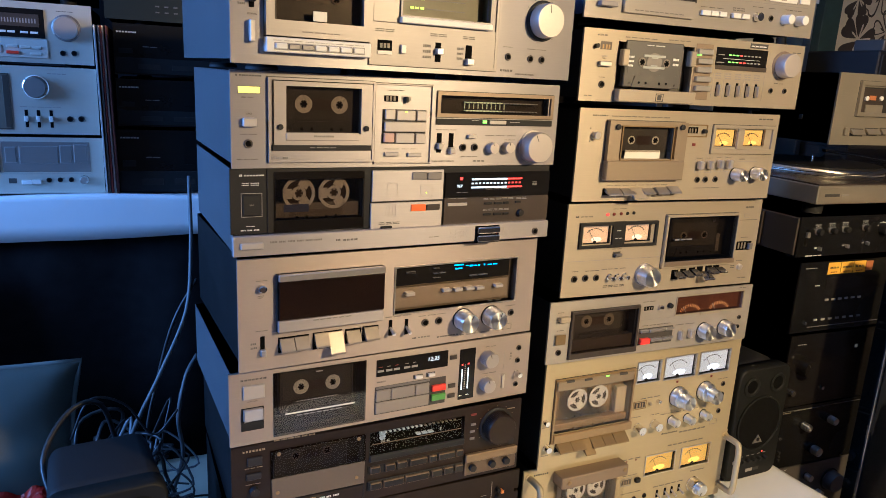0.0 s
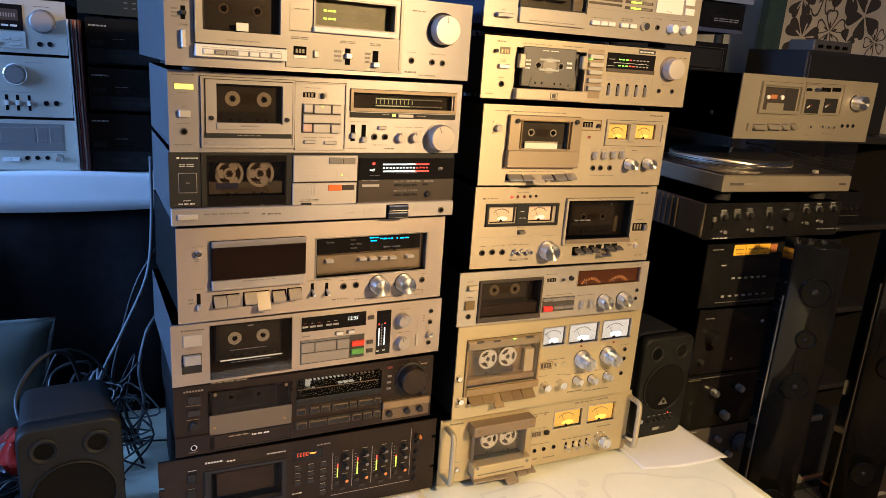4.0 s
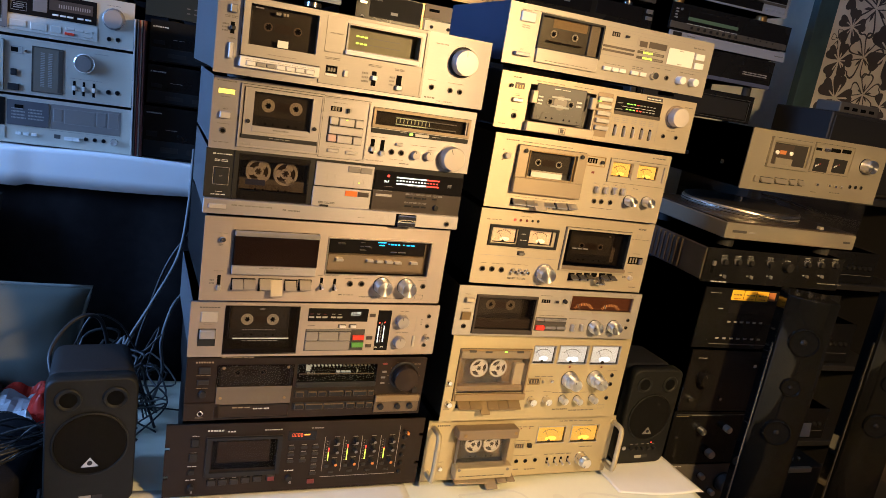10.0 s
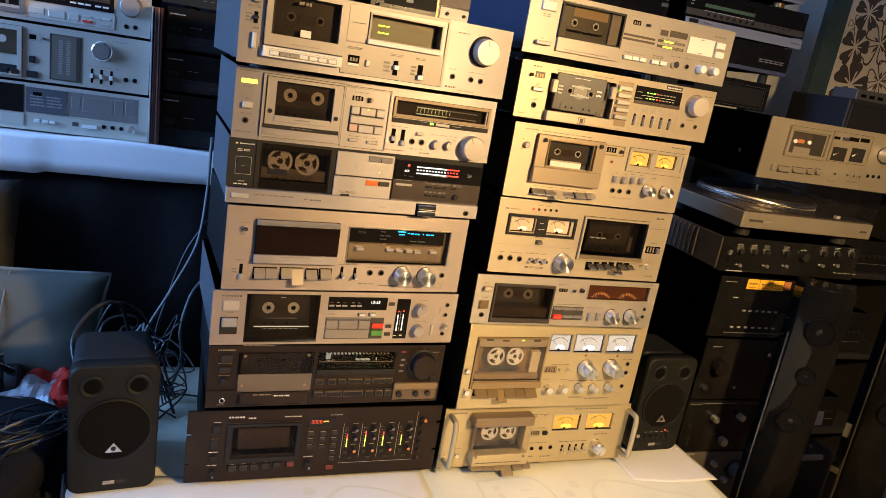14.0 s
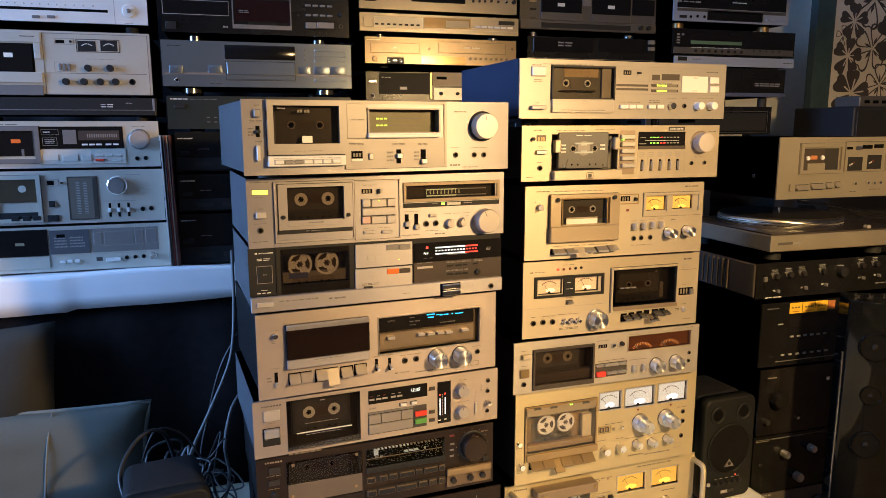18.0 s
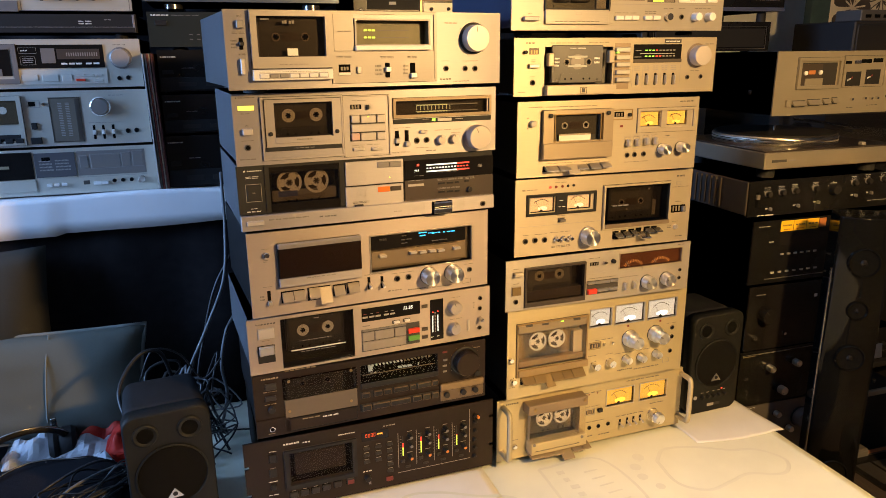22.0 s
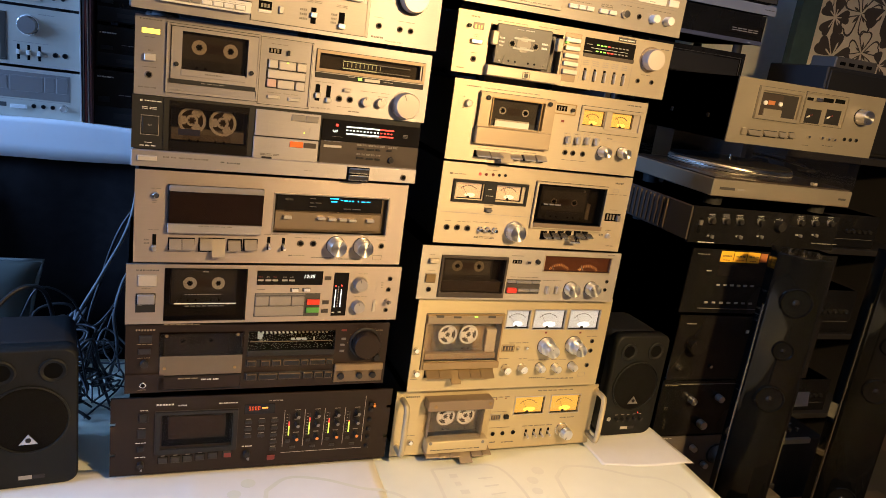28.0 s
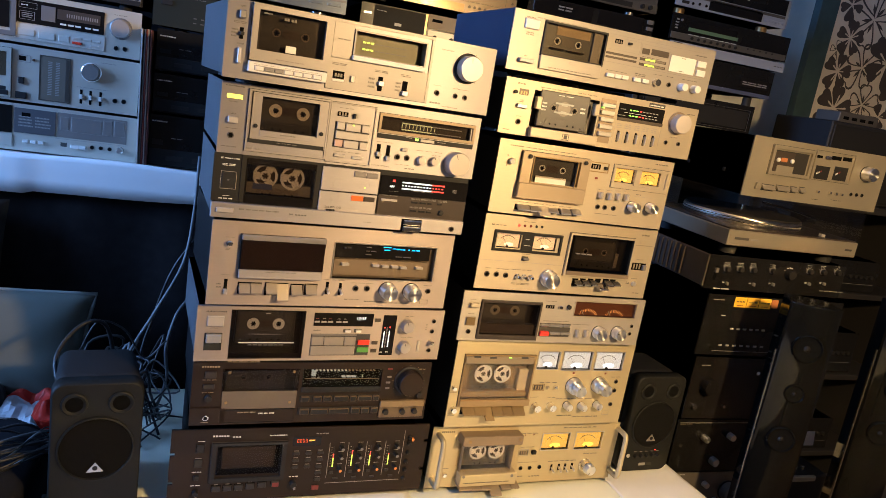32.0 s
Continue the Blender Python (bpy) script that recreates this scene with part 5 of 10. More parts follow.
    d.legend(334.9, 14.6, 340.5, 18, PRINT_WHITE, 1, 1, 1.5)
    d.knob(368.5, 69, 11.5, 16, KNOB_SATIN, pointer=15, grip=40)
    d.knob(368.7, 27.8, 10.5, 14, KNOB_SATIN, pointer=10, grip=40)
    d.legend(365, 84.7, 383, 86.9, None, 1, 2)
    d.legend(361.8, 42.7, 385.7, 45, None, 1, 2)
    d.line(398.1, 45.8, 399.3, 75.9, PRINT_GREY, 0.5)
    d.slot(396.3, 16.5, 400.9, 38, SILVER_KEY, 2, "balance_slider")
    for p in ((423.2, 77), (422.5, 57), (422, 18.6)):
        d.jack(*p, 4.2)
    d.knob(421.7, 36.8, 4.2, 12, CHROME)
    d.legend(408.4, 58.7, 411.9, 72.1, None, 3, 1)
    d.line(0.5, 3, d.w - 0.5, 3, PRINT_GREY, 0.5)
    d.feet(18, 5)


deck_clock_display()

def deck_bronze():
    d = placed("L6", "cassette_deck", "dark bronze cassette deck with a large black knob, in a stack")
    d.cover(BLACK_METAL, 3, 1, 4)
    d.hole(50.9, 30.8, 177.2, 101.3)
    d.hole(185.8, 60.4, 332.4, 104.1)
    d.panel(BRONZE_PANEL)
    d.legend(14.5, 105.3, 43.3, 111.5, GOLD_PRINT, 1, 7)
    for q in ((19.9, 88.3, 38.6, 99.8), (18.4, 68.3, 37.1, 76.8)):
        d.rim("key_surround", *q, 0.9, 0.8, BLACK)
        d.box("side_key", *q, 3.5, BLACK_KEY, 0, 0.8)
    d.legend(16.5, 83.2, 39.8, 85.3, GOLD_PRINT, 1, 3)
    d.legend(17.6, 59.8, 37.3, 61.9, GOLD_PRINT, 1, 2)
    d.knob(28.2, 52, 6, 8, BLACK, pointer=20)
    d.box("lower_plate", 0, 1, 58, 33, 3, BRONZE_PANEL, 0, 0.6)
    d.turned("headphone_jack", 26.6, 15.3, [(5, 0), (5, 4.4), (4, 5), (3.2, 4.6)], CHROME, 20)
    d.turned("socket", 26.6, 15.3, [(3.2, 3), (3.2, 4.7)], HOLE, 14)
    d.legend(19.4, 5.5, 32.7, 7.7, GOLD_PRINT, 1, 1, 3.2)
    d.well("cassette_well", 50.9, 30.8, 177.2, 101.3, 20, BROWN_PLASTIC, -1)
    d.cassette(106, 83.0, 8, "grey_dim", "dark grey cassette behind a smoked door")
    d.box("door_plate", 50.5, 30, 178, 63.5, 3.0, DOOR_TAUPE, 0, 0.6)
    d.box("door_window", 49.1, 63.5, 179.3, 104.5, 2.4, MATT_SMOKED, -1, 0)
    for p in ((59.8, 98.7), (168.7, 100), (57.9, 42.8), (166.7, 41.5)):
        d.turned("door_screw", *p, [(2.6, 2), (2.6, 3.4), (1.4, 3.6)], BRONZE, 12)
    d.legend(54.7, 115.4, 109.3, 119.6, GOLD_PRINT, 1, 6)
    d.rim("door_foot_edge", 48.8, 3.9, 177.5, 28.4, 0.8, 3.4, BLACK)
    d.box("door_foot", 49.7, 5.1, 176.5, 27.2, 3, BRONZE_PANEL, 0, 0.5)
    d.legend(79, 21.8, 110.5, 26.2, GOLD_PRINT, 1, 3, 3.2)
    d.legend(114.7, 18.5, 142.9, 24.1, PRINT_WHITE, 1, 3, 3.2)
    # display
    d.well("display_well", 185.8, 60.4, 332.4, 104.1, 10, BLACK, -1)
    d.box("display_face", 186.8, 61.6, 331.2, 103, -6.5, HOLE, 9, 0)
    d.words("06.41", 204.1, 81.8, 5, LED_DIMWHITE, "LEFT", -6.3, None, 0.1)
    d.legend(257.1, 86.4, 284, 89.8, LED_DIMWHITE, 1, 3, -6.2)
    d.box("segment", 296, 84.3, 298.1, 89.9, -6, LED_DIMWHITE, 6.6, 0)
    d.leds(201.6, 99.5, 322.4, 101.7, 18, 10, LED_DIMWHITE, 0.6, LED_DIM, -6.2)
    d.legend(201.4, 89.4, 209.6, 100.4, LED_DIMWHITE, 3, 1, -6.2)
    d.box("display_glass", 185.8, 60.4, 332.4, 104.1, 0.2, CLEAR_DIRTY, 1, 0)
    d.line(189, 84.1, 327.9, 86.4, BRONZE_DULL, 1.2, 0.6)
    d.box("display_sill", 185.2, 60.4, 332.3, 69.5, 5, BLACK, 0, 1.2)
    for row, (v0, v1, o) in enumerate(((41.5, 52.0, 5), (17.5, 28.5, 7))):
        d.box("key_rail", 183.3, v0 - 1.5, 333.5, v1 + 1.5, o - 4, BLACK, 0, 0.8)
        for a, b in (((0.02, 0.12), (0.17, 0.27), (0.29, 0.39), (0.42, 0.60), (0.62, 0.70), (0.72, 0.90), (0.91, 0.99)) if row == 0 else ((0.02, 0.13), (0.15, 0.36), (0.37, 0.62), (0.65, 0.76), (0.78, 0.88), (0.90, 0.99))):
            w = 333.5 - 183.3
            k = d.box("transport_key", 183.3 + a * w, v0, 183.3 + b * w, v1, o, BRONZE_DULL, 0, 1)
            d.box("key_inlay", 183.3 + a * w + 1.3, v0 + 1.4, 183.3 + b * w - 1.3, v1 - 1.4, o + 0.3, GLOSS_BLACK, 0, 0, "", k)
    d.box("lamp", 342.4, 102.4, 351.4, 105.8, 1.2, DARK_RED, 0, 0.2)
    for q in ((343.5, 86.3, 351.4, 89.8), (342.4, 75.1, 350.3, 78.5), (342.5, 63.5, 350.4, 67)):
        d.box("small_key", *q, 1.5, ALU_DARK, 0, 0.2)
    d.knob(386.7, 80, 24, 20, BRONZE_PANEL, skirt=BLACK, grip=56)
    d.knob(410.3, 52.8, 6, 8, BLACK)
    for k in range(9):
        a = radians(-120 + 30 * k)
        d.box("dial_dot", 386.7 + 31 * math.sin(a) - 0.5, 80 + 31 * math.cos(a) - 0.5, 386.7 + 31 * math.sin(a) + 0.5, 80 + 31 * math.cos(a) + 0.5, 0.2, GOLD_PRINT, 0, 0)
    d.legend(404.8, 101.5, 418.7, 105, GOLD_PRINT, 1, 2)
    d.box("lower_plate", 335.7, 6.1, 423.9, 39.3, 3, BRONZE_DARK, 0, 0.8)
    d.box("bronze_ledge", 335.7, 28.7, 423.7, 41.7, 7, LEDGE_BRONZE, 0, 1.2)
    for p in ((348.2, 18.9), (381.6, 18.8), (406.1, 19.2)):
        d.knob(*p, 5.6, 9, BLACK)
    d.feet(17, 6, 50, ALU_DARK)


deck_bronze()

def recorder_rack():
    d = placed("L7", "multitrack_recorder", "dark rack-mount cassette recorder with lit meters on the table", category="tape recorder", group="")
    part("cover", well_bm(0.028, 0.004, (d.w - 28) * MM, (d.h - 4) * MM, d.d, 0.004), BLACK_METAL, d.ob)
    for v in (99.1, 40.8):
        d.hole(0, v - 3, 8, v + 3)
    for v in (111.3, 47.1):
        d.hole(d.w - 8, v - 3, d.w, v + 3)
    d.hole(81.4, 54.5, 196.9, 116.1)
    d.holes[0:4] = [(max(a, -0.1), b, c, e) for a, b, c, e in d.holes[0:4]]
    bm = grid_panel_bm(d.w * MM, d.h * MM, [tuple(c * MM for c in q) for q in d.holes], 0.004)
    part("front_panel", bm, RACK_BROWN, d.ob)
    d.rim("button_frame", 42.3, 101, 59.4, 120.9, 0.8, 1, BLACK)
    d.box("power_button", 44.3, 103.4, 57.4, 118.6, 4, BLACK, 0, 1)
    d.legend(45.3, 123.2, 58.3, 125.5, PRINT_WHITE, 1, 1)
    d.box("eject_key", 42.2, 72.6, 56.4, 89.2, 3, BLACK, 0, 0.8)
    d.legend(43.9, 89.2, 56, 91.5, PRINT_GREY, 1, 1)
    d.box("switch_lever", 43.3, 48.6, 52.5, 57, 7, BLACK, 0, 0.8)
    d.legend(39.9, 60.6, 57.2, 64.1, PRINT_WHITE, 1, 2)
    d.legend(39, 32.7, 56.4, 36.3, PRINT_WHITE, 1, 2)
    d.knob(48.4, 21.5, 5.2, 10, BLACK, pointer=160)
    d.box("knob_mark", 48.4, 12.5, 51.5, 16.2, 10.5, ALU_DARK, 0, 0.4)
    d.legend(71.5, 130.5, 100, 137.5, PRINT_WHITE, 1, 6)
    d.legend(106.4, 128.5, 120.9, 134.4, PRINT_WHITE, 1, 3)
    d.legend(173.2, 130.4, 205.6, 135.1, PRINT_WHITE, 1, 8)
    d.rim("door_frame", 70.8, 39.9, 206.6, 120.9, 8, 5, BLACK, 0, bottom=9, top=5)
    d.well("cassette_well", 81.4, 54.5, 196.9, 116.1, 18, DARK_WELL, -1)
    d.box("door_back", 91.5, 61.7, 187, 105.2, -8, GREY_WELL, 16, 0.5)
    d.box("door_window", 81.4, 54.5, 196.9, 116.1, 1.2, MATT_SMOKED, 0, 0)
    for u, v in ((84.4, 26.7), (104.6, 27), (125, 27.3), (145.7, 28.8), (167.6, 30.2), (192, 32.3)):
        d.rim("key_surround", u - 8.4, v - 6.6, u + 8.4, v + 6.6, 0.9, 0.8, HOLE)
        k = d.box("transport_key", u - 7.4, v - 5.6, u + 7.4, v + 5.6, 4, BLACK_KEY, 0, 0.8)
        d.box("key_mark", u - 3.5, v + 7.2, u + 3.5, v + 8.2, 0.3, PRINT_GREY, 0, 0)
    d.box("record_mark", 186.4, 25.9, 198.6, 34.6, 4.2, DARK_RED, 0, 0.2)
    d.box("play_lamp", 135.4, 38.2, 139.7, 43.1, 1.0, LED_LIME, 0, 0.3, "green play lamp")
    d.box("counter_window", 217.4, 108.7, 270.8, 128.2, 0.6, GLOSS_BLACK, 0, 0.2)
    for k in range(4):
        u = 224.9 + k * 5.4
        d.rim("digit", u, 116.5, u + 3.4, 123.5, 0.6, 1.0, LED_ORANGE)
    d.box("digit", 247.5, 119.0, 258.6, 121.6, 1.0, LED_AMBER, 0, 0)
    for i, u in enumerate([225.9, 249.4, 272.1]):
        for j in range(5):
            v = 93.8 - 14.5 * j
            if (i, j) in ((0, 3), (0, 4), (1, 4), (1, 3)):
                continue
            d.box("function_key", u - 6, v - 3, u + 6, v + 3, 3, BLACK_KEY, 0, 0.7)
            d.box("key_mark", u - 4.6, v + 4, u + 4.6, v + 5.2, 0.3, PRINT_GREY, 0, 0)
    d.box("record_function_key", 263, 13.7, 276.8, 22.6, 3, DARK_RED, 0, 0.6)
    d.knob(225.6, 31.1, 6, 11, BLACK)
    d.box("knob_mark", 226.4, 21, 230.2, 26.9, 11.4, ALU_DARK, 0, 0.5)
    d.legend(217.1, 41.2, 235, 46.2, PRINT_WHITE, 1, 3)
    # four channel strips
    for n, (u, k) in enumerate(((298.9, 9), (336.2, 11), (373, 10), (411.6, 8))):
        v = 61.3
        d.line(u - 9.5, v - 24, u - 9.5, v + 52, PRINT_GREY, 0.9, 0.3)
        d.leds(u - 1, v, u + 1, v + 44, 14, k, LED_LIME, 0.10, BLACK_KEY, 0.8, 3 if n < 3 else 1, LED_RED, True)
        for q in range(8):
            d.box("scale_mark", u - 5.4, v + 6 * q, u - 3, v + 6 * q + 0.8, 0.3, PRINT_GREY, 0, 0)
        for r, dv in enumerate((37, 18, -9)):
            kn = d.turned("level_knob", u + 14, v + dv + 7, [(5.6, 0), (5.6, 2), (4.2, 2.5), (3.9, 13), (3.2, 14)], BLACK, 20)
            d.turned("knob_cap", u + 14, v + dv + 7, [(3.0, 13.6), (2.9, 14.6)], CAP_ORANGE if r == 2 else ALU_DARK, 16, "", kn)
            d.box("scale_mark", u + 9, v + dv + 14, u + 19, v + dv + 15, 0.3, PRINT_GREY, 0, 0)
        d.box("channel_key", u - 5, v - 14, u + 3, v - 8, 3, BLACK_KEY, 0, 0.6)
        d.box("record_ready_key", u + 4, v - 27, u + 14, v - 22.5, 2.5, BLACK_KEY, 0, 0.6)
    d.line(439.6, 38.4, 439.6, 135.4, PRINT_GREY, 0.9, 0.3)
    d.line(287.7, 24.5, 440.8, 27.1, PRINT_GREY, 0.9, 0.3)
    for p in ((450.4, 120.7), (450.6, 107.9), (450.9, 87.2), (449.9, 67.9), (450.2, 49.5), (449.3, 29.9)):
        d.turned("trim_knob", *p, [(4.2, 0), (3.6, 6), (2.8, 7)], BLACK, 16)
    d.box("knob_cap", 454.1, 114.4, 459.1, 119.5, 7.4, CAP_ORANGE, 0, 0.3)
    d.legend(260.1, 131.4, 284.8, 136.3, PRINT_GREY, 1, 4)
    d.feet(14, 8, 60)


recorder_rack()

def deck_champagne_slim():
    d = placed("R1", "cassette_deck", "slim pale silver cassette deck in a blue vinyl cover")
    d.cover(NAVY, -1, 0, 4)
    d.hole(63.2, 34.5, 183.4, 89.2)
    d.panel(ALU_PALE)
    d.legend(23.8, 88.9, 40.9, 92.6, PRINT, 1, 6)
    d.legend(44.1, 91.4, 145.4, 94.2, None, 1, 9)
    d.box("power_button", 21.9, 72.2, 48.7, 88, 4, WHITE_PLASTIC, 0, 1)
    d.rim("button_frame", 20.9, 71.2, 49.7, 88.9, 0.8, 0.6, PRINT_GREY)
    d.legend(27.6, 60.9, 42.6, 67.5, None, 2, 2)
    d.box("eject_button", 20, 15.6, 48, 22.2, 9, ALU, 0, 1)
    d.words("EJECT", 33.8, 26, 1.8, PRINT, "CENTER")
    d.rim("door_frame", 60, 32.6, 186.8, 91.1, 3, 4, BLACK, 0)
    d.well("cassette_well", 63.2, 34.5, 183.4, 89.2, 20, DARK_WELL, -2)
    d.cassette(114.1, 58.5, 7, "black_gold_bare", "black cassette with gold lettering in a deck")
    d.box("cassette_band", 89, 72.1, 157.3, 88.3, -6.6, GOLD_DULL, 7.2, 0)
    d.legend(80.1, 45.1, 149.5, 50.8, GOLD_PRINT, 1, 2, -6.0)
    d.box("well_post", 162.6, 36.1, 182.2, 88.5, -3, GREY_WELL, 18, 0.6)
    d.box("door_window", 63.2, 34.5, 183.4, 89.2, 2.5, SMOKED_LIGHT, -1.5, 0)
    d.box("door_plate", 61, 10.2, 184.1, 33.6, 5, ALU_PALE, 0, 0.6)
    d.outline(118.6, 25.8, 129.9, 29.7, PRINT_GREY, 0.4, 5.2)
    d.legend(78.8, 13.2, 165.9, 16.1, None, 1, 10, 5.2)
    d.outline(188.5, 66.3, 260.5, 87.8, PRINT_GREY, 0.4)
    d.slot(204.6, 77.8, 221, 85.6, HOLE, 0.4, "counter_window")
    for u in (208.1, 212.7, 217.4):
        d.box("counter_digit", u - 1.2, 78.8, u + 1.2, 83.7, 0.7, LED_DIM, 0, 0)
    d.box("reset_button", 232.8, 79.3, 239.9, 83.2, 5, BLACK, 0, 0.5)
    d.slot(190.5, 57.4, 257.9, 61.3, BROWN_PLASTIC)
    d.slot(190.9, 50.5, 258.3, 54.4, BROWN_PLASTIC)
    d.slot(265.5, 69.2, 282.4, 79.1, BROWN_PLASTIC)
    d.slot(286.1, 69.8, 325.4, 80.8, BROWN_PLASTIC)
    d.outline(263, 67.6, 327.7, 86.5, PRINT_GREY, 0.4)
    for v in (60, 50.5):
        d.box("meter_strip", 264.2, v - 2.4, 323, v + 2.4, 0.4, BROWN_PLASTIC, 0, 0)
        d.leds(276.3, v - 1.6, 320.5, v + 1.6, 12, 6, LED_LIME, 0.2, LED_DIM, 0.9)
    d.legend(268.5, 63.5, 310, 65.5, None, 1, 4)
    d.rim("panel_edge", 330, 47.4, 390.7, 78.9, 0.5, 0.8, PRINT_GREY)
    d.box("blank_panel", 331.3, 48.4, 389.4, 77.9, 0.7, WHITE_PLASTIC, 0, 0.3)
    d.legend(355.5, 73.9, 365.6, 75.9, None, 1, 1, 0.9)
    d.legend(354.7, 50.4, 366.1, 52.5, None, 1, 1, 0.9)
    d.box("function_key", 392.7, 65.4, 413.3, 76.7, 2.5, WHITE_PLASTIC, 0, 0.6)
    d.box("function_key", 394, 49, 414.7, 60.3, 2.5, WHITE_PLASTIC, 0, 0.6)
    d.line(189, 43.5, 414.2, 44.5, PRINT_GREY, 0.8)
    d.line(186.7, 91.5, 410, 92.5, PRINT_GREY, 0.4)
    d.legend(385.1, 83.8, 412, 87.9, None, 1, 3)
    for q in ((198.2, 17.6, 214.7, 24.5), (215.9, 17.7, 230.1, 24.7), (231.3, 17.8, 245.7, 24.8), (257.8, 18, 273.5, 25), (276, 18.1, 290.7, 25.2)):
        d.box("mode_key", *q, 6, WHITE_PLASTIC, 0, 0.8)
    d.legend(199, 28.6, 244, 30.6, None, 1, 3)
    d.legend(260.8, 28.1, 285.2, 34.1, None, 2, 3)
    d.knob(309.1, 23.3, 6.5, 9, CHROME, pointer=0)
    d.jack(339.1, 23.6, 4.6)
    d.knob(366.9, 23.8, 7.2, 15, WHITE_PLASTIC)
    d.knob(396.5, 24, 7.2, 15, WHITE_PLASTIC)
    d.legend(299.5, 36.6, 321.8, 38.6, None, 1, 2)
    d.legend(331.8, 36.9, 346.9, 38.9, None, 1, 1)
    d.legend(367.1, 37.4, 403.1, 39.4, None, 1, 4)
    d.feet(16, 7)


deck_champagne_slim()

def deck_open_holder():
    d = placed("R2", "cassette_deck", "silver cassette deck with an open tape holder, in a stack")
    d.cover(BLACK_METAL, 4, 2, 4)
    d.hole(57.9, 18.6, 190.7, 82.9)
    d.panel(ALU_GOLD)
    d.legend(22.2, 87.3, 38.4, 92.2, PRINT, 1, 3)
    d.legend(67.9, 88, 123.6, 91, None, 1, 5)
    d.legend(142.8, 88.8, 184.2, 91.8, None, 1, 4)
    d.slot(27.9, 70.7, 46.4, 81.4, BROWN_PLASTIC, 0.5, "counter_window")
    for u in (32.2, 37.7, 42):
        d.box("counter_digit", u - 1.3, 71.7, u + 1.3, 77.5, 0.9, BRONZE, 0, 0)
    d.turned("reset_button", 20.4, 74.7, [(3, 0), (3, 6)], BLACK, 14)
    d.box("power_button", 26.3, 48.1, 45.9, 55, 6, CHROME_SOFT, 0, 1)
    d.words("POWER", 35.9, 57.9, 1.6, PRINT, "CENTER")
    d.legend(31.5, 59.9, 41.2, 63.8, PRINT_GREY, 1, 2)
    d.jack(35.6, 23.4, 5)
    d.legend(29.9, 32.3, 41.9, 34.3, None, 1, 1)
    d.legend(8.7, 5.9, 21.7, 8.9, None, 1, 2)
    d.well("cassette_well", 57.9, 18.6, 190.7, 82.9, 16, GREY_WELL, -1)
    d.cassette(120.4, 54, -2, "grey_dim", "grey cassette with a clear window standing in an open holder")
    d.turned("reel_window", 120.1, 57.5, [(13, 2), (13, 3.0)], GREY_WELL, 28, "grey round window over the tape")
    for q in ((101, 48.5, 139, 51.8), (101, 64.5, 139, 67.8), (114, 51.8, 126, 53.6), (114, 62.6, 126, 64.5)):
        d.box("window_edge", *q, 3.4, TAPE_PALE, -1.5, 0.4)
    d.legend(104.8, 79, 136.4, 82, PRINT_WHITE, 1, 2, 2.9)
    d.legend(75.4, 48.5, 85.4, 66.4, PRINT_WHITE, 3, 1, 2.9)
    d.legend(153.2, 52.5, 164.7, 66.7, PRINT_WHITE, 2, 1, 2.9)
    for q in ((59.6, 50.5, 70.8, 73.0), (178.0, 55.0, 189.2, 76.5)):
        d.box("holder_arm", *q, 11, ALU_GOLD, 0, 1.5)
    d.box("holder_plate", 57.9, 1.3, 195, 18.6, 12, ALU_GOLD, 0, 1.2)
    d.outline(122, 3.3, 135.7, 14.5, PRINT, 1.0, 12.3)
    d.box("holder_mark", 125.4, 5.3, 132.3, 12.5, 12.3, PRINT, 0, 0)
    d.box("key_plate", 194.3, 8.6, 226.2, 88.6, 0.8, BRONZE_GREY, 0, 0.4)
    for q in ((195.3, 73.4, 223.5, 81.5), (195.9, 60.1, 224.2, 68.3), (196.5, 47.8, 224.8, 56), (197.1, 34.5, 225.5, 42.7), (197.8, 21, 226.2, 29.3)):
        d.box("transport_key", *q, 6, CHROME_SOFT, 0, 1)
    d.box("lamp", 196.7, 71.4, 200.2, 73.4, 6.5, LED_GREEN, 0, 0)
    d.box("display_glass", 233.1, 60.4, 334, 86.3, 1, GLOSS_BLACK, 0, 0.3)
    d.box("display_sill", 234, 54.2, 335.2, 60.4, 1.4, BROWN_PLASTIC, 0, 0.3)
    for v, k in ((75.9, 4), (65.6, 5)):
        d.leds(257.2, v - 0.9, 323.1, v + 0.9, 9, k, LED_GREEN, 0.4, PRINT_GREY, 1.4, 1 if k == 4 else 2, LED_RED)
    d.line(246.4, 69.7, 319.4, 70.8, PRINT_WHITE, 0.5, 1.2)
    d.legend(236.6, 74.1, 250.9, 77.2, PRINT_GREY, 1, 1, 1.2)
    d.legend(234.8, 62.9, 251.6, 65.9, PRINT_GREY, 1, 1, 1.2)
    d.box("badge", 297.1, 88.2, 332.7, 95.4, 0.5, PRINT, 0, 0.1)
    d.legend(299.5, 89.2, 330.3, 93.4, PRINT_WHITE, 1, 4, 0.7)
    for k, u in enumerate([242.9, 262.3, 281.7, 301.3, 319.8]):
        d.box("switch_slot", u - 2.4, 14.4, u + 2.4, 35.4, 0.4, HOLE, 0, 0.1)
        d.box("switch_lever", u - 1.6, 15.6, u + 1.6, 32.0, 7, CHROME_SOFT, 0, 0.8)
        d.legend(u - 6, 39.6, u + 6, 50, PRINT_GREY, 3, 2)
    for u in (233, 254.6, 293.6, 334.5):
        d.line(u, 11.3, u, 50, PRINT_GREY, 0.4)
    d.knob(368.4, 65.9, 18.5, 20, KNOB_SATIN, skirt=BRONZE_GREY)
    d.legend(385.8, 84.7, 403.6, 87.9, None, 1, 2)
    d.jack(351.1, 26.9, 4.2)
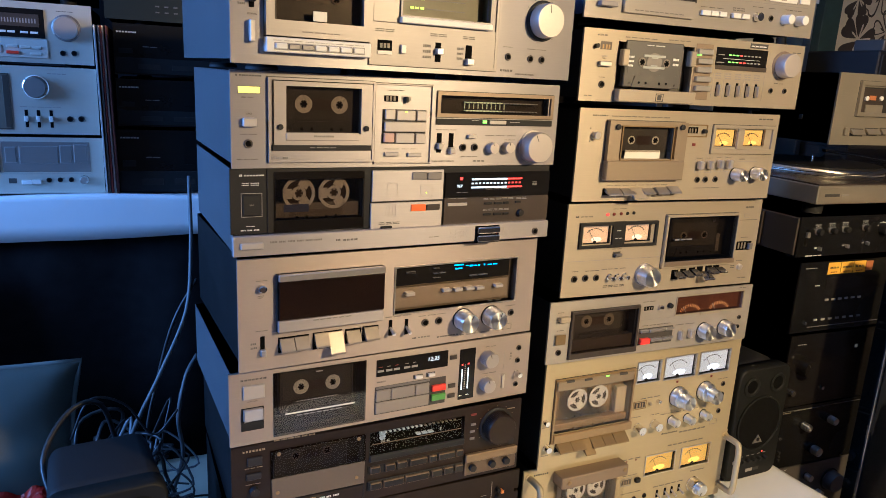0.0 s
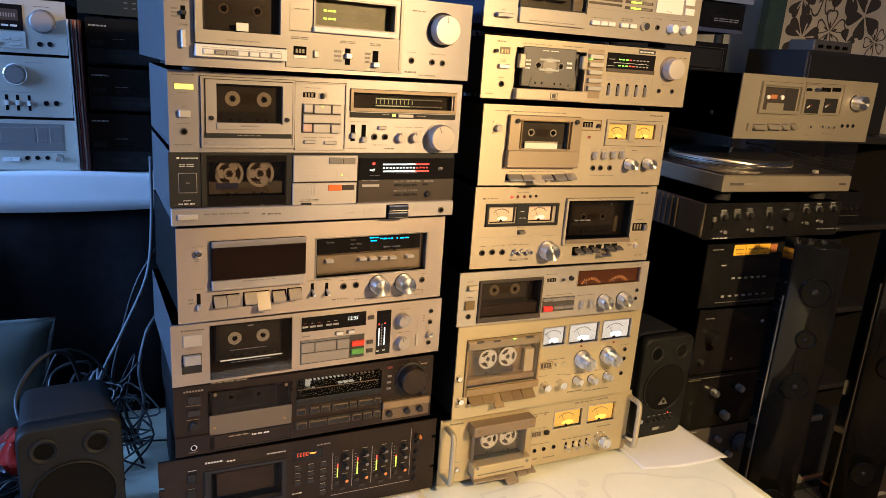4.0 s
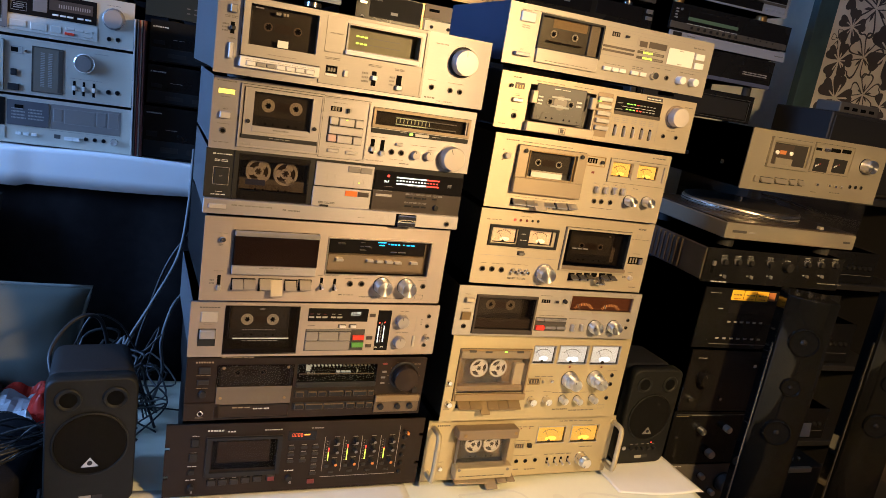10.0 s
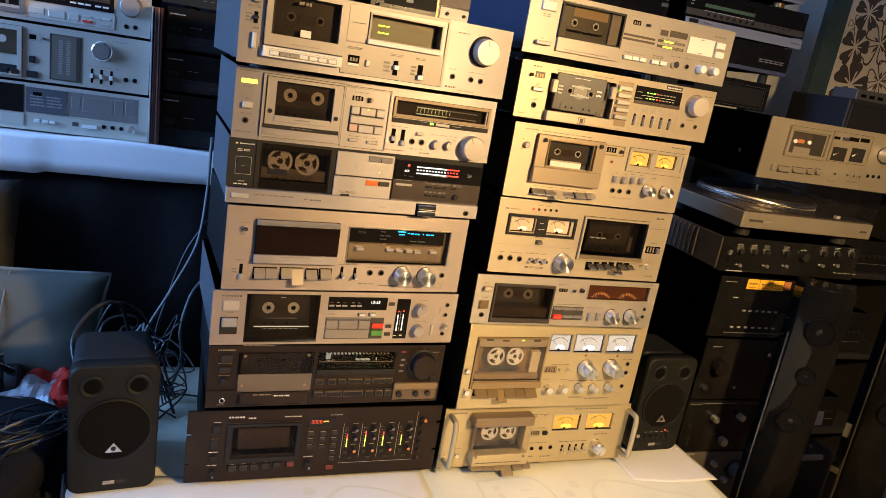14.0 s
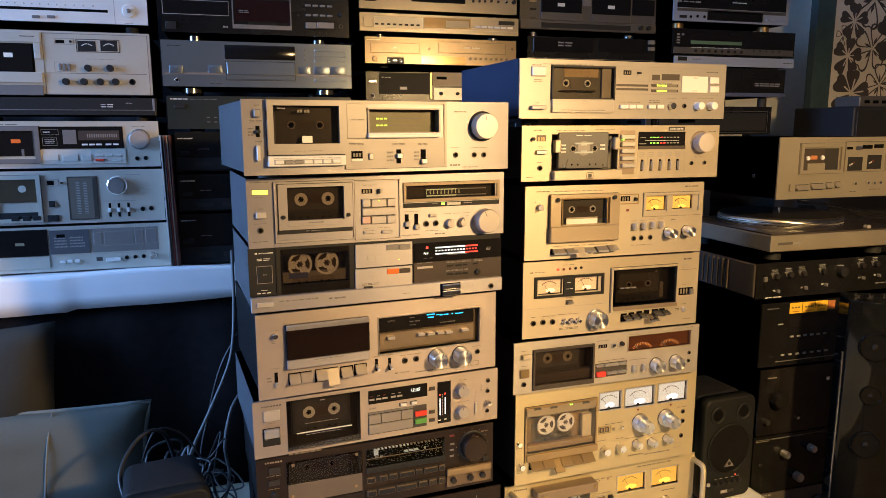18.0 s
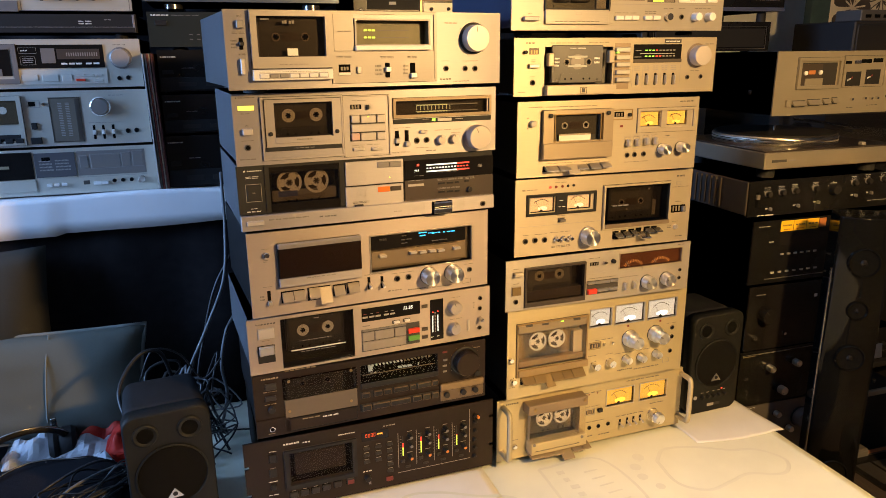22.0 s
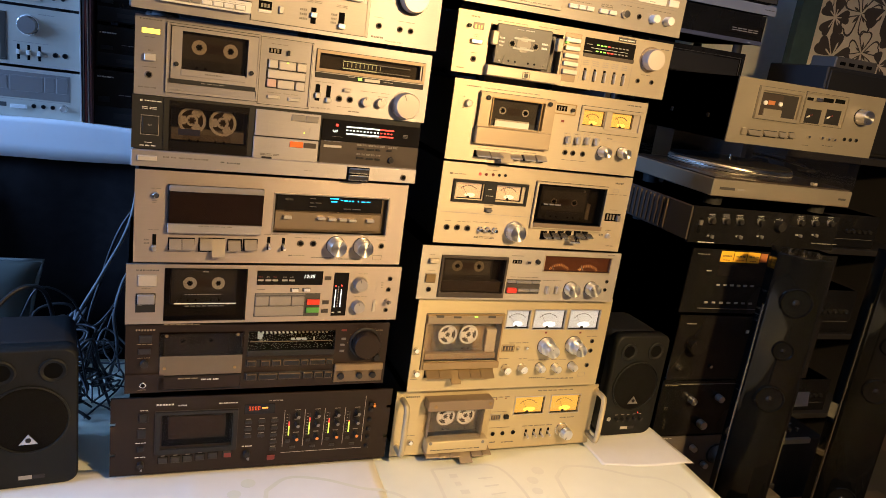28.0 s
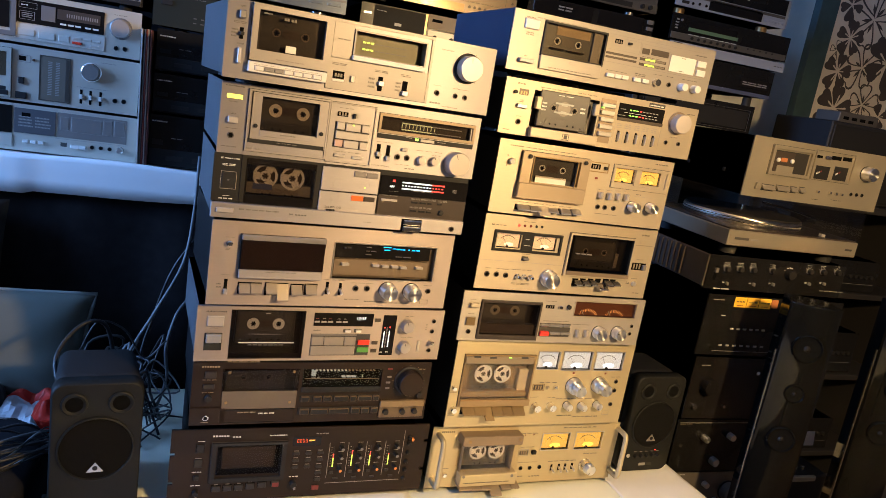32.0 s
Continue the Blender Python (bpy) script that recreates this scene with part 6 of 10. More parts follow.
    d.jack(380.2, 27.5, 4.2)
    d.legend(356.5, 37.3, 376.8, 39.4, None, 1, 2)
    d.feet(16, 6)


deck_open_holder()

def deck_gold_flap():
    d = placed("R3", "cassette_deck", "champagne cassette deck with amber meters and tilting door")
    d.cover(BLACK_METAL, 4, 3, 4)
    d.hole(70.7, 63.2, 159.7, 111.4)
    d.meter(247.8, 84, 291, 111, METER_AMBER, -38, None)
    d.meter(305.8, 85.2, 350, 111.4, METER_AMBER, -30, None)
    d.panel(ALU_GOLD)
    d.legend(21.7, 124, 48.3, 128.1, PRINT, 1, 7)
    d.legend(53.9, 124.1, 158.1, 127.2, None, 1, 9)
    d.turned("power_knob", 27.9, 97.7, [(6, 0), (5.6, 8), (4.6, 9)], LEVER, 20)
    d.box("dial_dot", 18.8, 106.2, 21, 108.2, 0.2, PRINT, 0, 0)
    d.box("dial_dot", 19.2, 87.7, 21.4, 89.8, 0.2, PRINT, 0, 0)
    d.rim("door_frame", 47, 56.8, 187, 119.7, 20, 9, FLAP_GOLD, 0, bottom=8, top=7)
    d.rim("door_edge", 68.4, 61.1, 162.1, 113.5, 2, 10, BRONZE, 0)
    d.well("cassette_well", 70.7, 63.2, 159.7, 111.4, 16, GREY_WELL, -9)
    d.cassette(114.2, 88.5, 1, "black", "dark cassette with a cream label behind a door")
    d.box("cassette_label", 80.3, 63.3, 144, 77, 4, PAPER, -2, 0.2, "cream paper label")
    d.box("door_window", 70.5, 74.8, 159.5, 111.4, 7, SMOKED_LIGHT, -6, 0)
    d.turned("door_screw", 59.9, 111, [(4, 10), (4, 12.5), (2.4, 13)], BLACK, 14)
    d.turned("door_screw", 175.1, 112.7, [(4, 10), (4, 12.5), (2.4, 13)], BLACK, 14)
    d.box("door_flap", 45.8, 32.5, 186.5, 62.2, 12, FLAP_GOLD, 0, 1.5)
    for q, o in (((54.6, 10.5, 78.6, 19), 14), ((80.9, 10.2, 102.9, 18.7), 14), ((117.9, 11.5, 139.1, 19), 14), ((143.8, 11.2, 165.1, 19.8), 14), ((167.4, 12.2, 186.6, 20.9), 14)):
        d.piano_key("transport_key", *q, o, CHROME_SOFT)
    d.piano_key("play_key", 97.1, 5, 120.4, 18.9, 19, ALU_GOLD, "long key pressed down")
    d.slot(51.1, 8.9, 184.5, 19.6, HOLE, 0.4, "key_slot")
    d.legend(57.7, 23, 170.8, 25.1, None, 1, 8)
    d.rim("counter_frame", 188.3, 97.8, 231.5, 117, 1.6, 1, BRONZE)
    d.slot(193.1, 103.4, 213.4, 112.9, HOLE, 0.5, "counter_window")
    for u in (197.9, 202.6, 208.6):
        d.box("counter_digit", u - 1.2, 104.4, u + 1.2, 110.8, 0.8, LED_DIM, 0, 0)
    d.turned("reset_button", 224.3, 107, [(3.4, 0), (3.2, 6)], BLACK, 14)
    d.slot(206.1, 84, 212.1, 88.3, DARK_RED, 0.5, "record_lamp")
    d.rim("meter_bezel", 241.8, 72.9, 368.2, 117.5, 5, 3, ALU_GOLD, 0, bottom=8)
    d.box("meter_divider", 292.2, 78.5, 304.7, 114.4, 3, ALU_GOLD, 0, 0.4)
    for p in ((223.4, 55.5), (242.8, 55.8), (262.4, 57.1), (281, 57.4)):
        u, v = p
        d.rim("lever_guide", u - 6.5, v - 13, u + 6.5, v + 12, 0.4, 0.3, PRINT_GREY)
        d.box("tape_lever", u - 4, v - 7, u + 4, v + 6, 10, LEVER, 0, 1.5)
        d.legend(u - 5, v + 9, u + 5, v + 10.5, None, 1, 2)
    for p in ((224.6, 31.6), (240.5, 31.9), (260.2, 32.1)):
        d.jack(*p, 5)
    d.knob(298.3, 40.2, 9.5, 22, KNOB_ALU, pointer=160, grip=32)
    d.knob(338.6, 41.8, 9.5, 22, KNOB_ALU, pointer=160, grip=32)
    d.line(300.7, 60.2, 341.2, 61.3, PRINT_GREY, 0.4)
    d.legend(304.2, 62.8, 316.8, 66.1, None, 1, 1)
    d.legend(332.6, 126, 363, 130.4, PRINT, 1, 4)
    d.legend(220.3, 17.4, 272.2, 19.6, None, 1, 3)
    d.feet(16, 6)


deck_gold_flap()

def deck_meters_left():
    d = placed("R4", "cassette_deck", "champagne cassette deck with two meters and black window")
    d.cover(BLACK_METAL, 4, 3, 4)
    d.meter(31.1, 83.7, 80.2, 114.3, METER_PEACH, -36, None)
    d.meter(107.4, 84.7, 157.1, 115.8, METER_PEACH, -28, None)
    d.hole(187, 49.1, 330.7, 121.2)
    d.panel(ALU_GOLD)
    d.rim("meter_bezel", 22.9, 77.5, 168.4, 117.1, 4.5, 3.5, BLACK, 0)
    d.box("meter_divider", 82.5, 78.6, 106.4, 118.2, 3, BLACK, 0, 0.4)
    d.legend(89.5, 102.9, 97.8, 105.1, PRINT_WHITE, 1, 1, 3.2)
    d.legend(87.5, 90.8, 101.8, 93, PRINT_WHITE, 1, 2, 3.2)
    for k, p in enumerate(((71.1, 129.5), (82.8, 129.8), (95.8, 130.1), (107.7, 130.4), (119.6, 130.8))):
        d.turned("peak_lamp", *p, [(2.6, 0), (2.4, 1.5), (1.4, 2.2)], LED_RED if k < 1 else DARK_RED if k < 3 else BLACK, 14)
    d.legend(80.2, 136.8, 106.3, 139, None, 1, 2)
    d.legend(14.4, 124.3, 21.3, 129.6, PRINT, 1, 1)
    d.legend(23.6, 125.3, 45.5, 128.6, None, 1, 3)
    d.slot(88.3, 60.8, 102.7, 69.7, PRINT, 0.4, "key_slot")
    d.box("mode_key", 90.7, 63, 102.7, 67.4, 7, ALU_DARK, 0, 0.8)
    d.legend(86.8, 73, 104.8, 75.2, None, 1, 2)
    d.line(5.3, 56.8, 180.1, 57.9, PRINT_GREY, 0.7)
    for p in ((22.1, 29.3), (42, 29.8), (62, 29.1)):
        d.jack(*p, 5.6)
    d.legend(17.2, 40.2, 28.9, 42.4, None, 1, 1)
    d.legend(40.5, 39.9, 66.5, 42.1, None, 1, 3)
    for p in ((85.8, 29.3), (100.2, 29.2), (114.7, 29.1)):
        d.turned("selector", *p, [(5, 0), (5, 2), (3.6, 3), (3.4, 12), (2.6, 13)], CHROME, 18)
    d.legend(71.1, 40.9, 116.8, 43.2, None, 1, 4)
    d.legend(76.7, 11.5, 117.7, 16, PRINT, 2, 4)
    d.knob(153.8, 29.2, 16, 24, KNOB_ALU, pointer=15, grip=48, skirt=ALU)
    d.legend(145.3, 56.1, 167.5, 58.3, None, 1, 2)
    # tape door
    d.rim("door_frame", 183.4, 38.7, 333.6, 125.8, 3.5, 6, ALU_GOLD, 0, bottom=8)
    d.well("cassette_well", 187, 49.1, 330.7, 121.2, 20, DARK_WELL, -4)
    d.cassette(248.7, 86.5, 4, "black_dim", "black cassette behind a dark door window")
    d.box("well_post", 291.8, 58.7, 307.5, 88.8, -6, GREY_WELL, 18, 0.6)
    d.box("well_pin", 285.9, 102, 291.1, 114.6, -4, PRINT_WHITE, 8, 0.3)
    d.box("door_window", 187, 49.1, 330.7, 121.2, 5, DARK_GLASS, -4, 0)
    d.legend(203.4, 82.8, 238.7, 87.4, PRINT_GREY, 1, 3, 5.3)
    d.box("door_sill", 187.6, 41, 333.4, 49.1, 7.5, BRONZE_GREY, 0, 0.8)
    for q in ((208.8, 17, 222.7, 33.1), (226.5, 17.8, 239.3, 34), (244.3, 18.6, 257.2, 34.9), (260.9, 19.5, 273.9, 35.8), (279, 20.2, 293.4, 36.6), (295.9, 21.2, 309.1, 36.5)):
        d.slot(*q, HOLE, 0.4, "key_slot")
    for q in ((212.5, 22.4, 226.5, 29.4), (230.2, 23.2, 244.3, 30.2), (248.1, 24.1, 261, 31.1), (281.5, 25.8, 297.2, 32.9), (299.8, 26.7, 314.3, 32.6)):
        d.piano_key("transport_key", *q, 16, CHROME_DARK)
    d.piano_key("play_key", 265.1, 16.5, 286, 27, 19, CHROME, "chrome key pressed down")
    d.legend(209.3, 36.5, 308.7, 38.8, None, 1, 8)
    d.slot(339.4, 60.3, 372.9, 75.5, HOLE, 0.5, "counter_window")
    for u in (344.7, 351.4, 358):
        d.box("counter_digit", u - 1.6, 63, u + 1.6, 73.5, 0.9, LED_DIM, 0, 0)
    d.box("reset_button", 363.5, 61.8, 371.6, 72.4, 6, ALU_DARK, 0, 0.8)
    d.legend(347.7, 81.4, 363.8, 83.7, None, 1, 1)
    d.turned("power_knob", 352.6, 31.2, [(5.5, 0), (5, 4), (3.8, 5)], LEVER, 20)
    d.legend(345.2, 40.7, 358.6, 43.1, None, 1, 1)
    d.legend(333.9, 28.8, 343.3, 34.7, PRINT, 2, 2)
    d.legend(348.1, 130.9, 366.7, 137.9, PRINT, 1, 3)
    d.outline(347.8, 116.3, 358.4, 123.2, PRINT_GREY, 0.5)
    d.legend(335, 111.5, 377.7, 113.8, None, 1, 5)
    d.legend(354, 9.1, 371.6, 12.7, None, 1, 2)
    d.feet(16, 6)


deck_meters_left()

def deck_red_meters():
    d = placed("R5", "cassette_deck", "flat silver cassette deck with glowing red needle meters")
    d.cover(BLACK_METAL, 2, 1, 2)
    d.hole(42.6, 13.5, 166.6, 80.8)
    d.hole(248.8, 60.5, 394.6, 90.6)
    d.panel(ALU_PALE)
    d.box("eject_button", 14.8, 70.5, 33.6, 78.3, 9, ALU_GOLD, 0, 1)
    d.legend(14.5, 83.2, 26.2, 85.4, None, 1, 1)
    d.box("power_button", 12.5, 32.2, 31.4, 48.2, 4, KEY_GOLD, 0, 1)
    d.rim("button_frame", 11.3, 31.1, 32.6, 49.3, 0.8, 0.6, PRINT_GREY)
    d.legend(15.5, 53.8, 28.4, 56.1, None, 1, 1)
    d.jack(21.5, 18.6, 5, BROWN_PLASTIC)
    d.rim("door_frame", 39.2, 5.3, 170.6, 84.2, 4, 4, BROWN_PLASTIC, 0, bottom=9)
    d.well("cassette_well", 42.6, 13.5, 166.6, 80.8, 20, DARK_WELL, -2)
    d.cassette(95.1, 59.8, 7, "black_ring_dim", "brown-black cassette with grey hubs behind a dark door")
    d.box("well_step", 47.1, 14.6, 165.6, 34.6, -4, BROWN_PLASTIC, 18, 0.6)
    d.box("door_window", 42.6, 13.5, 166.6, 80.8, 3, SMOKED_LIGHT, -2, 0)
    d.slot(180.3, 73.3, 199.4, 80.3, HOLE, 0.5, "counter_window")
    for u in (184.1, 190.5, 195.5):
        d.box("counter_digit", u - 1.1, 74.4, u + 1.1, 79.1, 0.8, LED_DIM, 0, 0)
    d.box("reset_button", 209.4, 74.6, 217.1, 80.4, 6, CHROME, 0, 0.7)
    d.turned("reset_knob", 232.3, 78.6, [(4.5, 0), (4.2, 6), (3, 7)], BLACK, 16)
    d.legend(177, 87.2, 203.6, 89.5, None, 1, 2)
    for q in ((175.6, 36, 192.2, 40.8), (193.4, 35.4, 225.7, 40.6), (226.7, 35.6, 243.8, 40.4), (198.4, 19.0, 223.1, 24.4), (224.2, 19.0, 245.2, 24.4)):
        d.box("transport_key", *q, 6, CHROME_SOFT, 0, 1)
    d.box("record_key", 176.7, 16.2, 196, 25.7, 7, RED_HOT, 0, 1, "red record key")
    d.slot(174.8, 13.4, 246.1, 42.2, PRINT, 0.4, "key_slot")
    d.legend(181.1, 45.5, 240.5, 47.9, None, 1, 4)
    # wide red meter window
    d.well("meter_well", 248.8, 60.5, 394.6, 90.6, 9, METER_RED, -0.5)
    d.rim("meter_frame", 246.2, 58.1, 397.4, 92.9, 1.6, 1.4, ALU_GOLD)
    for a in (284.7, 349.4):
        bm = bmesh.new()
        for k in range(13):
            c = bmesh.ops.create_cube(bm, size=1.0)["verts"]
            bmesh.ops.scale(bm, vec=(1.0 * MM, 0.3 * MM, 5.5 * MM), verts=c)
            bmesh.ops.translate(bm, vec=(0, 0, 27 * MM), verts=c)
            bmesh.ops.rotate(bm, cent=(0, 0, 0), matrix=Matrix.Rotation(radians(-48 + 8 * k), 3, "Y"), verts=c)
        tagged(part("scale", moved(bm, a * MM, 0.0066, (44.7) * MM), METER_SCALE, d.ob), kind="stuff")
        bm = box_bm(-0.4 * MM, -0.3 * MM, 6 * MM, 0.4 * MM, 0.1 * MM, 33 * MM)
        bmesh.ops.rotate(bm, cent=(0, 0, 0), matrix=Matrix.Rotation(radians(-34), 3, "Y"), verts=bm.verts)
        part("needle", moved(bm, a * MM, 0.004, (44.7) * MM), PRINT_WHITE, d.ob)
    d.box("meter_glass", 248.8, 60.5, 394.6, 90.6, -0.6, SMOKED_LIGHT, 1.2, 0)
    d.box("display_strip", 302, 55.7, 342.7, 60.5, 1.8, ALU_GOLD, 0, 0.2)
    for q in ((257.8, 15, 265.7, 34.4), (278.8, 16.3, 286.8, 34.6)):
        d.box("slide_lever", q[0] + 0.8, q[1] + 1.0, q[2] - 0.8, q[3] - 3.0, 9, LEVER, 0, 1.0)
    d.legend(250.9, 40.4, 293.4, 42.8, None, 1, 2)
    d.knob(313.4, 26.4, 13, 20, KNOB_ALU, pointer=70, grip=44)
    d.knob(359.4, 27.7, 13, 20, KNOB_ALU, pointer=70, grip=44)
    d.jack(393.6, 42.6, 4)
    d.jack(392.9, 25.5, 4)
    d.line(175.3, 56.3, 243.5, 57.5, PRINT_GREY, 0.4)
    d.line(178.7, 0.6, 391.6, 1.9, PRINT_GREY, 0.4)
    d.legend(384.2, 95.9, 400.8, 98.3, None, 1, 2)
    d.feet(16, 4)


deck_red_meters()

def deck_three_meters():
    d = placed("R6", "cassette_deck", "tall champagne cassette deck with three white-lit meters")
    d.cover(BLACK_METAL, 4, 3, 4)
    d.hole(23.4, 63, 175.5, 140)
    d.meter(185.7, 129.1, 235.5, 166.6, METER_WHITE, -40, CHROME_SOFT)
    d.meter(245.7, 127.2, 315.4, 167.8, METER_WHITE, -34, CHROME_SOFT)
    d.meter(325.7, 126.7, 396.6, 168, METER_WHITE, -34, CHROME_SOFT)
    d.panel(ALU_CHAMP)
    # door: a grooved top bar over a deep gold well
    d.rim("door_frame", 19.7, 46.5, 179.4, 159.4, 3, 4, BRONZE_LIGHT, 0, top=12, bottom=9)
    d.box("door_top_bar", 20.5, 141.2, 173.4, 157, 7, FLAP_GOLD, 0, 1)
    for q in ((36.5, 154.3, 51.4, 157.9), (71.2, 153.2, 86.4, 156.8), (142.3, 153.4, 158, 157.1)):
        d.slot(*q, PRINT, 7.4, "groove")
    d.box("play_lamp", 113.6, 154.6, 120.4, 156.8, 7.8, LED_GREEN, 0, 0.6, "green play lamp")
    d.well("cassette_well", 23.4, 63, 175.5, 140, 20, WELL_GOLD_LIT, -1)
    d.cassette(89.7, 112.8, 4, "reel", "clear cassette with two white open reels in a gold well")
    d.box("well_post", 152.7, 62.9, 174, 123.6, -8, GREY_GOLD, 18, 1)
    d.box("well_step", 27, 64.2, 175, 76.8, -3, BRONZE_LIGHT, 18, 1)
    for u in (66.4, 84.3, 104.8, 125.6):
        d.box("well_pin", u - 1, 63.2, u + 1, 68.2, -1.5, BRONZE, 4, 0)
    d.box("door_window", 23.4, 63, 175.5, 140, 2, CLEAR, -1, 0)
    d.box("door_foot", 22.6, 47.8, 181.6, 61.7, 7, BRONZE_LIGHT, 0, 1)
    d.knob(7.1, 87.3, 4.5, 8, CHROME)
    d.knob(12.3, 40.9, 5.6, 11, CHROME)
    d.legend(1.2, 76.1, 16.1, 78.5, None, 1, 1)
    d.legend(4.1, 24.9, 19.1, 27.4, None, 1, 1)
    d.slot(29.6, 28.8, 173.4, 44.2, HOLE, 0.4, "key_slot")
    for q in ((31, 33.2, 56.5, 45.8), (57.6, 32.6, 82, 45.3), (97.4, 31.2, 121, 44), (122.1, 31.1, 143.4, 42.7), (144.4, 30.8, 171.3, 43.8)):
        d.piano_key("transport_key", *q, 17, KEY_GOLD)
    d.piano_key("play_key", 80.9, 22.8, 100.4, 41.9, 21, KEY_GOLD, "long key pressed down")
    d.rim("counter_frame", 184.9, 79.3, 213.4, 94.6, 1, 0.8, BRONZE)
    d.slot(187.6, 81.8, 210.6, 92.1, BROWN_PLASTIC, 0.5, "counter_window")
    for u in (193, 199.8, 205.1):
        d.box("counter_digit", u - 1.3, 83, u + 1.3, 90.7, 0.8, GOLD_DULL, 0, 0)
    d.turned("reset_button", 221.3, 87.5, [(3.4, 0), (3, 6), (2, 7)], ALU_CHAMP, 16)
    d.turned("reset_button", 238.9, 88.8, [(3.6, 0), (3.2, 7), (2, 8)], CHROME, 16)
    d.legend(200, 96.3, 243.8, 100.1, None, 1, 3)
    d.knob(282.8, 91.4, 17, 14, KNOB_ALU, grip=56, name="outer_knob")
    d.knob(287.2, 88.2, 13, 30, KNOB_ALU, pointer=30, grip=44)
    d.knob(346.1, 92.8, 17, 14, KNOB_ALU, grip=56, name="outer_knob")
    d.knob(350.8, 89.5, 13, 30, KNOB_ALU, pointer=60, grip=44)
    for p, m in (((198.9, 44.9), CHROME), ((235.6, 45.6), CHROME), ((275.8, 45.9), KNOB_ALU), ((312.6, 44.1), KNOB_ALU), ((351.1, 46.2), KNOB_ALU)):
        d.knob(*p, 8, 17, m, pointer=150)
    d.legend(183.8, 63.5, 205.6, 66.1, None, 1, 2)
    d.legend(227.2, 62.2, 246.6, 64.8, None, 1, 2)
    d.legend(249, 58.9, 337.4, 61.6, None, 1, 5)
    d.box("dial_dot", 276, 117.6, 280.2, 121.4, 0.6, DARK_RED, 0, 0)
    d.box("dial_dot", 356.1, 117, 360.5, 120.9, 0.6, DARK_RED, 0, 0)
    for p in ((390.1, 99.7), (391.1, 78.6), (389.1, 45.8)):
        d.jack(*p, 5)
    d.legend(375.6, 109.1, 400.7, 111.7, None, 1, 2)
    d.legend(258.2, 18.1, 295.3, 23.5, PRINT, 1, 8)
    d.legend(299.1, 14.7, 363.5, 20.1, None, 1, 6)
    d.outline(372.2, 20.3, 388.7, 29.8, PRINT_GREY, 0.5)
    d.feet(16, 6)


deck_three_meters()

def deck_handles():
    d = placed("R7", "cassette_deck", "champagne cassette deck with front handles and gold meters, on the table")
    d.cover(BLACK_METAL, 14, 3, 4)
    d.hole(70.3, 40, 187, 111.9)
    d.meter(259.7, 78.9, 328.2, 117.9, METER_GOLD, -30, CHROME_SOFT)
    d.meter(344.7, 77.6, 414.4, 118.7, METER_GOLD, -26, CHROME_SOFT)
    d.panel(ALU_CHAMP)
    # bow handles
    for u in (11.4, 450.4):
        lo, hi = 22, d.h - 14
        pts = spline([(u * MM, 0.0, lo * MM), (u * MM, -0.026, lo * MM), (u * MM, -0.036, (lo + 8) * MM), (u * MM, -0.037, (lo + hi) / 2 * MM), (u * MM, -0.036, (hi - 8) * MM), (u * MM, -0.026, hi * MM), (u * MM, 0.0, hi * MM)], 5)
        h = part("handle", tube_bm(pts, 0.0058, 12), ALU_CHAMP, d.ob, "satin metal bow handle")
        for v in (lo, hi):
            d.turned("handle_foot", u, v, [(8, 0), (8, 1.5), (6, 2)], ALU_CHAMP, 20)
    d.legend(19.8, 125.6, 49.3, 132.1, PRINT, 1, 7)
    d.turned("power_knob", 39.7, 30.9, [(5.4, 0), (5, 7), (4, 8)], CHROME, 18)
    d.legend(32.7, 42.8, 48.5, 45.5, None, 1, 1)
    # box-shaped clear door standing proud
    d.well("cassette_well", 70.3, 40, 187, 111.9, 16, GREY_GOLD, -12)
    d.cassette(127.5, 82.3, -4, "reel", "clear cassette with two white open reels in a clear door")
    d.box("door_side", 62.4, 50.7, 71.6, 122.6, 24, CLEAR, 0, 0.5)
    d.box("door_side", 177.8, 43.6, 194.6, 112.3, 24, CLEAR, 0, 0.5)
    d.box("door_window", 71.6, 43.3, 180, 111, 24, CLEAR, -22.5, 0)
    d.box("door_cap", 58.1, 109.1, 196.7, 130.4, 28, BROWN_CAP, 0, 1.5, "brown plastic door cap")
    for p in ((72.9, 120), (188.8, 122.1)):
        d.turned("door_screw", *p, [(4, 27), (4, 29), (2.4, 29.4)], BRONZE, 14)
    d.box("door_plate", 66.9, 14.8, 198.7, 41.1, 26, ALU_CHAMP, 0, 1.5)
    d.legend(75.1, 21.2, 182.1, 25.4, PRINT, 1, 8, 26.3)
    d.turned("door_screw", 73.6, 38.9, [(3.4, 26), (3.4, 26.8)], ALU_DARK, 14)
    d.turned("door_screw", 186.2, 35.8, [(3.4, 26), (3.4, 26.8)], ALU_DARK, 14)
    for q in ((66.5, 8.9, 94.7, 19.9), (95.9, 7.6, 117.7, 18.7), (118.8, 7, 140.8, 18.2), (165.4, 5.8, 187.9, 17.1), (189, 7, 207.4, 16.9)):
        d.piano_key("transport_key", *q, 32, FLAP_GOLD)
    d.piano_key("play_key", 139.5, -4.7, 166, 16.4, 37, FLAP_GOLD, "long key pressed down")
    d.box("dial_dot", 214, 114.8, 216.8, 117.5, 0.4, DARK_RED, 0, 0)
    d.box("dial_dot", 234.8, 115.2, 237.6, 118, 0.4, DARK_RED, 0, 0)
    d.legend(205.2, 118.3, 247.4, 122.4, None, 1, 3)
    d.rim("counter_frame", 207.1, 66.6, 231.2, 81.8, 0.8, 0.8, PRINT_GREY)
    d.slot(209.9, 69.2, 229.7, 78.9, BROWN_PLASTIC, 0.5, "counter_window")
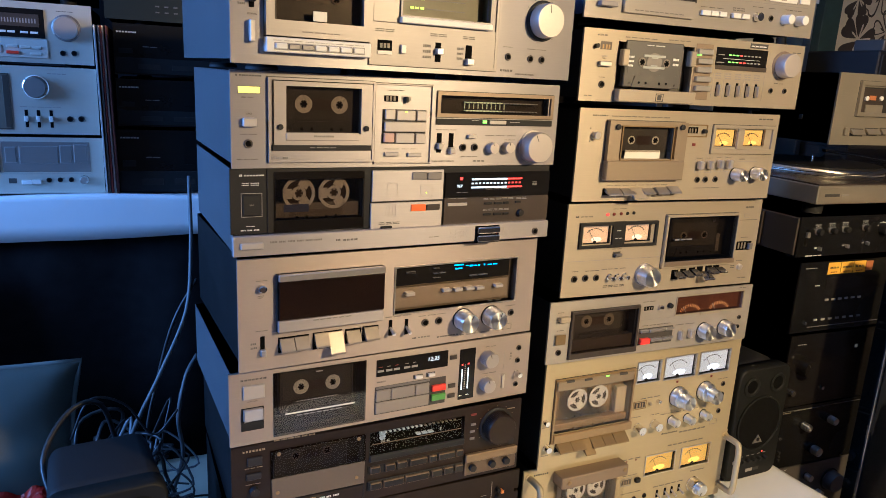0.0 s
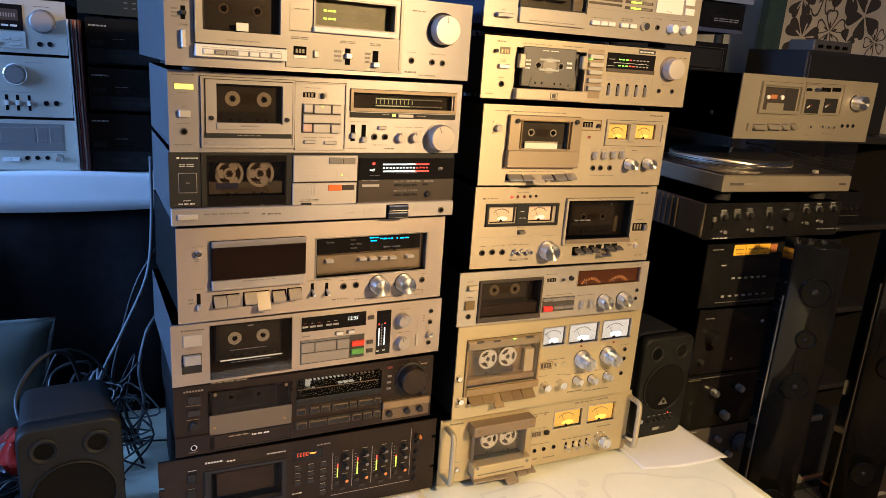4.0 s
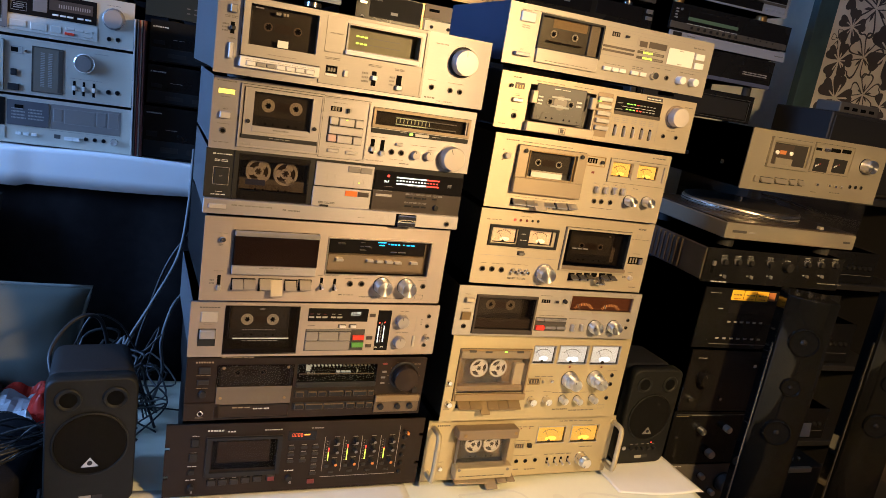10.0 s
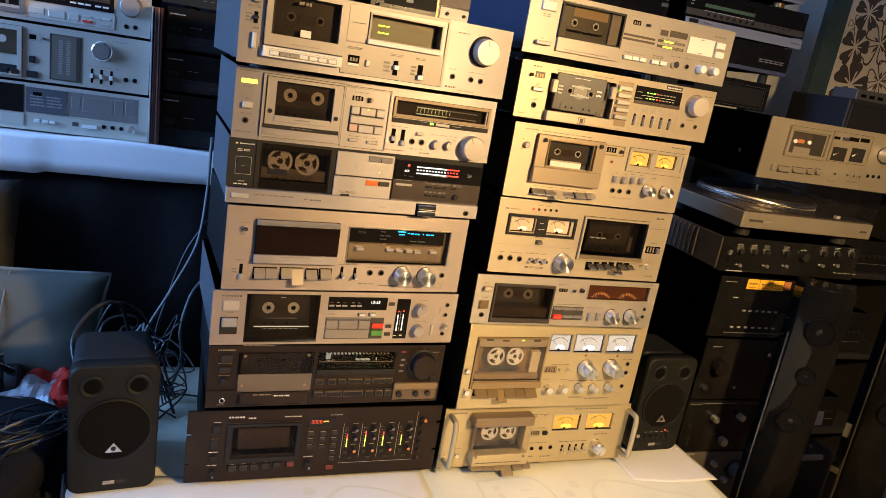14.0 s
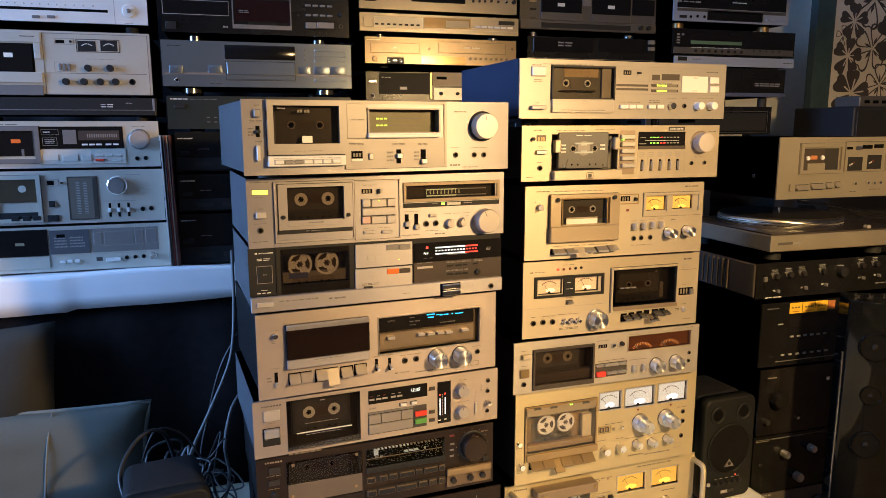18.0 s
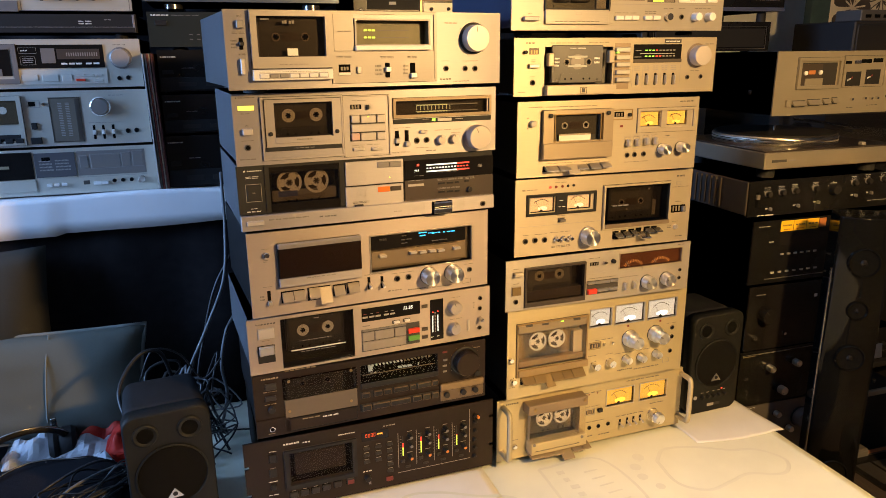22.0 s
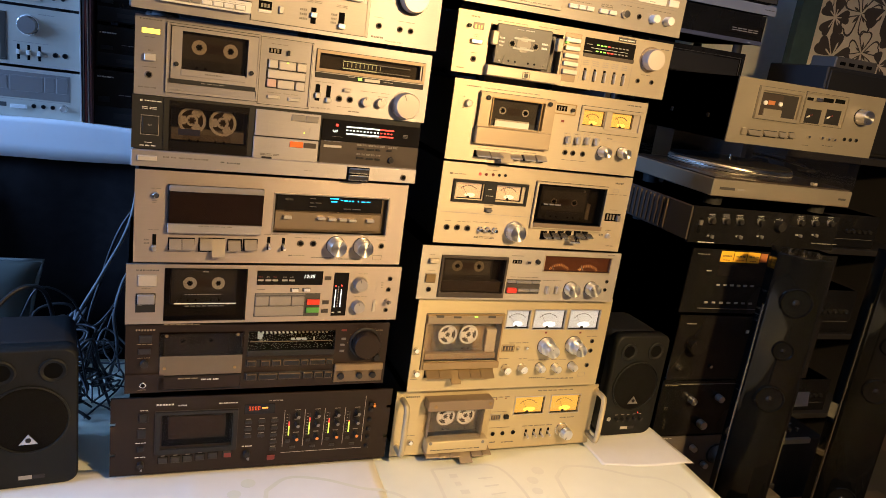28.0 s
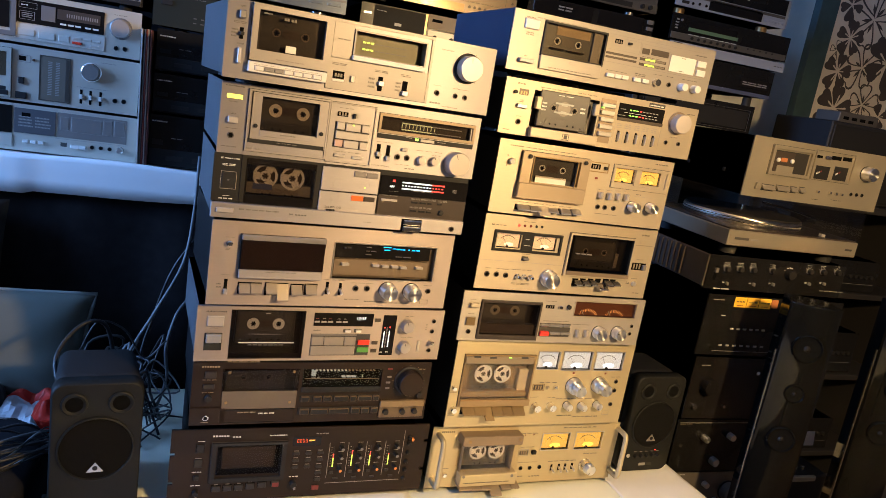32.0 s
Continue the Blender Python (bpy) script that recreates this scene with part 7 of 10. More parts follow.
    for u in (214.1, 219.7, 225.3):
        d.box("counter_digit", u - 1.2, 70.6, u + 1.2, 77.5, 0.8, GOLD_DULL, 0, 0)
    d.box("reset_button", 237.8, 71.8, 247.8, 80.2, 7, BLACK, 0, 0.7)
    d.legend(210.3, 85.6, 244.3, 88.4, None, 1, 3)
    for p in ((219.7, 36.2), (242.3, 36.1), (266.5, 37)):
        d.jack(*p, 4.6, BLACK)
    d.legend(210, 48.7, 258.7, 51.5, None, 1, 3)
    for p in ((297.1, 34), (316.1, 34.6), (332.3, 34.4), (349.9, 35.3)):
        d.toggle(*p, 5, 15, 5)
    d.legend(286.5, 47.6, 358.1, 51.8, None, 1, 5)
    d.knob(382.6, 37.8, 14.5, 18, CHROME, name="outer_knob")
    d.knob(385.8, 35.8, 12, 26, KNOB_ALU, pointer=150, grip=40)
    d.legend(373.4, 63, 410.2, 67.4, None, 1, 2)
    d.legend(215.4, 13.4, 229.7, 19, None, 1, 1)
    d.legend(243.7, 12.1, 271.4, 17.8, None, 1, 4)
    d.legend(308.1, 128.5, 394.4, 134.1, None, 1, 7)
    d.feet(16, 8, 60)


deck_handles()

def unit(place, name, label, category, cover, front, group="hi-fi units on the shelves", depth=0.30, holes=()):
    """A hi-fi unit facing the room: x from, x to, front's y, z from, z to."""
    x0, x1, y, z0, z1 = place
    d = Deck(name, x0, y, z0, 0, round((x1 - x0) * 1000, 1), round((z1 - z0) * 1000, 1), depth, label, category, group)
    d.cover(cover, 3, 1, 2)
    for q in holes:
        d.hole(*q)
    d.panel(front)
    return d


BLUE_STEEL = mat("blue_grey_satin_steel", (0.25, 0.285, 0.31), 0.34, 0.75, grain=0.04, bump=0.03, stain=0.04, brushed=0.6, **BRUSH)
SHELF_WELL = mat("brown_grey_dial_floor", (0.14, 0.115, 0.085), 0.5, grain=0.08, scale=150)
SILVER_PALE = mat("pale_silver_panel", (0.66, 0.63, 0.55), 0.4, 0.3, grain=0.04, bump=0.03, stain=0.04, **BRUSH)
SILVER_BACK = mat("silver_painted_panel", (0.54, 0.51, 0.43), 0.42, 0.35, grain=0.04, bump=0.03, stain=0.04, **BRUSH)

d = unit((-0.40, 0.03, 1.5, 1.592, 1.715), "tuner", "pale silver tuner with a long dial scale on a deck", "tuner", BLACK_METAL, WHITE_PLASTIC)
d.box("dial_slot", 60, 23.7, 348.3, 29.6, 0.5, HOLE, 0, 0.2)
for k, u in enumerate([151.4, 166.5, 183.8, 199, 214.4, 230.9, 247.5, 264.2, 282.2, 300.2, 319.6]):
    d.legend(u - 1.8, 33.9, u + 1.8, 39.9, PRINT_GREY, 1, 1)
d.line(361.7, -0.2, 361.7, 100, PRINT_GREY, 1)
d.box("band_key", 196.6, 6.3, 211.9, 12.3, 5, ALU_DARK, 0, 1)
d.box("band_key", 226.3, 7.4, 241.8, 13.4, 5, ALU_DARK, 0, 1)
d.turned("tuning_ring", 391.3, 29.1, [(14, 0), (14, 2), (12.5, 3.5)], WHITE_PLASTIC, 32)
d.turned("tuning_knob", 391.3, 29.1, [(4.5, 3), (4.5, 8), (3, 9)], ALU_DARK, 20)
d.legend(382.3, 0.9, 398.7, 3.4, PRINT, 1, 1)
d.feet(14, 18, 40)

d = unit((-0.40, 0.03, 1.5, 1.437, 1.573), "cassette_deck", "silver cassette deck with two small black meters on a shelf", "cassette deck", BLACK_METAL, SILVER_BACK)
d.box("door_bar", 20, 110.4, 208.5, 131.8, 4, SILVER_BACK, 0, 0.8)
d.legend(168.8, 120.3, 198.3, 125.1, PRINT, 1, 5, 4.2)
d.box("cassette_well", 60, 46.8, 193, 108, 0.6, HOLE, 0, 0.3)
d.box("door_window", 110, 49.3, 188.6, 105.6, 2.4, GLOSS_BLACK, 0, 0.4)
d.box("cassette_label", 134.7, 77.6, 152, 87.1, 2.8, PAPER, 0, 0)
d.box("door_arm", 194.4, 75.2, 207.6, 108.9, 5, SILVER_BACK, 0, 0.8)
d.box("door_foot", 20, 23.9, 206.9, 46.8, 6, SILVER_BACK, 0, 1)
d.box("door_foot", 20, -2.8, 206.4, 19.1, 4, ALU_DARK, 0, 1)
d.rim("panel_edge", 210.6, -0.6, 425.5, 131.6, 1.2, 0.8, ALU_DARK)
d.line(213.3, 45.5, 419.3, 46.7, PRINT, 0.8)
d.rim("counter_frame", 235, 107.9, 274.4, 121.2, 1, 0.8, PRINT_GREY)
d.slot(237.2, 110.1, 255.1, 117.3, HOLE)
d.turned("reset_button", 267.5, 114.3, [(2.6, 0), (2.6, 4)], BLACK, 12)
d.rim("meter_bezel", 278.1, 92.5, 366.9, 120.7, 1.4, 1, PRINT)
for q in ((281.4, 94.4, 318, 116.4), (327.3, 95.5, 362.2, 118.9)):
    f = d.box("meter_face", *q, 0.8, BLACK, 0, 0)
    u0, v0, u1, v1 = q
    for k in range(7):
        a = radians(-42 + 14 * k)
        cx, cz = (u0 + u1) / 2, v0 + 2
        d.box("scale_mark", cx + 14 * math.sin(a) - 1.2, cz + 14 * math.cos(a) - 1.0, cx + 14 * math.sin(a) + 1.2, cz + 14 * math.cos(a) + 1.0, 1.0, PRINT_WHITE, 0, 0, "", f)
d.rim("key_frame", 231.4, 49.4, 273.1, 70.2, 0.8, 0.6, PRINT_GREY)
for q in ((240.3, 51.7, 245.9, 66.4), (249.3, 51.9, 254.9, 66.6), (258.3, 52, 264, 66.7)):
    d.box("tape_key", *q, 5, ALU_DARK, 0, 1)
for p in ((299.2, 57.6), (344.3, 58.4), (252.2, 27.4), (288.7, 27.8), (322.2, 28.2), (353.7, 28.6)):
    d.knob(*p, 7.2, 14, BLACK)
    d.line(p[0] - 16, p[1], p[0] + 16, p[1], PRINT_GREY, 0.9)
d.jack(388, 29, 7, BLACK)
d.legend(295.1, 76.5, 352.9, 79, PRINT_GREY, 1, 4)
d.feet(14, 6, 40)

d = unit((-0.40, 0.036, 1.5, 1.391, 1.430), "turntable_deck_unit", "slim black hi-fi unit with a silver end", "hi-fi unit", BLACK_METAL, BLACK)
d.legend(318, 16.6, 344.9, 26.7, PRINT_WHITE, 2, 2)
d.legend(370.2, 25.6, 384.5, 29.4, PRINT_GREY, 1, 2)
d.box("edge_trim", 427.4, 1, 432.2, 38, 2, ALU, 0, 0.5)
d.line(10, 12, 426.9, 12, PRINT_GREY, 0.8)
d.box("lower_lip", 0, 0.5, 431.3, 11, 4, BLACK, 0, 0.8)
d.feet(14, 13, 40)

d = unit((-0.40, 0.036, 1.5, 1.274, 1.378), "cassette_deck", "silver cassette deck with a black display block and round knob", "cassette deck", BLACK_METAL, SILVER_BACK)
d.rim("door_frame", 90, 11.2, 187.4, 92.9, 10, 5, ALU_DARK, 0)
d.box("door_window", 100, 27.4, 174, 84.3, 2, GLOSS_BLACK, 0, 0.3)
d.box("cassette_label", 150, 56.2, 131.2, 64.8, 2.6, ORANGE, 0, 0, "orange cassette label")
d.box("cassette_foot", 150, 27.6, 155.3, 42.5, 2.6, ALU_DARK, 0, 0)
d.box("display_block", 186.3, 42.9, 359.6, 92.2, 2, GLOSS_BLACK, 0, 0.4)
d.rim("counter_frame", 191.8, 73.9, 226.8, 86.3, 0.5, 2.4, PRINT_GREY)
d.legend(196.3, 77.7, 209.8, 82.7, PRINT_WHITE, 1, 3, 2.3)
d.outline(193.3, 50.1, 222.6, 67.6, PRINT_GREY, 0.6, 2.3)
d.legend(197.8, 53.9, 219.3, 65.1, PRINT_GREY, 3, 1, 2.3)
d.box("display_label", 234.9, 53.3, 262.4, 84.8, 2.6, ALU_DARK, 0, 0.2)
d.box("meter_window", 266.2, 61.5, 351.6, 83.1, 2.5, BROWN_PLASTIC, 0, 0.1)
d.leds(284.6, 67.8, 349.2, 75.4, 14, 0, LED_DIM, 0.55, PRINT_GREY, 2.9)
for k, u in enumerate([278.4, 293.6, 307.6, 327.7, 343.1]):
    d.box("display_key", u - 6, 50, u + 6, 53.8, 3.4, PRINT_WHITE, 0, 0.3)
d.box("key_plate", 184.7, 8.4, 362.3, 40.3, 2, SILVER_PALE, 0, 0.6)
for q in ((191.2, 16.2, 222.9, 30), (230.9, 14.1, 263.1, 29.3), (270.1, 14.6, 291, 28.7), (298.5, 24.4, 316.1, 29.5), (318.5, 24, 335.1, 29.1), (337.4, 23.7, 352.9, 28.8), (334.2, 13.3, 352.1, 17.2)):
    d.rim("key_surround", *q, 0.7, 2.6, PRINT_GREY)
    d.box("transport_key", *q, 3.6, SILVER_PALE, 0, 0.8)
d.box("record_key", 297.7, 14.1, 316.5, 19.2, 6, RED, 0, 0.6)
d.knob(394.2, 63, 20, 18, KNOB_SATIN, skirt=ALU_DARK)
d.jack(386.1, 19, 5, BLACK)
d.jack(404.4, 19.9, 5, BLACK)
d.legend(379.4, 90.1, 407.1, 92.7, PRINT, 1, 3)
d.legend(2, 95, 146.8, 99, PRINT, 1, 6)
d.feet(14, 6, 40)

d = unit((-0.40, 0.038, 1.5, 1.147, 1.268), "cassette_deck", "silver cassette deck with a tall bar meter and round knob", "cassette deck", BLACK_METAL, SILVER_BACK)
d.rim("door_frame", 80, 5.7, 180.6, 111.9, 9, 6, SILVER_BACK, 0)
d.box("door_window", 90, 51.5, 174.4, 106.9, 2.5, SHELF_WELL, 0, 0.3)
d.box("door_glass", 90, 51.5, 174.4, 106.9, 3.2, SMOKED_LIGHT, -2.8, 0)
d.turned("reel", 143.3, 81.7, [(8, 2.6), (8, 3)], PRINT_WHITE, 20)
d.box("key_strip", 80, 5.7, 179.2, 28.6, 3, BLACK, 0, 0.3)
for k, u in enumerate([124.9, 147.4, 167.8]):
    d.box("transport_key", u - 8, 10.3, u + 8, 20.5, 8, BLACK, 0, 1)
d.rim("counter_frame", 191.8, 86.1, 216.9, 101.3, 0.8, 0.8, PRINT_GREY)
d.slot(194.1, 88.7, 207.7, 98.9, HOLE)
d.turned("reset_button", 223.7, 93.1, [(3, 0), (3, 4)], CHROME, 12)
d.rim("meter_frame", 234.5, 8, 297, 107, 2.4, 1.6, JACK_RING)
d.box("meter_window", 236.9, 10.2, 294.6, 104.7, 1.2, SHELF_WELL, 0, 0.3)
d.box("meter_side", 286.2, 11.8, 294.4, 103.4, 1.5, JACK_RING, 0, 0.3)
for u in (255.8, 270.9):
    d.leds(u - 4, 22, u + 4, 97, 20, 0, LED_DIM, 0.55, PRINT_GREY, 1.6, 0, None, True)
for q in ((194.4, 38.8, 205.8, 52.9), (189.2, 6.5, 211, 20.7)):
    d.rim("key_surround", *q, 0.8, 1, PRINT)
    d.box("side_key", *q, 5, BLACK, 0, 1)
d.knob(338.1, 84.5, 18, 18, SATIN_GREY, skirt=CHROME, grip=40)
for u in (319.4, 338.7, 359.3):
    d.slider(u - 2.6, 12.1, u + 2.6, 43.7, 0.5, WHITE_PLASTIC, 7)
d.jack(389.8, 28.5, 5.4, BLACK)
d.jack(408.3, 29.1, 5.4, BLACK)
d.legend(310.3, 47.6, 376.5, 50.2, PRINT_GREY, 1, 5)
d.legend(358, 107.1, 389.5, 111, PRINT_GREY, 1, 4)
d.feet(14, 5, 40)

d = unit((-0.40, 0.041, 1.5, 1.037, 1.141), "cassette_deck", "low grey-silver cassette deck on the white cloth", "cassette deck", BLACK_METAL, SILVER_BACK)
d.box("door_window", 60, 38, 183.9, 98.5, 2, GLOSS_BLACK, 0, 0.3)
d.box("power_lamp", 118.2, 63.2, 136.1, 69.6, 2.5, GOLD_PRINT, 0, 0)
d.box("door_foot", 10, 9.4, 185, 35.4, 3, SILVER_BACK, 0, 0.8)
d.box("label_plate", 187.9, 40.4, 270.6, 95.4, 2.4, PALE_BLUE, 0, 0.4)
d.legend(197, 53.5, 262.3, 81, PRINT_GREY, 4, 2, 2.6)
d.slot(202.8, 78.1, 220.2, 85.9, HOLE, 2.8)
for u in (211.6, 226.9, 242.2):
    d.box("mode_key", u - 5.5, 19.2, u + 5.5, 25.8, 6, WHITE_PLASTIC, 0, 0.8)
d.box("key_panel", 274.5, 40.5, 418.5, 96, 0.8, SATIN_GREY, 0, 0.3)
for q in ((279.5, 58.1, 297.3, 85.9), (302.2, 55.6, 365.1, 87.6), (367.9, 57.2, 387.5, 89.4), (391.4, 57.2, 413.6, 90.9)):
    d.rim("key_surround", q[0] - 0.8, q[1] - 0.8, q[2] + 0.8, q[3] + 0.8, 0.8, 1.2, PRINT_GREY)
    d.box("transport_key", *q, 1.8, SATIN_GREY, 0, 0.8)
d.slot(281.6, 19.3, 294.7, 28.6, PRINT)
for q in ((303, 17.8, 319.9, 25.9), (320, 18.2, 334.6, 26.2)):
    d.box("mode_key", *q, 6, WHITE_PLASTIC, 0, 0.8)
for p in ((347.1, 25), (365.5, 25.3), (384.1, 25.5)):
    d.jack(*p, 4.6, BLACK)
d.knob(406.5, 25.5, 7, 14, ALU)
d.legend(386.7, 40.9, 414, 45, PRINT, 1, 4)
d.line(271, 36.1, 418.3, 37.4, PRINT_GREY, 0.6)
d.feet(14, 5, 40)

d = unit((0.058, 0.488, 1.5, 1.580, 1.690), "cd_player", "black compact disc player with a dark display on chrome feet", "cd player", BLACK_METAL, BLACK_SATIN)
d.rim("tray_frame", 4, 39.2, 149.5, 71.8, 1.2, 0.8, PRINT_GREY)
d.box("disc_tray", 5.2, 40.5, 148.3, 70.6, 1.5, GLOSS_BLACK, 0, 0.5)
d.rim("display_frame", 156.4, 12.6, 291.5, 83.5, 2.4, 2, ALU_DARK, 0, bottom=9)
d.box("display_glass", 163, 29.4, 287.8, 77.1, 1.6, GLOSS_RED, 0, 0.3)
d.legend(171.9, 47.2, 195, 54.9, PRINT_GREY, 2, 2, 1.9)
d.box("display_key", 170.2, 16.4, 195.9, 21.6, 3, ALU_DARK, 0, 0.5)
d.box("power_button", 8.6, 5.9, 31.6, 22.2, 3, BLACK, 0, 0.8)
d.legend(134.4, 11.2, 147.1, 18.8, PRINT_GREY, 1, 1)
for p in ((308.3, 70.3), (308.7, 48.2)):
    d.turned("small_button", *p, [(3, 0), (3, 3)], BLACK, 14)
for k in range(4):
    u = 332.4 + k * 17.2
    for v in (71.1, 48.8):
        d.box("track_key", u - 6.5, v - 2.6, u + 6.5, v + 2.6, 3, ALU_DARK, 0, 1)
d.rim("key_frame", 322.5, 15.7, 396.1, 35.6, 1.4, 1, HOLE)
d.box("play_key", 325.2, 17.7, 350.9, 32.2, 4, ALU_DARK, 0, 1)
d.box("play_key", 352.3, 18.8, 393.4, 33.4, 4, ALU_DARK, 0, 1)
d.turned("level_knob", 409.4, 52, [(5, 0), (4.6, 9), (3.6, 10)], BLACK, 20)
d.jack(409.9, 25.4, 5, BRONZE)
d.feet(16, 18, 70, CHROME)

d = unit((0.053, 0.491, 1.5, 1.458, 1.562), "cd_player", "silver-blue compact disc player with a wide tray on chrome feet", "cd player", BLACK_METAL, BLUE_STEEL)
d.legend(14.2, 89.1, 43.5, 94.2, PRINT, 1, 6)
d.box("display_glass", 139.9, 64, 302, 96.7, 1.2, GLOSS_BLACK, 0, 1.5, "", None, 2)
d.rim("tray_frame", 140.1, 15.3, 301.5, 60.1, 1.4, 0.8, PRINT)
d.box("disc_tray", 142.9, 28.5, 300.4, 57.5, 5, BLUE_STEEL, 0, 1.2)
d.box("tray_foot", 141.8, 17.9, 299.4, 25.8, 3, BLUE_STEEL, 0, 0.8)
d.box("groove", 0, 27.1, d.w, 32.4, 0.4, ALU_DARK, 0, 0)
for q in ((15.5, 29.5, 44.9, 47.4), (102.3, 30.9, 132.7, 49), (309.7, 32.7, 338.2, 50.1), (346.4, 32, 385, 50.9), (385, 32.6, 424.1, 51.6)):
    d.box("front_key", *q, 1.6, BLUE_STEEL, 0, 1.5, "", None, 2)
    d.rim("key_surround", *q, 0.6, 0.7, PRINT_GREY)
d.jack(31, 14.2, 5, CHROME)
for p in ((325.1, 88.8), (324.7, 76.9), (325.5, 64.9)):
    d.turned("small_button", *p, [(2.6, 0), (2.6, 2.5)], ALU_DARK, 12)
for q in ((348.2, 86.3, 424.2, 91.7), (347.7, 74.2, 425.2, 79.6), (347.3, 61.7, 385.8, 67.1), (405.2, 62.6, 424.8, 68.1), (346.8, 14.3, 381.3, 19.8), (391.1, 14.9, 424.7, 20.3)):
    d.box("track_key", *q, 2, BLUE_STEEL, 0, 1)
d.legend(104.1, 4.9, 132, 8.8, PRINT, 1, 2)
d.feet(22, 14, 60, CHROME_DARK)

d = unit((0.058, 0.488, 1.5, 1.360, 1.436), "stereo_amplifier", "black-green hi-fi unit with rows of tiny keys", "hi-fi unit", BLACK_METAL, BLACK_GREEN)
d.legend(8.4, 65.9, 46.7, 72.4, PRINT_WHITE, 1, 7)
d.legend(51.7, 67.5, 112.2, 70.1, PRINT_GREY, 1, 4)
d.box("power_button", 15.9, 46.5, 40.7, 58.2, 3, BLACK, 0, 0.8)
for k in range(8):
    for v in (26.8, 16.2):
        d.box("tiny_key", 86.8 + 16 * k, v - 1.2, 86.8 + 16 * k + 7, v + 1.2, 1.5, ALU_DARK, 0, 0.3)
d.feet(14, 7, 60)

for place in ((0.07, 0.50, 1.5, 1.261, 1.353), (0.07, 0.50, 1.5, 1.165, 1.253), (0.066, 0.496, 1.5, 1.037, 1.158)):
    d = unit(place, "stereo_amplifier", "black hi-fi component with a small white badge, stacked on a shelf", "hi-fi unit", BLACK_METAL, BLACK_SATIN, "black components on the shelf")
    h = d.h
    d.legend(6, h - 18, 40, h - 12, PRINT_WHITE, 1, 7)
    d.box("lower_door", 2, 3, d.w - 2, h * 0.34, 2, BLACK, 0, 0.8)
    d.box("power_button", 8, h * 0.42, 32, h * 0.52, 2.5, BLACK, 0, 0.6)
    d.box("display_glass", 120, h * 0.45, 300, h * 0.85, 1, GLOSS_BLACK, 0, 0.3)
    for k in range(6):
        d.box("lower_key", 40 + 60 * k, h * 0.12, 80 + 60 * k, h * 0.22, 3, BLACK_KEY, 0, 0.6)
    d.legend(50, h * 0.55, 76, h * 0.58, PRINT_GREY, 1, 2)
    d.feet(14, 7, 50)

d = unit((0.532, 0.972, 1.6, 1.668, 1.76), "dvd_player", "bronze disc player catching warm light, on chrome feet", "disc player", BLACK_METAL, SILVER_DARK)
d.box("display_window", 140, 22.2, 290, 84, 2, GLOSS_BLACK, 0, 0.5)
d.box("input_door", 15.7, 18.4, 45.6, 26.8, 2, GLOSS_BLACK, 0, 0.5)
for p in ((312.6, 30.7), (330.5, 31.5), (346.9, 32.2), (365, 33), (384.9, 32.4)):
    d.turned("small_button", *p, [(3.6, 0), (3.6, 3)], BLACK, 14)
d.jack(409.9, 32, 4.6, CHROME)
d.turned("level_knob", 430.1, 32.9, [(5.5, 0), (5, 8)], BLACK, 18)
d.legend(60.6, 23.6, 109.2, 29.3, PRINT_GREY, 2, 4)
d.feet(18, 10, 50, CHROME)

d = unit((0.533, 0.978, 1.6, 1.612, 1.658), "tuner", "slim silver tuner with a golden-lit display reflection", "tuner", BLACK_METAL, SILVER_DARK)
d.box("power_button", 10.2, 10.2, 34.1, 34.4, 2.5, SILVER_DARK, 0, 0.8)
d.box("preset_bay", 37.1, 10.1, 170.6, 37.5, 0.8, SILVER_BACK, 0, 0.4)
for k in range(8):
    u = 44.5 + 16 * k
    d.box("preset_key", u - 4.5, 15.8, u + 4.5, 20.2, 2.5, BLACK, 0, 0.3)
# display glass and its bright inset carry a painted warm reflection
d.box("display_glass", 173.7, 13.1, 304.9, 39.6, 1.2, GOLD_GLOSS, 0, 0.4)
d.box("display_reflection", 233.8, 15.6, 300, 33.3, 1.6, GOLD_PALE, 0, 0)
for k in range(6):
    u = 316.3 + 19 * k
    d.box("memory_key", u, 17.6, u + 16, 22.8, 2.5, WHITE_PLASTIC, 0, 0.4)
d.box("mode_window", 385.8, 27.9, 432.9, 38.4, 0.8, BLACK, 0, 0.2)
d.line(0, 10, d.w, 10, PRINT_GREY, 1)
d.feet(18, 12, 60, CHROME)

d = unit((0.545, 0.972, 1.6, 1.530, 1.598), "video_player", "bronze-grey disc and tape player with a painted golden reflection", "video player", BLACK_METAL, BRONZE_SATIN)
d.legend(5.9, 56.9, 42.1, 62.6, PRINT_WHITE, 1, 7)
d.rim("tray_frame", 14.4, 26.5, 149.8, 54.1, 0.8, 0.6, PRINT)
d.box("disc_tray", 15.9, 27.9, 148.2, 52.7, 1.5, BRONZE_SATIN, 0, 0.5)
d.legend(75.2, 36.7, 87.5, 45.4, PRINT_WHITE, 1, 1, 1.8)
d.rim("tape_flap_frame", 200.4, 30, 395.9, 60.1, 0.8, 0.6, PRINT)
d.box("tape_flap", 202, 31.5, 394.2, 58.6, 1.5, BRONZE_SATIN, 0, 0.5)
d.legend(273, 43.6, 320.6, 48.1, PRINT_WHITE, 1, 2, 1.8)
for p in ((175, 40.5), (414.6, 46.5)):
    d.turned("small_button", *p, [(3.6, 0), (3.6, 2)], BROWN_PLASTIC, 14)
d.turned("power_button", 25.7, 10.7, [(7, 0), (7, 2), (5, 3)], BRONZE_SATIN, 20)
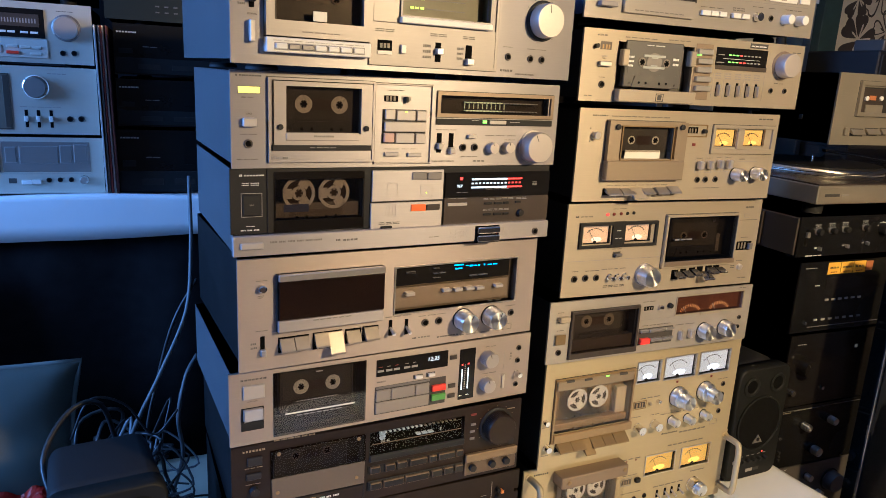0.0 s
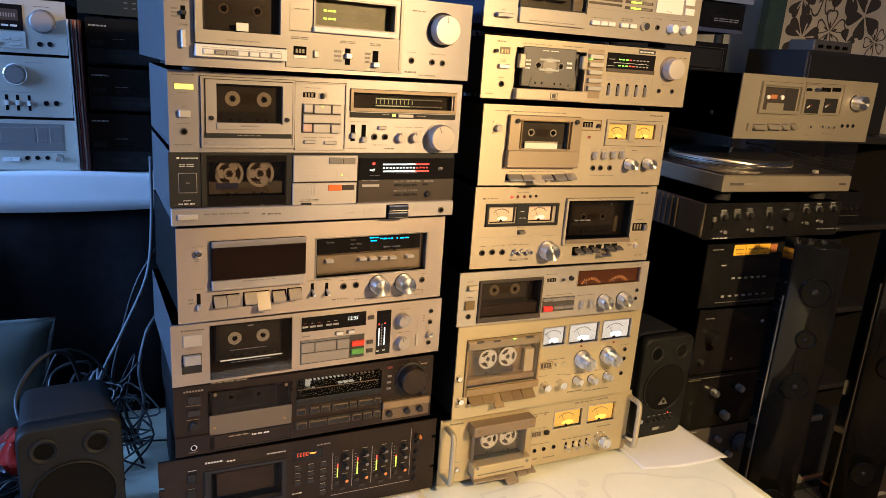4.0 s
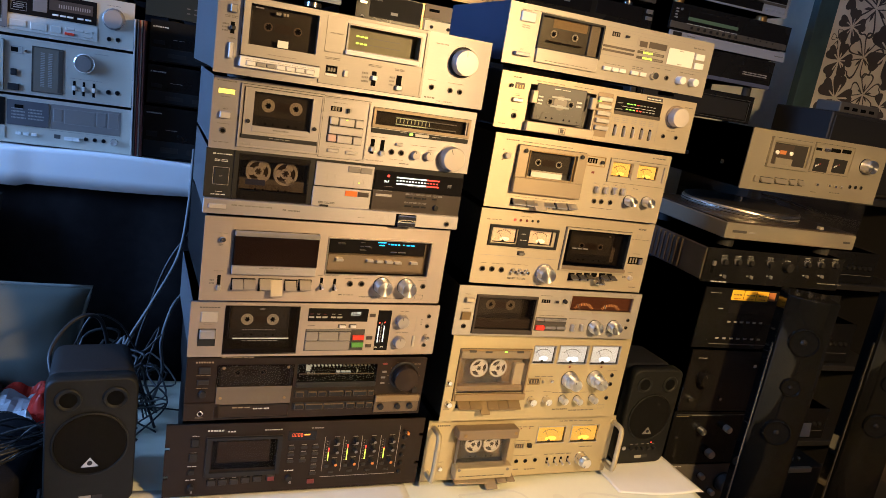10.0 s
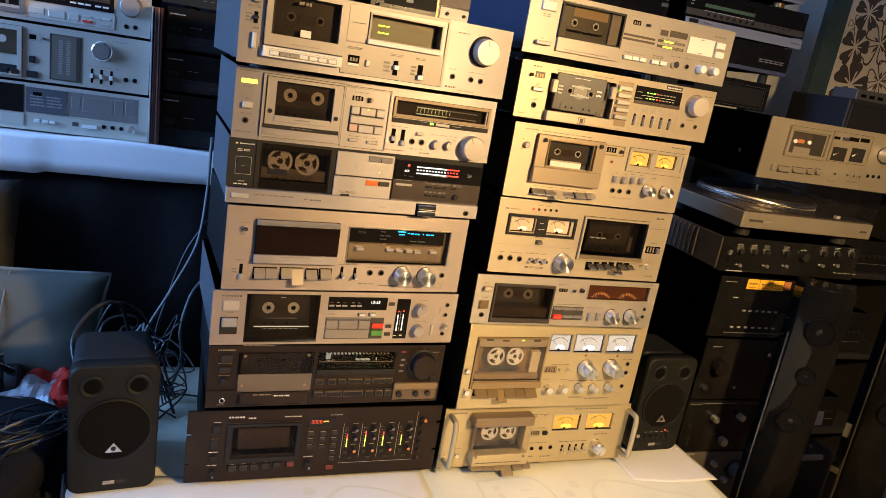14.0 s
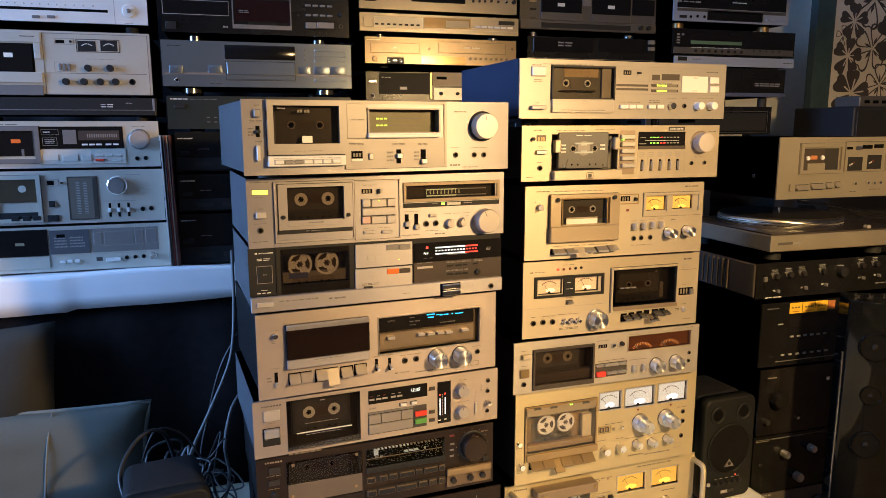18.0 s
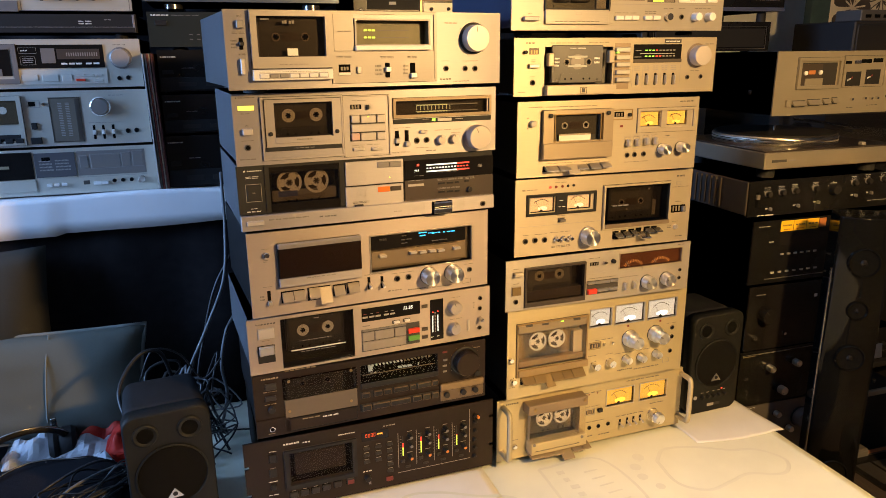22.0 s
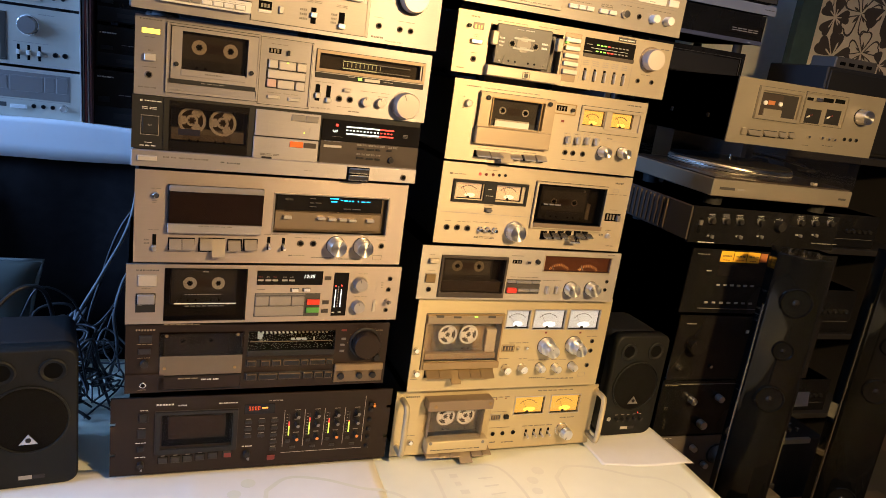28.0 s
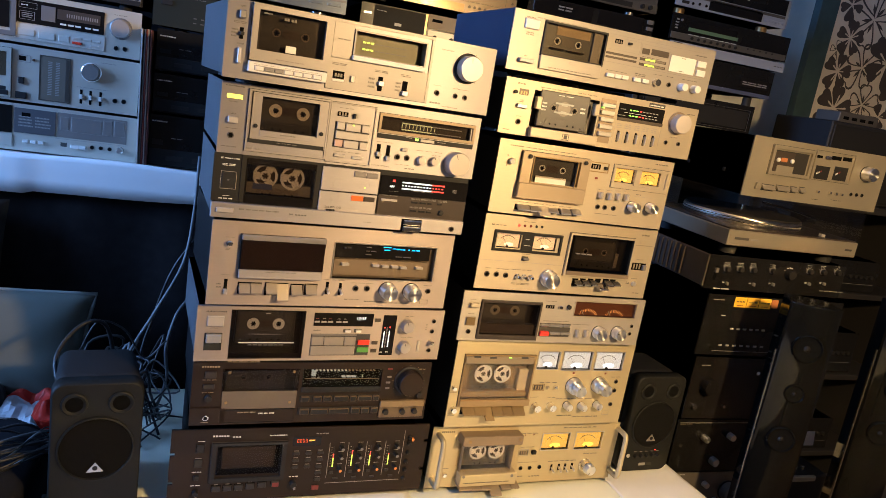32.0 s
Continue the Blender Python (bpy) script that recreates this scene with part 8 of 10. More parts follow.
d.box("socket_bay", 59.1, -1.3, 105.5, 16.3, 0.8, BLACK, 0, 1.5)
for p in ((65.3, 7.2), (80.7, 7.5), (96.1, 7.8)):
    d.jack(*p, 5, CHROME)
d.box("display_panel", 152.4, 1.3, 277.8, 22.2, 1, GOLD_GLOSS, 0, 0.4, "glossy panel with a golden reflection in its colour")
for k in range(8):
    d.turned("small_button", 292.5 + 15 * k, 17.6, [(4, 0), (4, 2.2)], BROWN_PLASTIC, 14)
d.feet(12, 8, 60)

d = unit((0.546, 0.976, 1.6, 1.405, 1.508), "cassette_deck", "dark cassette deck beside bronze trim under the disc player", "cassette deck", BLACK_METAL, BLACK_SATIN)
d.box("power_button", 6.5, 74.4, 27.8, 81.7, 4, CHROME, 0, 0.8)
d.jack(17.7, 40.6, 6, CHROME)
d.box("door_window", 35.3, 45.7, 172.8, 102, 2, BLACK, 0, 0.4)
d.box("cassette_label", 92.2, 57.6, 110.9, 65, 2.6, PAPER, 0, 0)
d.legend(41.8, 86.6, 67.9, 91, PRINT_WHITE, 1, 3, 2.3)
d.box("divider", 174.3, 34.1, 180.7, 103.2, 4, BRONZE, 0, 0.5)
d.box("right_panel", 182.5, 68.1, 332.9, 104.5, 2, GOLD_DULL, 0, 0.5)
d.slot(193.7, 85.7, 222.7, 93.2, HOLE, 2.4)
d.box("right_panel", 186.8, 31.5, 332.9, 63.6, 2, SILVER_BACK, 0, 0.5)
for p in ((206.2, 47.9), (253.3, 48.3), (284.6, 50)):
    d.turned("level_knob", *p, [(4.5, 0), (4.2, 8)], BLACK, 16)
d.feet(12, 6, 60)

d = unit((0.99, 1.426, 1.62, 1.636, 1.775), "double_cassette_deck", "grey twin cassette deck on chrome feet", "cassette deck", BLACK_METAL, GREY_DARK)
d.box("power_button", 28.3, 72.6, 49, 83.3, 4, GOLD_DULL, 0, 0.8)
d.box("side_key", 30.3, 51.3, 49.3, 55.9, 3, BLACK, 0, 0.5)
d.box("side_key", 30.5, 26.7, 49.6, 32.8, 3, BROWN_PLASTIC, 0, 0.5)
for a, b in ((63.2, 191.2), (223.9, 350.3)):
    d.box("door_window", a, 25.3, b, 134, 2, GLOSS_BLACK, 0, 0.5)
    d.box("cassette_label", (a + b) / 2 - 12, 64.2, (a + b) / 2 + 10, 73.4, 2.5, PAPER, 0, 0)
    d.box("door_foot", a, 25.3, b, 47.1, 4, GREY_DARK, 0, 0.8)
d.box("centre_post", 194.4, 69, 219.8, 94, 3, ALU_DARK, 0, 0.5)
d.box("display_glass", 355.9, 49.5, 430.5, 94.5, 2, GLOSS_BLACK, 0, 0.3)
d.box("foot_strip", 0, 0.5, d.w, 23.5, 5, GREY_DARK, 0, 0.8)
d.legend(163.5, 3.3, 183.4, 15.9, PRINT_WHITE, 2, 2, 5.3)
d.box("key_strip", 63.9, 4.3, 350.3, 18.5, 5.5, BLACK, 0, 0.4)
d.jack(39.5, 6.6, 6, CHROME)
for p in ((382.9, 13.5), (409.9, 14.4)):
    d.turned("level_knob", *p, [(7, 4), (6.4, 12)], BLACK, 18)
d.feet(18, 16, 60, CHROME)

d = unit((1.015, 1.43, 1.62, 1.545, 1.617), "video_recorder", "black video recorder with a glossy tape flap", "video recorder", BLACK_METAL, BLACK_SATIN)
d.box("tape_flap", 16.8, 30, 205.4, 69.5, 1.6, GLOSS_BLACK, 0, 0.5)
d.legend(94.6, 44.4, 139.5, 60.2, PRINT_GREY, 2, 2, 1.9)
d.box("display_glass", 223.9, 33, 375.3, 73.4, 1.4, GLOSS_BLACK, 0, 0.4)
for q in ((388.5, 60, 409.9, 71.5), (389.3, 41.9, 410.7, 51.8)):
    d.box("side_key", *q, 4, ALU_DARK, 0, 0.6)
d.line(0, 12, d.w, 12, ALU_DARK, 1.4)
for k in range(8):
    d.box("lower_key", 30 + 22 * k, 3, 46 + 22 * k, 6, 2, PRINT_GREY, 0, 0.3)
d.feet(12, 8, 60)

d = unit((1.473, 1.890, 1.6, 1.674, 1.76), "video_player", "blue-silver disc and tape player on gold feet", "video player", BLACK_METAL, BLUE_SILVER)
d.box("tape_flap", 12, 38.4, d.w - 12, 84, 2, BLACK_SATIN, 0, 0.6)
d.legend(10.9, 51.3, 93.7, 59.3, PRINT_GREY, 1, 4, 2.3)
d.legend(205.3, 55.7, 257, 62.3, PRINT_WHITE, 1, 3, 2.3)
d.box("key_strip", 12, 28.6, d.w - 12, 36.8, 2, GREY_DARK, 0, 0.4)
d.box("display_glass", 118.3, 5.1, 318.8, 33.4, 2, GLOSS_BLACK, 0, 0.4)
for p in ((60.4, 12.5), (84.1, 15), (108.3, 14.3)):
    d.jack(*p, 4.5, BLACK)
d.box("input_door", 20.9, 8.2, 46.5, 16.4, 1.5, BLACK, 0, 0.4)
for k in range(6):
    d.turned("small_button", 336.6 + 13.2 * k, 14.3, [(4.6, 0), (4.6, 2.5), (3.4, 3)], BLUE_SILVER, 16)
d.feet(18, 18, 50, BRONZE)

d = unit((1.475, 1.922, 1.6, 1.577, 1.652), "receiver", "black receiver with a green display strip", "receiver", BLACK_METAL, BLACK_SATIN)
d.box("display_glass", 62, 29.8, 241.8, 59.8, 1, GLOSS_BLACK, 0, 0.3)
d.box("display_strip", 62.5, 31.5, 246.6, 41.5, 1.5, GREEN_GREY, 0, 0.2, "green display strip")
d.box("key_rail", 4, 3, d.w - 4, 21.5, 2, GREY_DARK, 0, 0.5)
for k in range(8):
    d.turned("preset_button", 79.9 + 23.5 * k, 11.6, [(4.6, 1), (4.6, 5), (3.6, 5.5)], BLACK, 16)
for k in range(5):
    d.turned("small_button", 290.6 + 24 * k, 16.2, [(2.6, 1), (2.6, 4)], BLACK, 12)
d.turned("small_button", 33.4, 57.9, [(3.4, 0), (3.4, 4)], ALU_DARK, 14)
d.legend(14.2, 29.5, 26.1, 62.3, PRINT_GREY, 4, 1)
d.legend(63.3, 19.8, 247.7, 23.1, PRINT_WHITE, 1, 8, 2.3)
d.feet(14, 4, 50)

d = unit((1.484, 1.924, 1.6, 1.545, 1.573), "satellite_receiver", "flat grey-blue receiver box", "receiver", BLACK_METAL, BLUE_SILVER)
d.box("card_window", 12.1, 14, 44, 25.6, 0.8, BLACK, 0, 0.2)
d.legend(64.1, 16.7, 92.3, 21.7, PRINT, 1, 3)
d.legend(398.9, 11.6, 436.4, 16.9, PRINT, 1, 3)
d.feet(12, 5, 50)

d = unit((1.45, 1.895, 1.6, 1.454, 1.540), "cassette_deck", "black cassette deck with a pale blue key row", "cassette deck", BLACK_METAL, BLACK_SATIN)
d.box("display_glass", 318.6, 26.2, 438.3, 52.4, 1, GLOSS_BLACK, 0, 0.3)
d.box("key_row", 320.8, 5.1, 434.2, 12.1, 3, PALE_BLUE, 0, 0.4)
d.legend(256.8, 6.1, 286.5, 14.8, PRINT_WHITE, 1, 2)
d.legend(329.5, 31.5, 427.4, 43.7, PRINT_GREY, 2, 5, 1.3)
d.box("lower_lip", 0, 0.5, d.w, 12, 5, NAVY, 0, 0.8)
d.feet(14, 30, 40)

d = unit((1.42, 1.852, 1.6, 1.338, 1.424), "cd_player", "plain black hi-fi unit under the stack", "hi-fi unit", BLACK_METAL, BLACK_SATIN)
d.box("front_door", 20, 12, d.w - 20, 66, 1.6, BLACK, 0, 0.8)
d.rim("edge_trim", 14, 6, d.w - 14, 72, 1, 0.8, GREY_DARK)
d.feet(12, 6, 50)

d = unit((1.400, 1.826, 1.055, 1.193, 1.336), "cassette_deck", "champagne cassette deck with a grey top on the turntable cover", "cassette deck", GREY_VINYL, AGED_CHAMPAGNE, "side stack of hi-fi", 0.33)
d.rim("door_frame", 57.8, 58.7, 183.4, 128.7, 8, 6, AGED_CHAMPAGNE, 0)
d.box("cassette_well", 70.1, 63.8, 171.3, 117.1, 0.8, DARK_WELL, 0, 0.3)
d.box("well_pad", 70.1, 61.4, 128.5, 114.5, 2, BROWN_PLASTIC, 0, 0.4)
d.turned("capstan", 80, 94.6, [(5, 1.5), (5, 5), (3, 6)], PRINT_WHITE, 18)
d.turned("capstan", 121.9, 95.6, [(5, 1.5), (5, 5), (3, 6)], PRINT_WHITE, 18)
d.box("head_block", 88.3, 91.5, 107.7, 100.6, 3, ORANGE_DULL, 0, 0.4)
d.box("head_bridge", 80.2, 64.1, 130.6, 82.4, 4, AGED_CHAMPAGNE, 0, 0.5)
d.rim("meter_bezel", 189.8, 61.1, 316.1, 131.5, 2, 3, AGED_CHAMPAGNE, 0)
d.box("meter_panel", 193.1, 63.8, 312.6, 128.9, 1, AGED_CHAMPAGNE, 0, 0.3)
for q in ((199.8, 62.5, 243.8, 95.7), (258.5, 66.2, 301.7, 99.7)):
    d.box("meter_face", *q, 2, BLACK, 0, 0.3)
    u0, v0, u1, v1 = q
    for k in range(5):
        d.box("scale_mark", u0 + 5 + 3.2 * k, v0 + 12 + 1.5 * k, u0 + 7 + 3.2 * k, v0 + 16 + 1.5 * k, 2.3, PRINT_WHITE if k < 3 else DARK_RED, 0, 0)
for q in ((192, 113.5, 212.1, 120), (240.6, 114.5, 271.3, 123.8), (275.8, 115.9, 305.1, 125.2)):
    d.slot(*q, HOLE, 1.4)
d.box("reset_key", 216.2, 113.6, 234.8, 121.5, 7, CHROME, 0, 0.8)
d.knob(362.4, 92.9, 17, 26, KNOB_ALU, pointer=150, grip=44)
for q in ((52.8, 17.9, 90.1, 33.7), (95.9, 19.8, 133.7, 35.7), (139.6, 20.7, 159.6, 36.8), (166.8, 22.1, 183.6, 38.2)):
    d.slot(*q, PRINT, 0.5, "key_slot")
    u0, v0, u1, v1 = q
    d.piano_key("transport_key", u0, v0 + 3, u1, v1 - 3, 10, AGED_CHAMPAGNE)
d.box("eject_key", 33.4, 19.8, 43, 35.5, 6, AGED_CHAMPAGNE, 0, 1)
for p in ((223.5, 32.5), (262.4, 33.8), (282.5, 33.2), (300.5, 33.6)):
    d.box("mode_key", p[0] - 3, p[1] - 3, p[0] + 3, p[1] + 3, 8, CHROME, 0, 0.8)
for p in ((334, 37.2), (352.3, 37.7), (370.7, 38.2)):
    d.jack(*p, 4.5, BLACK)
d.legend(213.7, 11.4, 234.2, 14.2, PRINT, 1, 2)
d.legend(273.3, 15.5, 308.3, 18.3, PRINT, 1, 4)
for y in (0.08, 0.22):
    part("cover_screw", box_bm(0.0, y - 0.005, 0.045, 0.0035, y + 0.005, 0.055, 0.001), CHROME, d.ob)

d = unit((1.362, 1.793, 1.055, 0.958, 1.043), "stereo_amplifier", "black amplifier with many small knobs and ribbed sides", "amplifier", AMP_SIDE, BLACK_SATIN, "side stack of hi-fi", 0.33)
for k, (u, v) in enumerate(((51.8, 53.6), (91.8, 55.1), (130.7, 56.5), (191.1, 58.1), (246.2, 53.2), (308.9, 65.2), (352.6, 66.9), (400.6, 68.9))):
    r = 12 if k == 4 else 6.5
    d.knob(u, v, r, 16 if k == 4 else 12, BLACK, skirt=CHROME_SOFT if k != 4 else None, pointer=20 * k - 50, grip=28 if k == 4 else 0)
    d.legend(u - 9, v + 13, u + 9, v + 15.5, PRINT_WHITE, 1, 2)
    for n in range(5):
        a = radians(-60 + 30 * n)
        d.box("dial_dot", u + (r + 4.5) * math.sin(a) - 0.9, v + (r + 4.5) * math.cos(a) - 0.9, u + (r + 4.5) * math.sin(a) + 0.9, v + (r + 4.5) * math.cos(a) + 0.9, 0.3, PRINT_WHITE, 0, 0)
for p in ((61.9, 16.7), (143.2, 19.3), (203.2, 23.3), (317.4, 32.6), (366.3, 35.9)):
    d.box("switch_lever", p[0] - 2, p[1] - 4, p[0] + 2, p[1] + 4, 9, CHROME_SOFT, 0, 0.8)
    d.legend(p[0] - 12, p[1] - 1, p[0] - 4, p[1] + 3, PRINT_WHITE, 2, 1)
d.slider(19.3, 23.1, 27.4, 58.2, 0.7, ALU_DARK, 6)
d.legend(28.6, -1.4, 76.5, 4.3, PRINT_WHITE, 1, 4)
d.legend(361.8, 13.6, 443.4, 18.2, PRINT_GREY, 1, 5)
for k in range(11):
    part("heat_sink_rib", box_bm(-0.006, 0.095 + 0.019 * k, 0.008, 0.004, 0.100 + 0.019 * k, 0.080, 0.0008), AMP_RIB, d.ob)
part("side_plate", box_bm(-0.001, 0.089, 0.004, 0.0035, 0.33, 0.083, 0.0006), AMP_SIDE, d.ob)
part("side_plate", box_bm(-0.0035, 0.004, 0.004, 0.004, 0.088, 0.083, 0.001), AMP_SIDE, d.ob)
d.feet(14, 14, 50)

d = unit((1.385, 1.82, 1.055, 0.786, 0.944), "av_receiver", "large black receiver with an orange sticker", "receiver", BLACK_METAL, BLACK_SATIN, "side stack of hi-fi", 0.36)
d.legend(16, 142.9, 49.2, 147.3, PRINT_GREY, 1, 5)
for k in range(3):
    step = (196 - 80.2) / 3
    u = 80.2 + step * k
    d.box("sticker", u, 128.9, u + step - 1.5, 155.3, 0.8, STICKER, 0, 0.3, "glossy orange-yellow sticker")
    d.legend(u + 6, 139.2, u + 33, 148, PRINT, 1, 3, 1.0)
    d.legend(u + 9, 131.1, u + 30, 136.2, DARK_RED, 1, 3, 1.0)
d.box("sticker_end", 196, 131.8, 217.1, 153.9, 0.8, ORANGE_DULL, 0, 0.2)
d.box("display_glass", 80.3, 93.5, 254.9, 120.4, 1.2, GLOSS_BLACK, 0, 0.4)
d.legend(50.5, 102.8, 65.6, 107.2, PRINT_WHITE, 1, 1)
d.legend(82, 106.1, 102.4, 110.5, PRINT_WHITE, 1, 1)
for k in range(6):
    d.box("small_key", 87.5 + 20 * k, 69.1, 87.5 + 20 * k + 10, 73.6, 2, PRINT_GREY, 0, 0.3)
for k in range(7):
    d.box("small_key", 64.3 + 22 * k, 24.2, 64.3 + 22 * k + 10, 28.8, 2, PRINT_GREY, 0, 0.3)
d.line(48.6, 9.6, 289.2, 12.7, ALU_DARK, 1.6, 1.5)
d.turned("small_button", 38.8, 21.7, [(4, 0), (4, 4)], CHROME, 14)
d.feet(18, 8, 50)

d = unit((1.395, 1.83, 1.055, 0.609, 0.778), "stereo_amplifier", "big glossy black amplifier with a round knob", "amplifier", BLACK_METAL, GLOSS_BLACK, "side stack of hi-fi", 0.36)
d.legend(22.5, 145.1, 49.8, 149.7, PRINT_GREY, 1, 5)
d.knob(50.4, 95.4, 21, 24, GLOSS_BLACK, pointer=40)
d.knob(24.9, 36.2, 7, 10, CHROME_DARK)
d.turned("small_button", 120.2, 35.7, [(4, 0), (4, 5)], CHROME, 14)
d.box("sticker", 201.9, 124.7, 210.9, 132.6, 1, PRINT_WHITE, 0, 0.2)
d.feet(18, 6, 50)

d = unit((1.39, 1.82, 1.055, 0.455, 0.605), "stereo_amplifier", "black amplifier with three bright metal knobs", "amplifier", BLACK_METAL, BLACK_SATIN, "side stack of hi-fi", 0.34)
d.legend(7.3, 135.5, 45.5, 140.3, GOLD_PRINT, 1, 6)
d.legend(53.6, 139, 151.6, 142.3, PRINT_GREY, 1, 5)
for p, r in (((88.5, 101.1), 9), ((170, 105.9), 9), ((134.4, 33.8), 11)):
    d.knob(*p, r, 20, KNOB_ALU, skirt=BLACK, pointer=140, grip=24)
for k in range(4):
    d.box("selector_key", 18.2, 73.4, 28.7, 80, 3, CHROME_DARK, 0, 0.4) if k == 0 else d.turned("small_button", 28, 50.2 - 9 * k, [(3, 0), (3, 4)], CHROME_DARK, 12)
d.line(6, 142, d.w - 6, 142, ALU_DARK, 1.2)
d.feet(16, 6, 50)

d = unit((1.385, 1.82, 1.055, 0.29, 0.450), "stereo_amplifier", "dark bronze amplifier with a large metal knob", "amplifier", BLACK_METAL, ALU_SHADE, "side stack of hi-fi", 0.34)
d.knob(216.8, 105.6, 24, 24, ALU_DARK, skirt=BLACK)
d.knob(135.4, 128.7, 8, 16, KNOB_ALU)
d.knob(182.3, 78.5, 8, 16, KNOB_ALU)
d.legend(41.1, 152.9, 69.7, 158, PRINT_WHITE, 1, 3)
d.feet(16, 6, 50)

# ---- bench with drapes behind the stacks ----
def drape(name, x0, x1, y, z0, z1, material, label, wave=0.012, nx=120, category="drape"):
    """A hanging cloth with soft upright folds."""
    bm = bmesh.new()
    rows = 10
    grid = {}
    for i in range(nx + 1):
        for j in range(rows + 1):
            x, z = x0 + (x1 - x0) * i / nx, z0 + (z1 - z0) * j / rows
            k = 1 - 0.5 * j / rows
            grid[i, j] = bm.verts.new((x, y + wave * k * (math.sin(x * 31 + 2 * noise.noise((x * 3, 0, 1))) + 0.6 * noise.noise((x * 9, z * 2, 4))), z))
    for i in range(nx):
        for j in range(rows):
            bm.faces.new((grid[i, j], grid[i + 1, j], grid[i + 1, j + 1], grid[i, j + 1])).smooth = True
    ob = link_mesh(name, bm, material)
    ob.modifiers.new("thickness", "SOLIDIFY").thickness = 0.002
    return tagged(ob, label, category)


def bench():
    b = thing("bench", pose(0, 0, 0), "long bench hidden by cloths, carrying hi-fi units", "bench")
    part("benchtop", box_bm(-1.3, 1.46, 0.995, 0.52, 1.93, 1.028, 0.004), WOOD_DARK, b)
    for x in (-1.25, -0.4, 0.47):
        for y in (1.50, 1.88):
            part("leg", box_bm(x - 0.03, y - 0.03, 0, x + 0.03, y + 0.03, 0.995, 0.003), WOOD_DARK, b)


bench()


def bench_cloth():
    """White paper cloth: lies on the bench and hangs a hand's width over its front in two lengths."""
    bm = bmesh.new()
    nx = 90
    prof = [(1.90, 1.0315), (1.60, 1.0315), (1.475, 1.032), (1.4555, 1.0318), (1.4495, 1.0300), (1.4467, 1.0262), (1.446, 1.021), (1.446, 1.005), (1.446, 0.985), (1.446, None)]
    rows = []
    for i in range(nx + 1):
        x = -1.3 + 1.80 * i / nx
        low = (0.951 if x < -0.168 else 0.957) + 0.02 * max(0, x) + 0.003 * noise.noise((x * 8, 2, 0))
        col = []
        for y, z in prof:
            z = low if z is None else z
            w = 0.0012 * noise.noise((x * 4, z * 3, 0.7)) if z < 1.03 else 0.0
            step = -0.003 if x < -0.168 and z < 1.03 else 0.0
            if 1.44 < y < 1.457 and z > 1.02:
                z += 0.007 + 0.006 * noise.noise((x * 5, 1.5, 0))
            col.append(bm.verts.new((x, y + w + step, z + (0.0015 * noise.noise((x * 11, y * 6, 3)) if z > 1.03 else 0))))
        rows.append(col)
    for a, b in zip(rows, rows[1:]):
        for k in range(len(prof) - 1):
            bm.faces.new((a[k], b[k], b[k + 1], a[k + 1])).smooth = True
    ob = link_mesh("bench_cloth", bm, PAPER_CLOTH)
    ob.modifiers.new("thickness", "SOLIDIFY").thickness = 0.001
    return tagged(ob, "white cloth laid over the bench and hanging at its front", "cloth")


bench_cloth()
bench_drape = thing("bench_drape", pose(0, 0, 0), "black patterned drape hanging below the bench", "drape")
for a, b, y in ((-1.3, -0.42, 1.474), (-0.46, 0.42, 1.479), (0.38, 1.25, 1.474)):
    length = drape("cloth_length", a, b, y, 0.02, 0.99, CLOTH_BLACK, "", nx=44, category="")
    length.parent = bench_drape
# added backing sheet that keeps the gaps between shelf units black
drape("black_backing", -1.6, 1.93, 2.10, 0.02, 2.55, CLOTH_BLACK, "black backing sheet added behind the shelves", 0.02, 150)

RACK_BLACK = mat("black_rack_board", (0.020, 0.0185, 0.018), 0.45, grain=0.1, scale=60)


def rack(x0, x1, y0, y1, top, label):
    r = thing("hifi_rack", pose(0, 0, 0), label, "rack", "black racks behind the stacks")
    part("top_board", box_bm(x0, y0, top - 0.022, x1, y1, top, 0.002), RACK_BLACK, r)
    part("middle_board", box_bm(x0 + 0.02, y0, top * 0.5, x1 - 0.02, y1, top * 0.5 + 0.02, 0.002), RACK_BLACK, r)
    for x in (x0, x1 - 0.02):
        part("side_board", box_bm(x, y0, 0, x + 0.02, y1, top - 0.022, 0.002), RACK_BLACK, r)


rack(0.53, 0.985, 1.58, 1.94, 1.398, "black rack carrying the bronze disc players")
rack(1.0, 1.415, 1.60, 1.95, 1.536, "black rack carrying the twin cassette deck")
rack(1.418, 1.93, 1.585, 1.95, 1.331, "black rack carrying a stack of players")
rack(1.37, 1.84, 1.06, 1.42, 0.283, "low black rack under the side stack")


def records():
    """Record sleeves standing between two columns of units."""
    for k, (c, dx, lean) in enumerate((((0.48, 0.45, 0.41), 0.0, 1.0), ((0.10, 0.09, 0.085), 0.0045, 0.6), ((0.30, 0.065, 0.055), 0.009, 0.8), ((0.46, 0.43, 0.39), 0.0135, 1.1), ((0.20, 0.07, 0.06), 0.018, 0.9))):
        m = mat("record_sleeve_card", c, 0.7, grain=0.1, scale=80, stain=0.1)
        ob = tagged(link_mesh("record_sleeve", box_bm(-0.0016, 0, 0, 0.0016, 0.312, 0.312, 0.0005), m), "worn card record sleeve standing on the cloth", "record", "record sleeves between the units")
        ob.matrix_world = pose(0.047 + dx, 1.46 + 0.002 * k, 1.0335, 0, 0, 0) @ pose(0, 0, 0, 0, -lean, 0)


records()

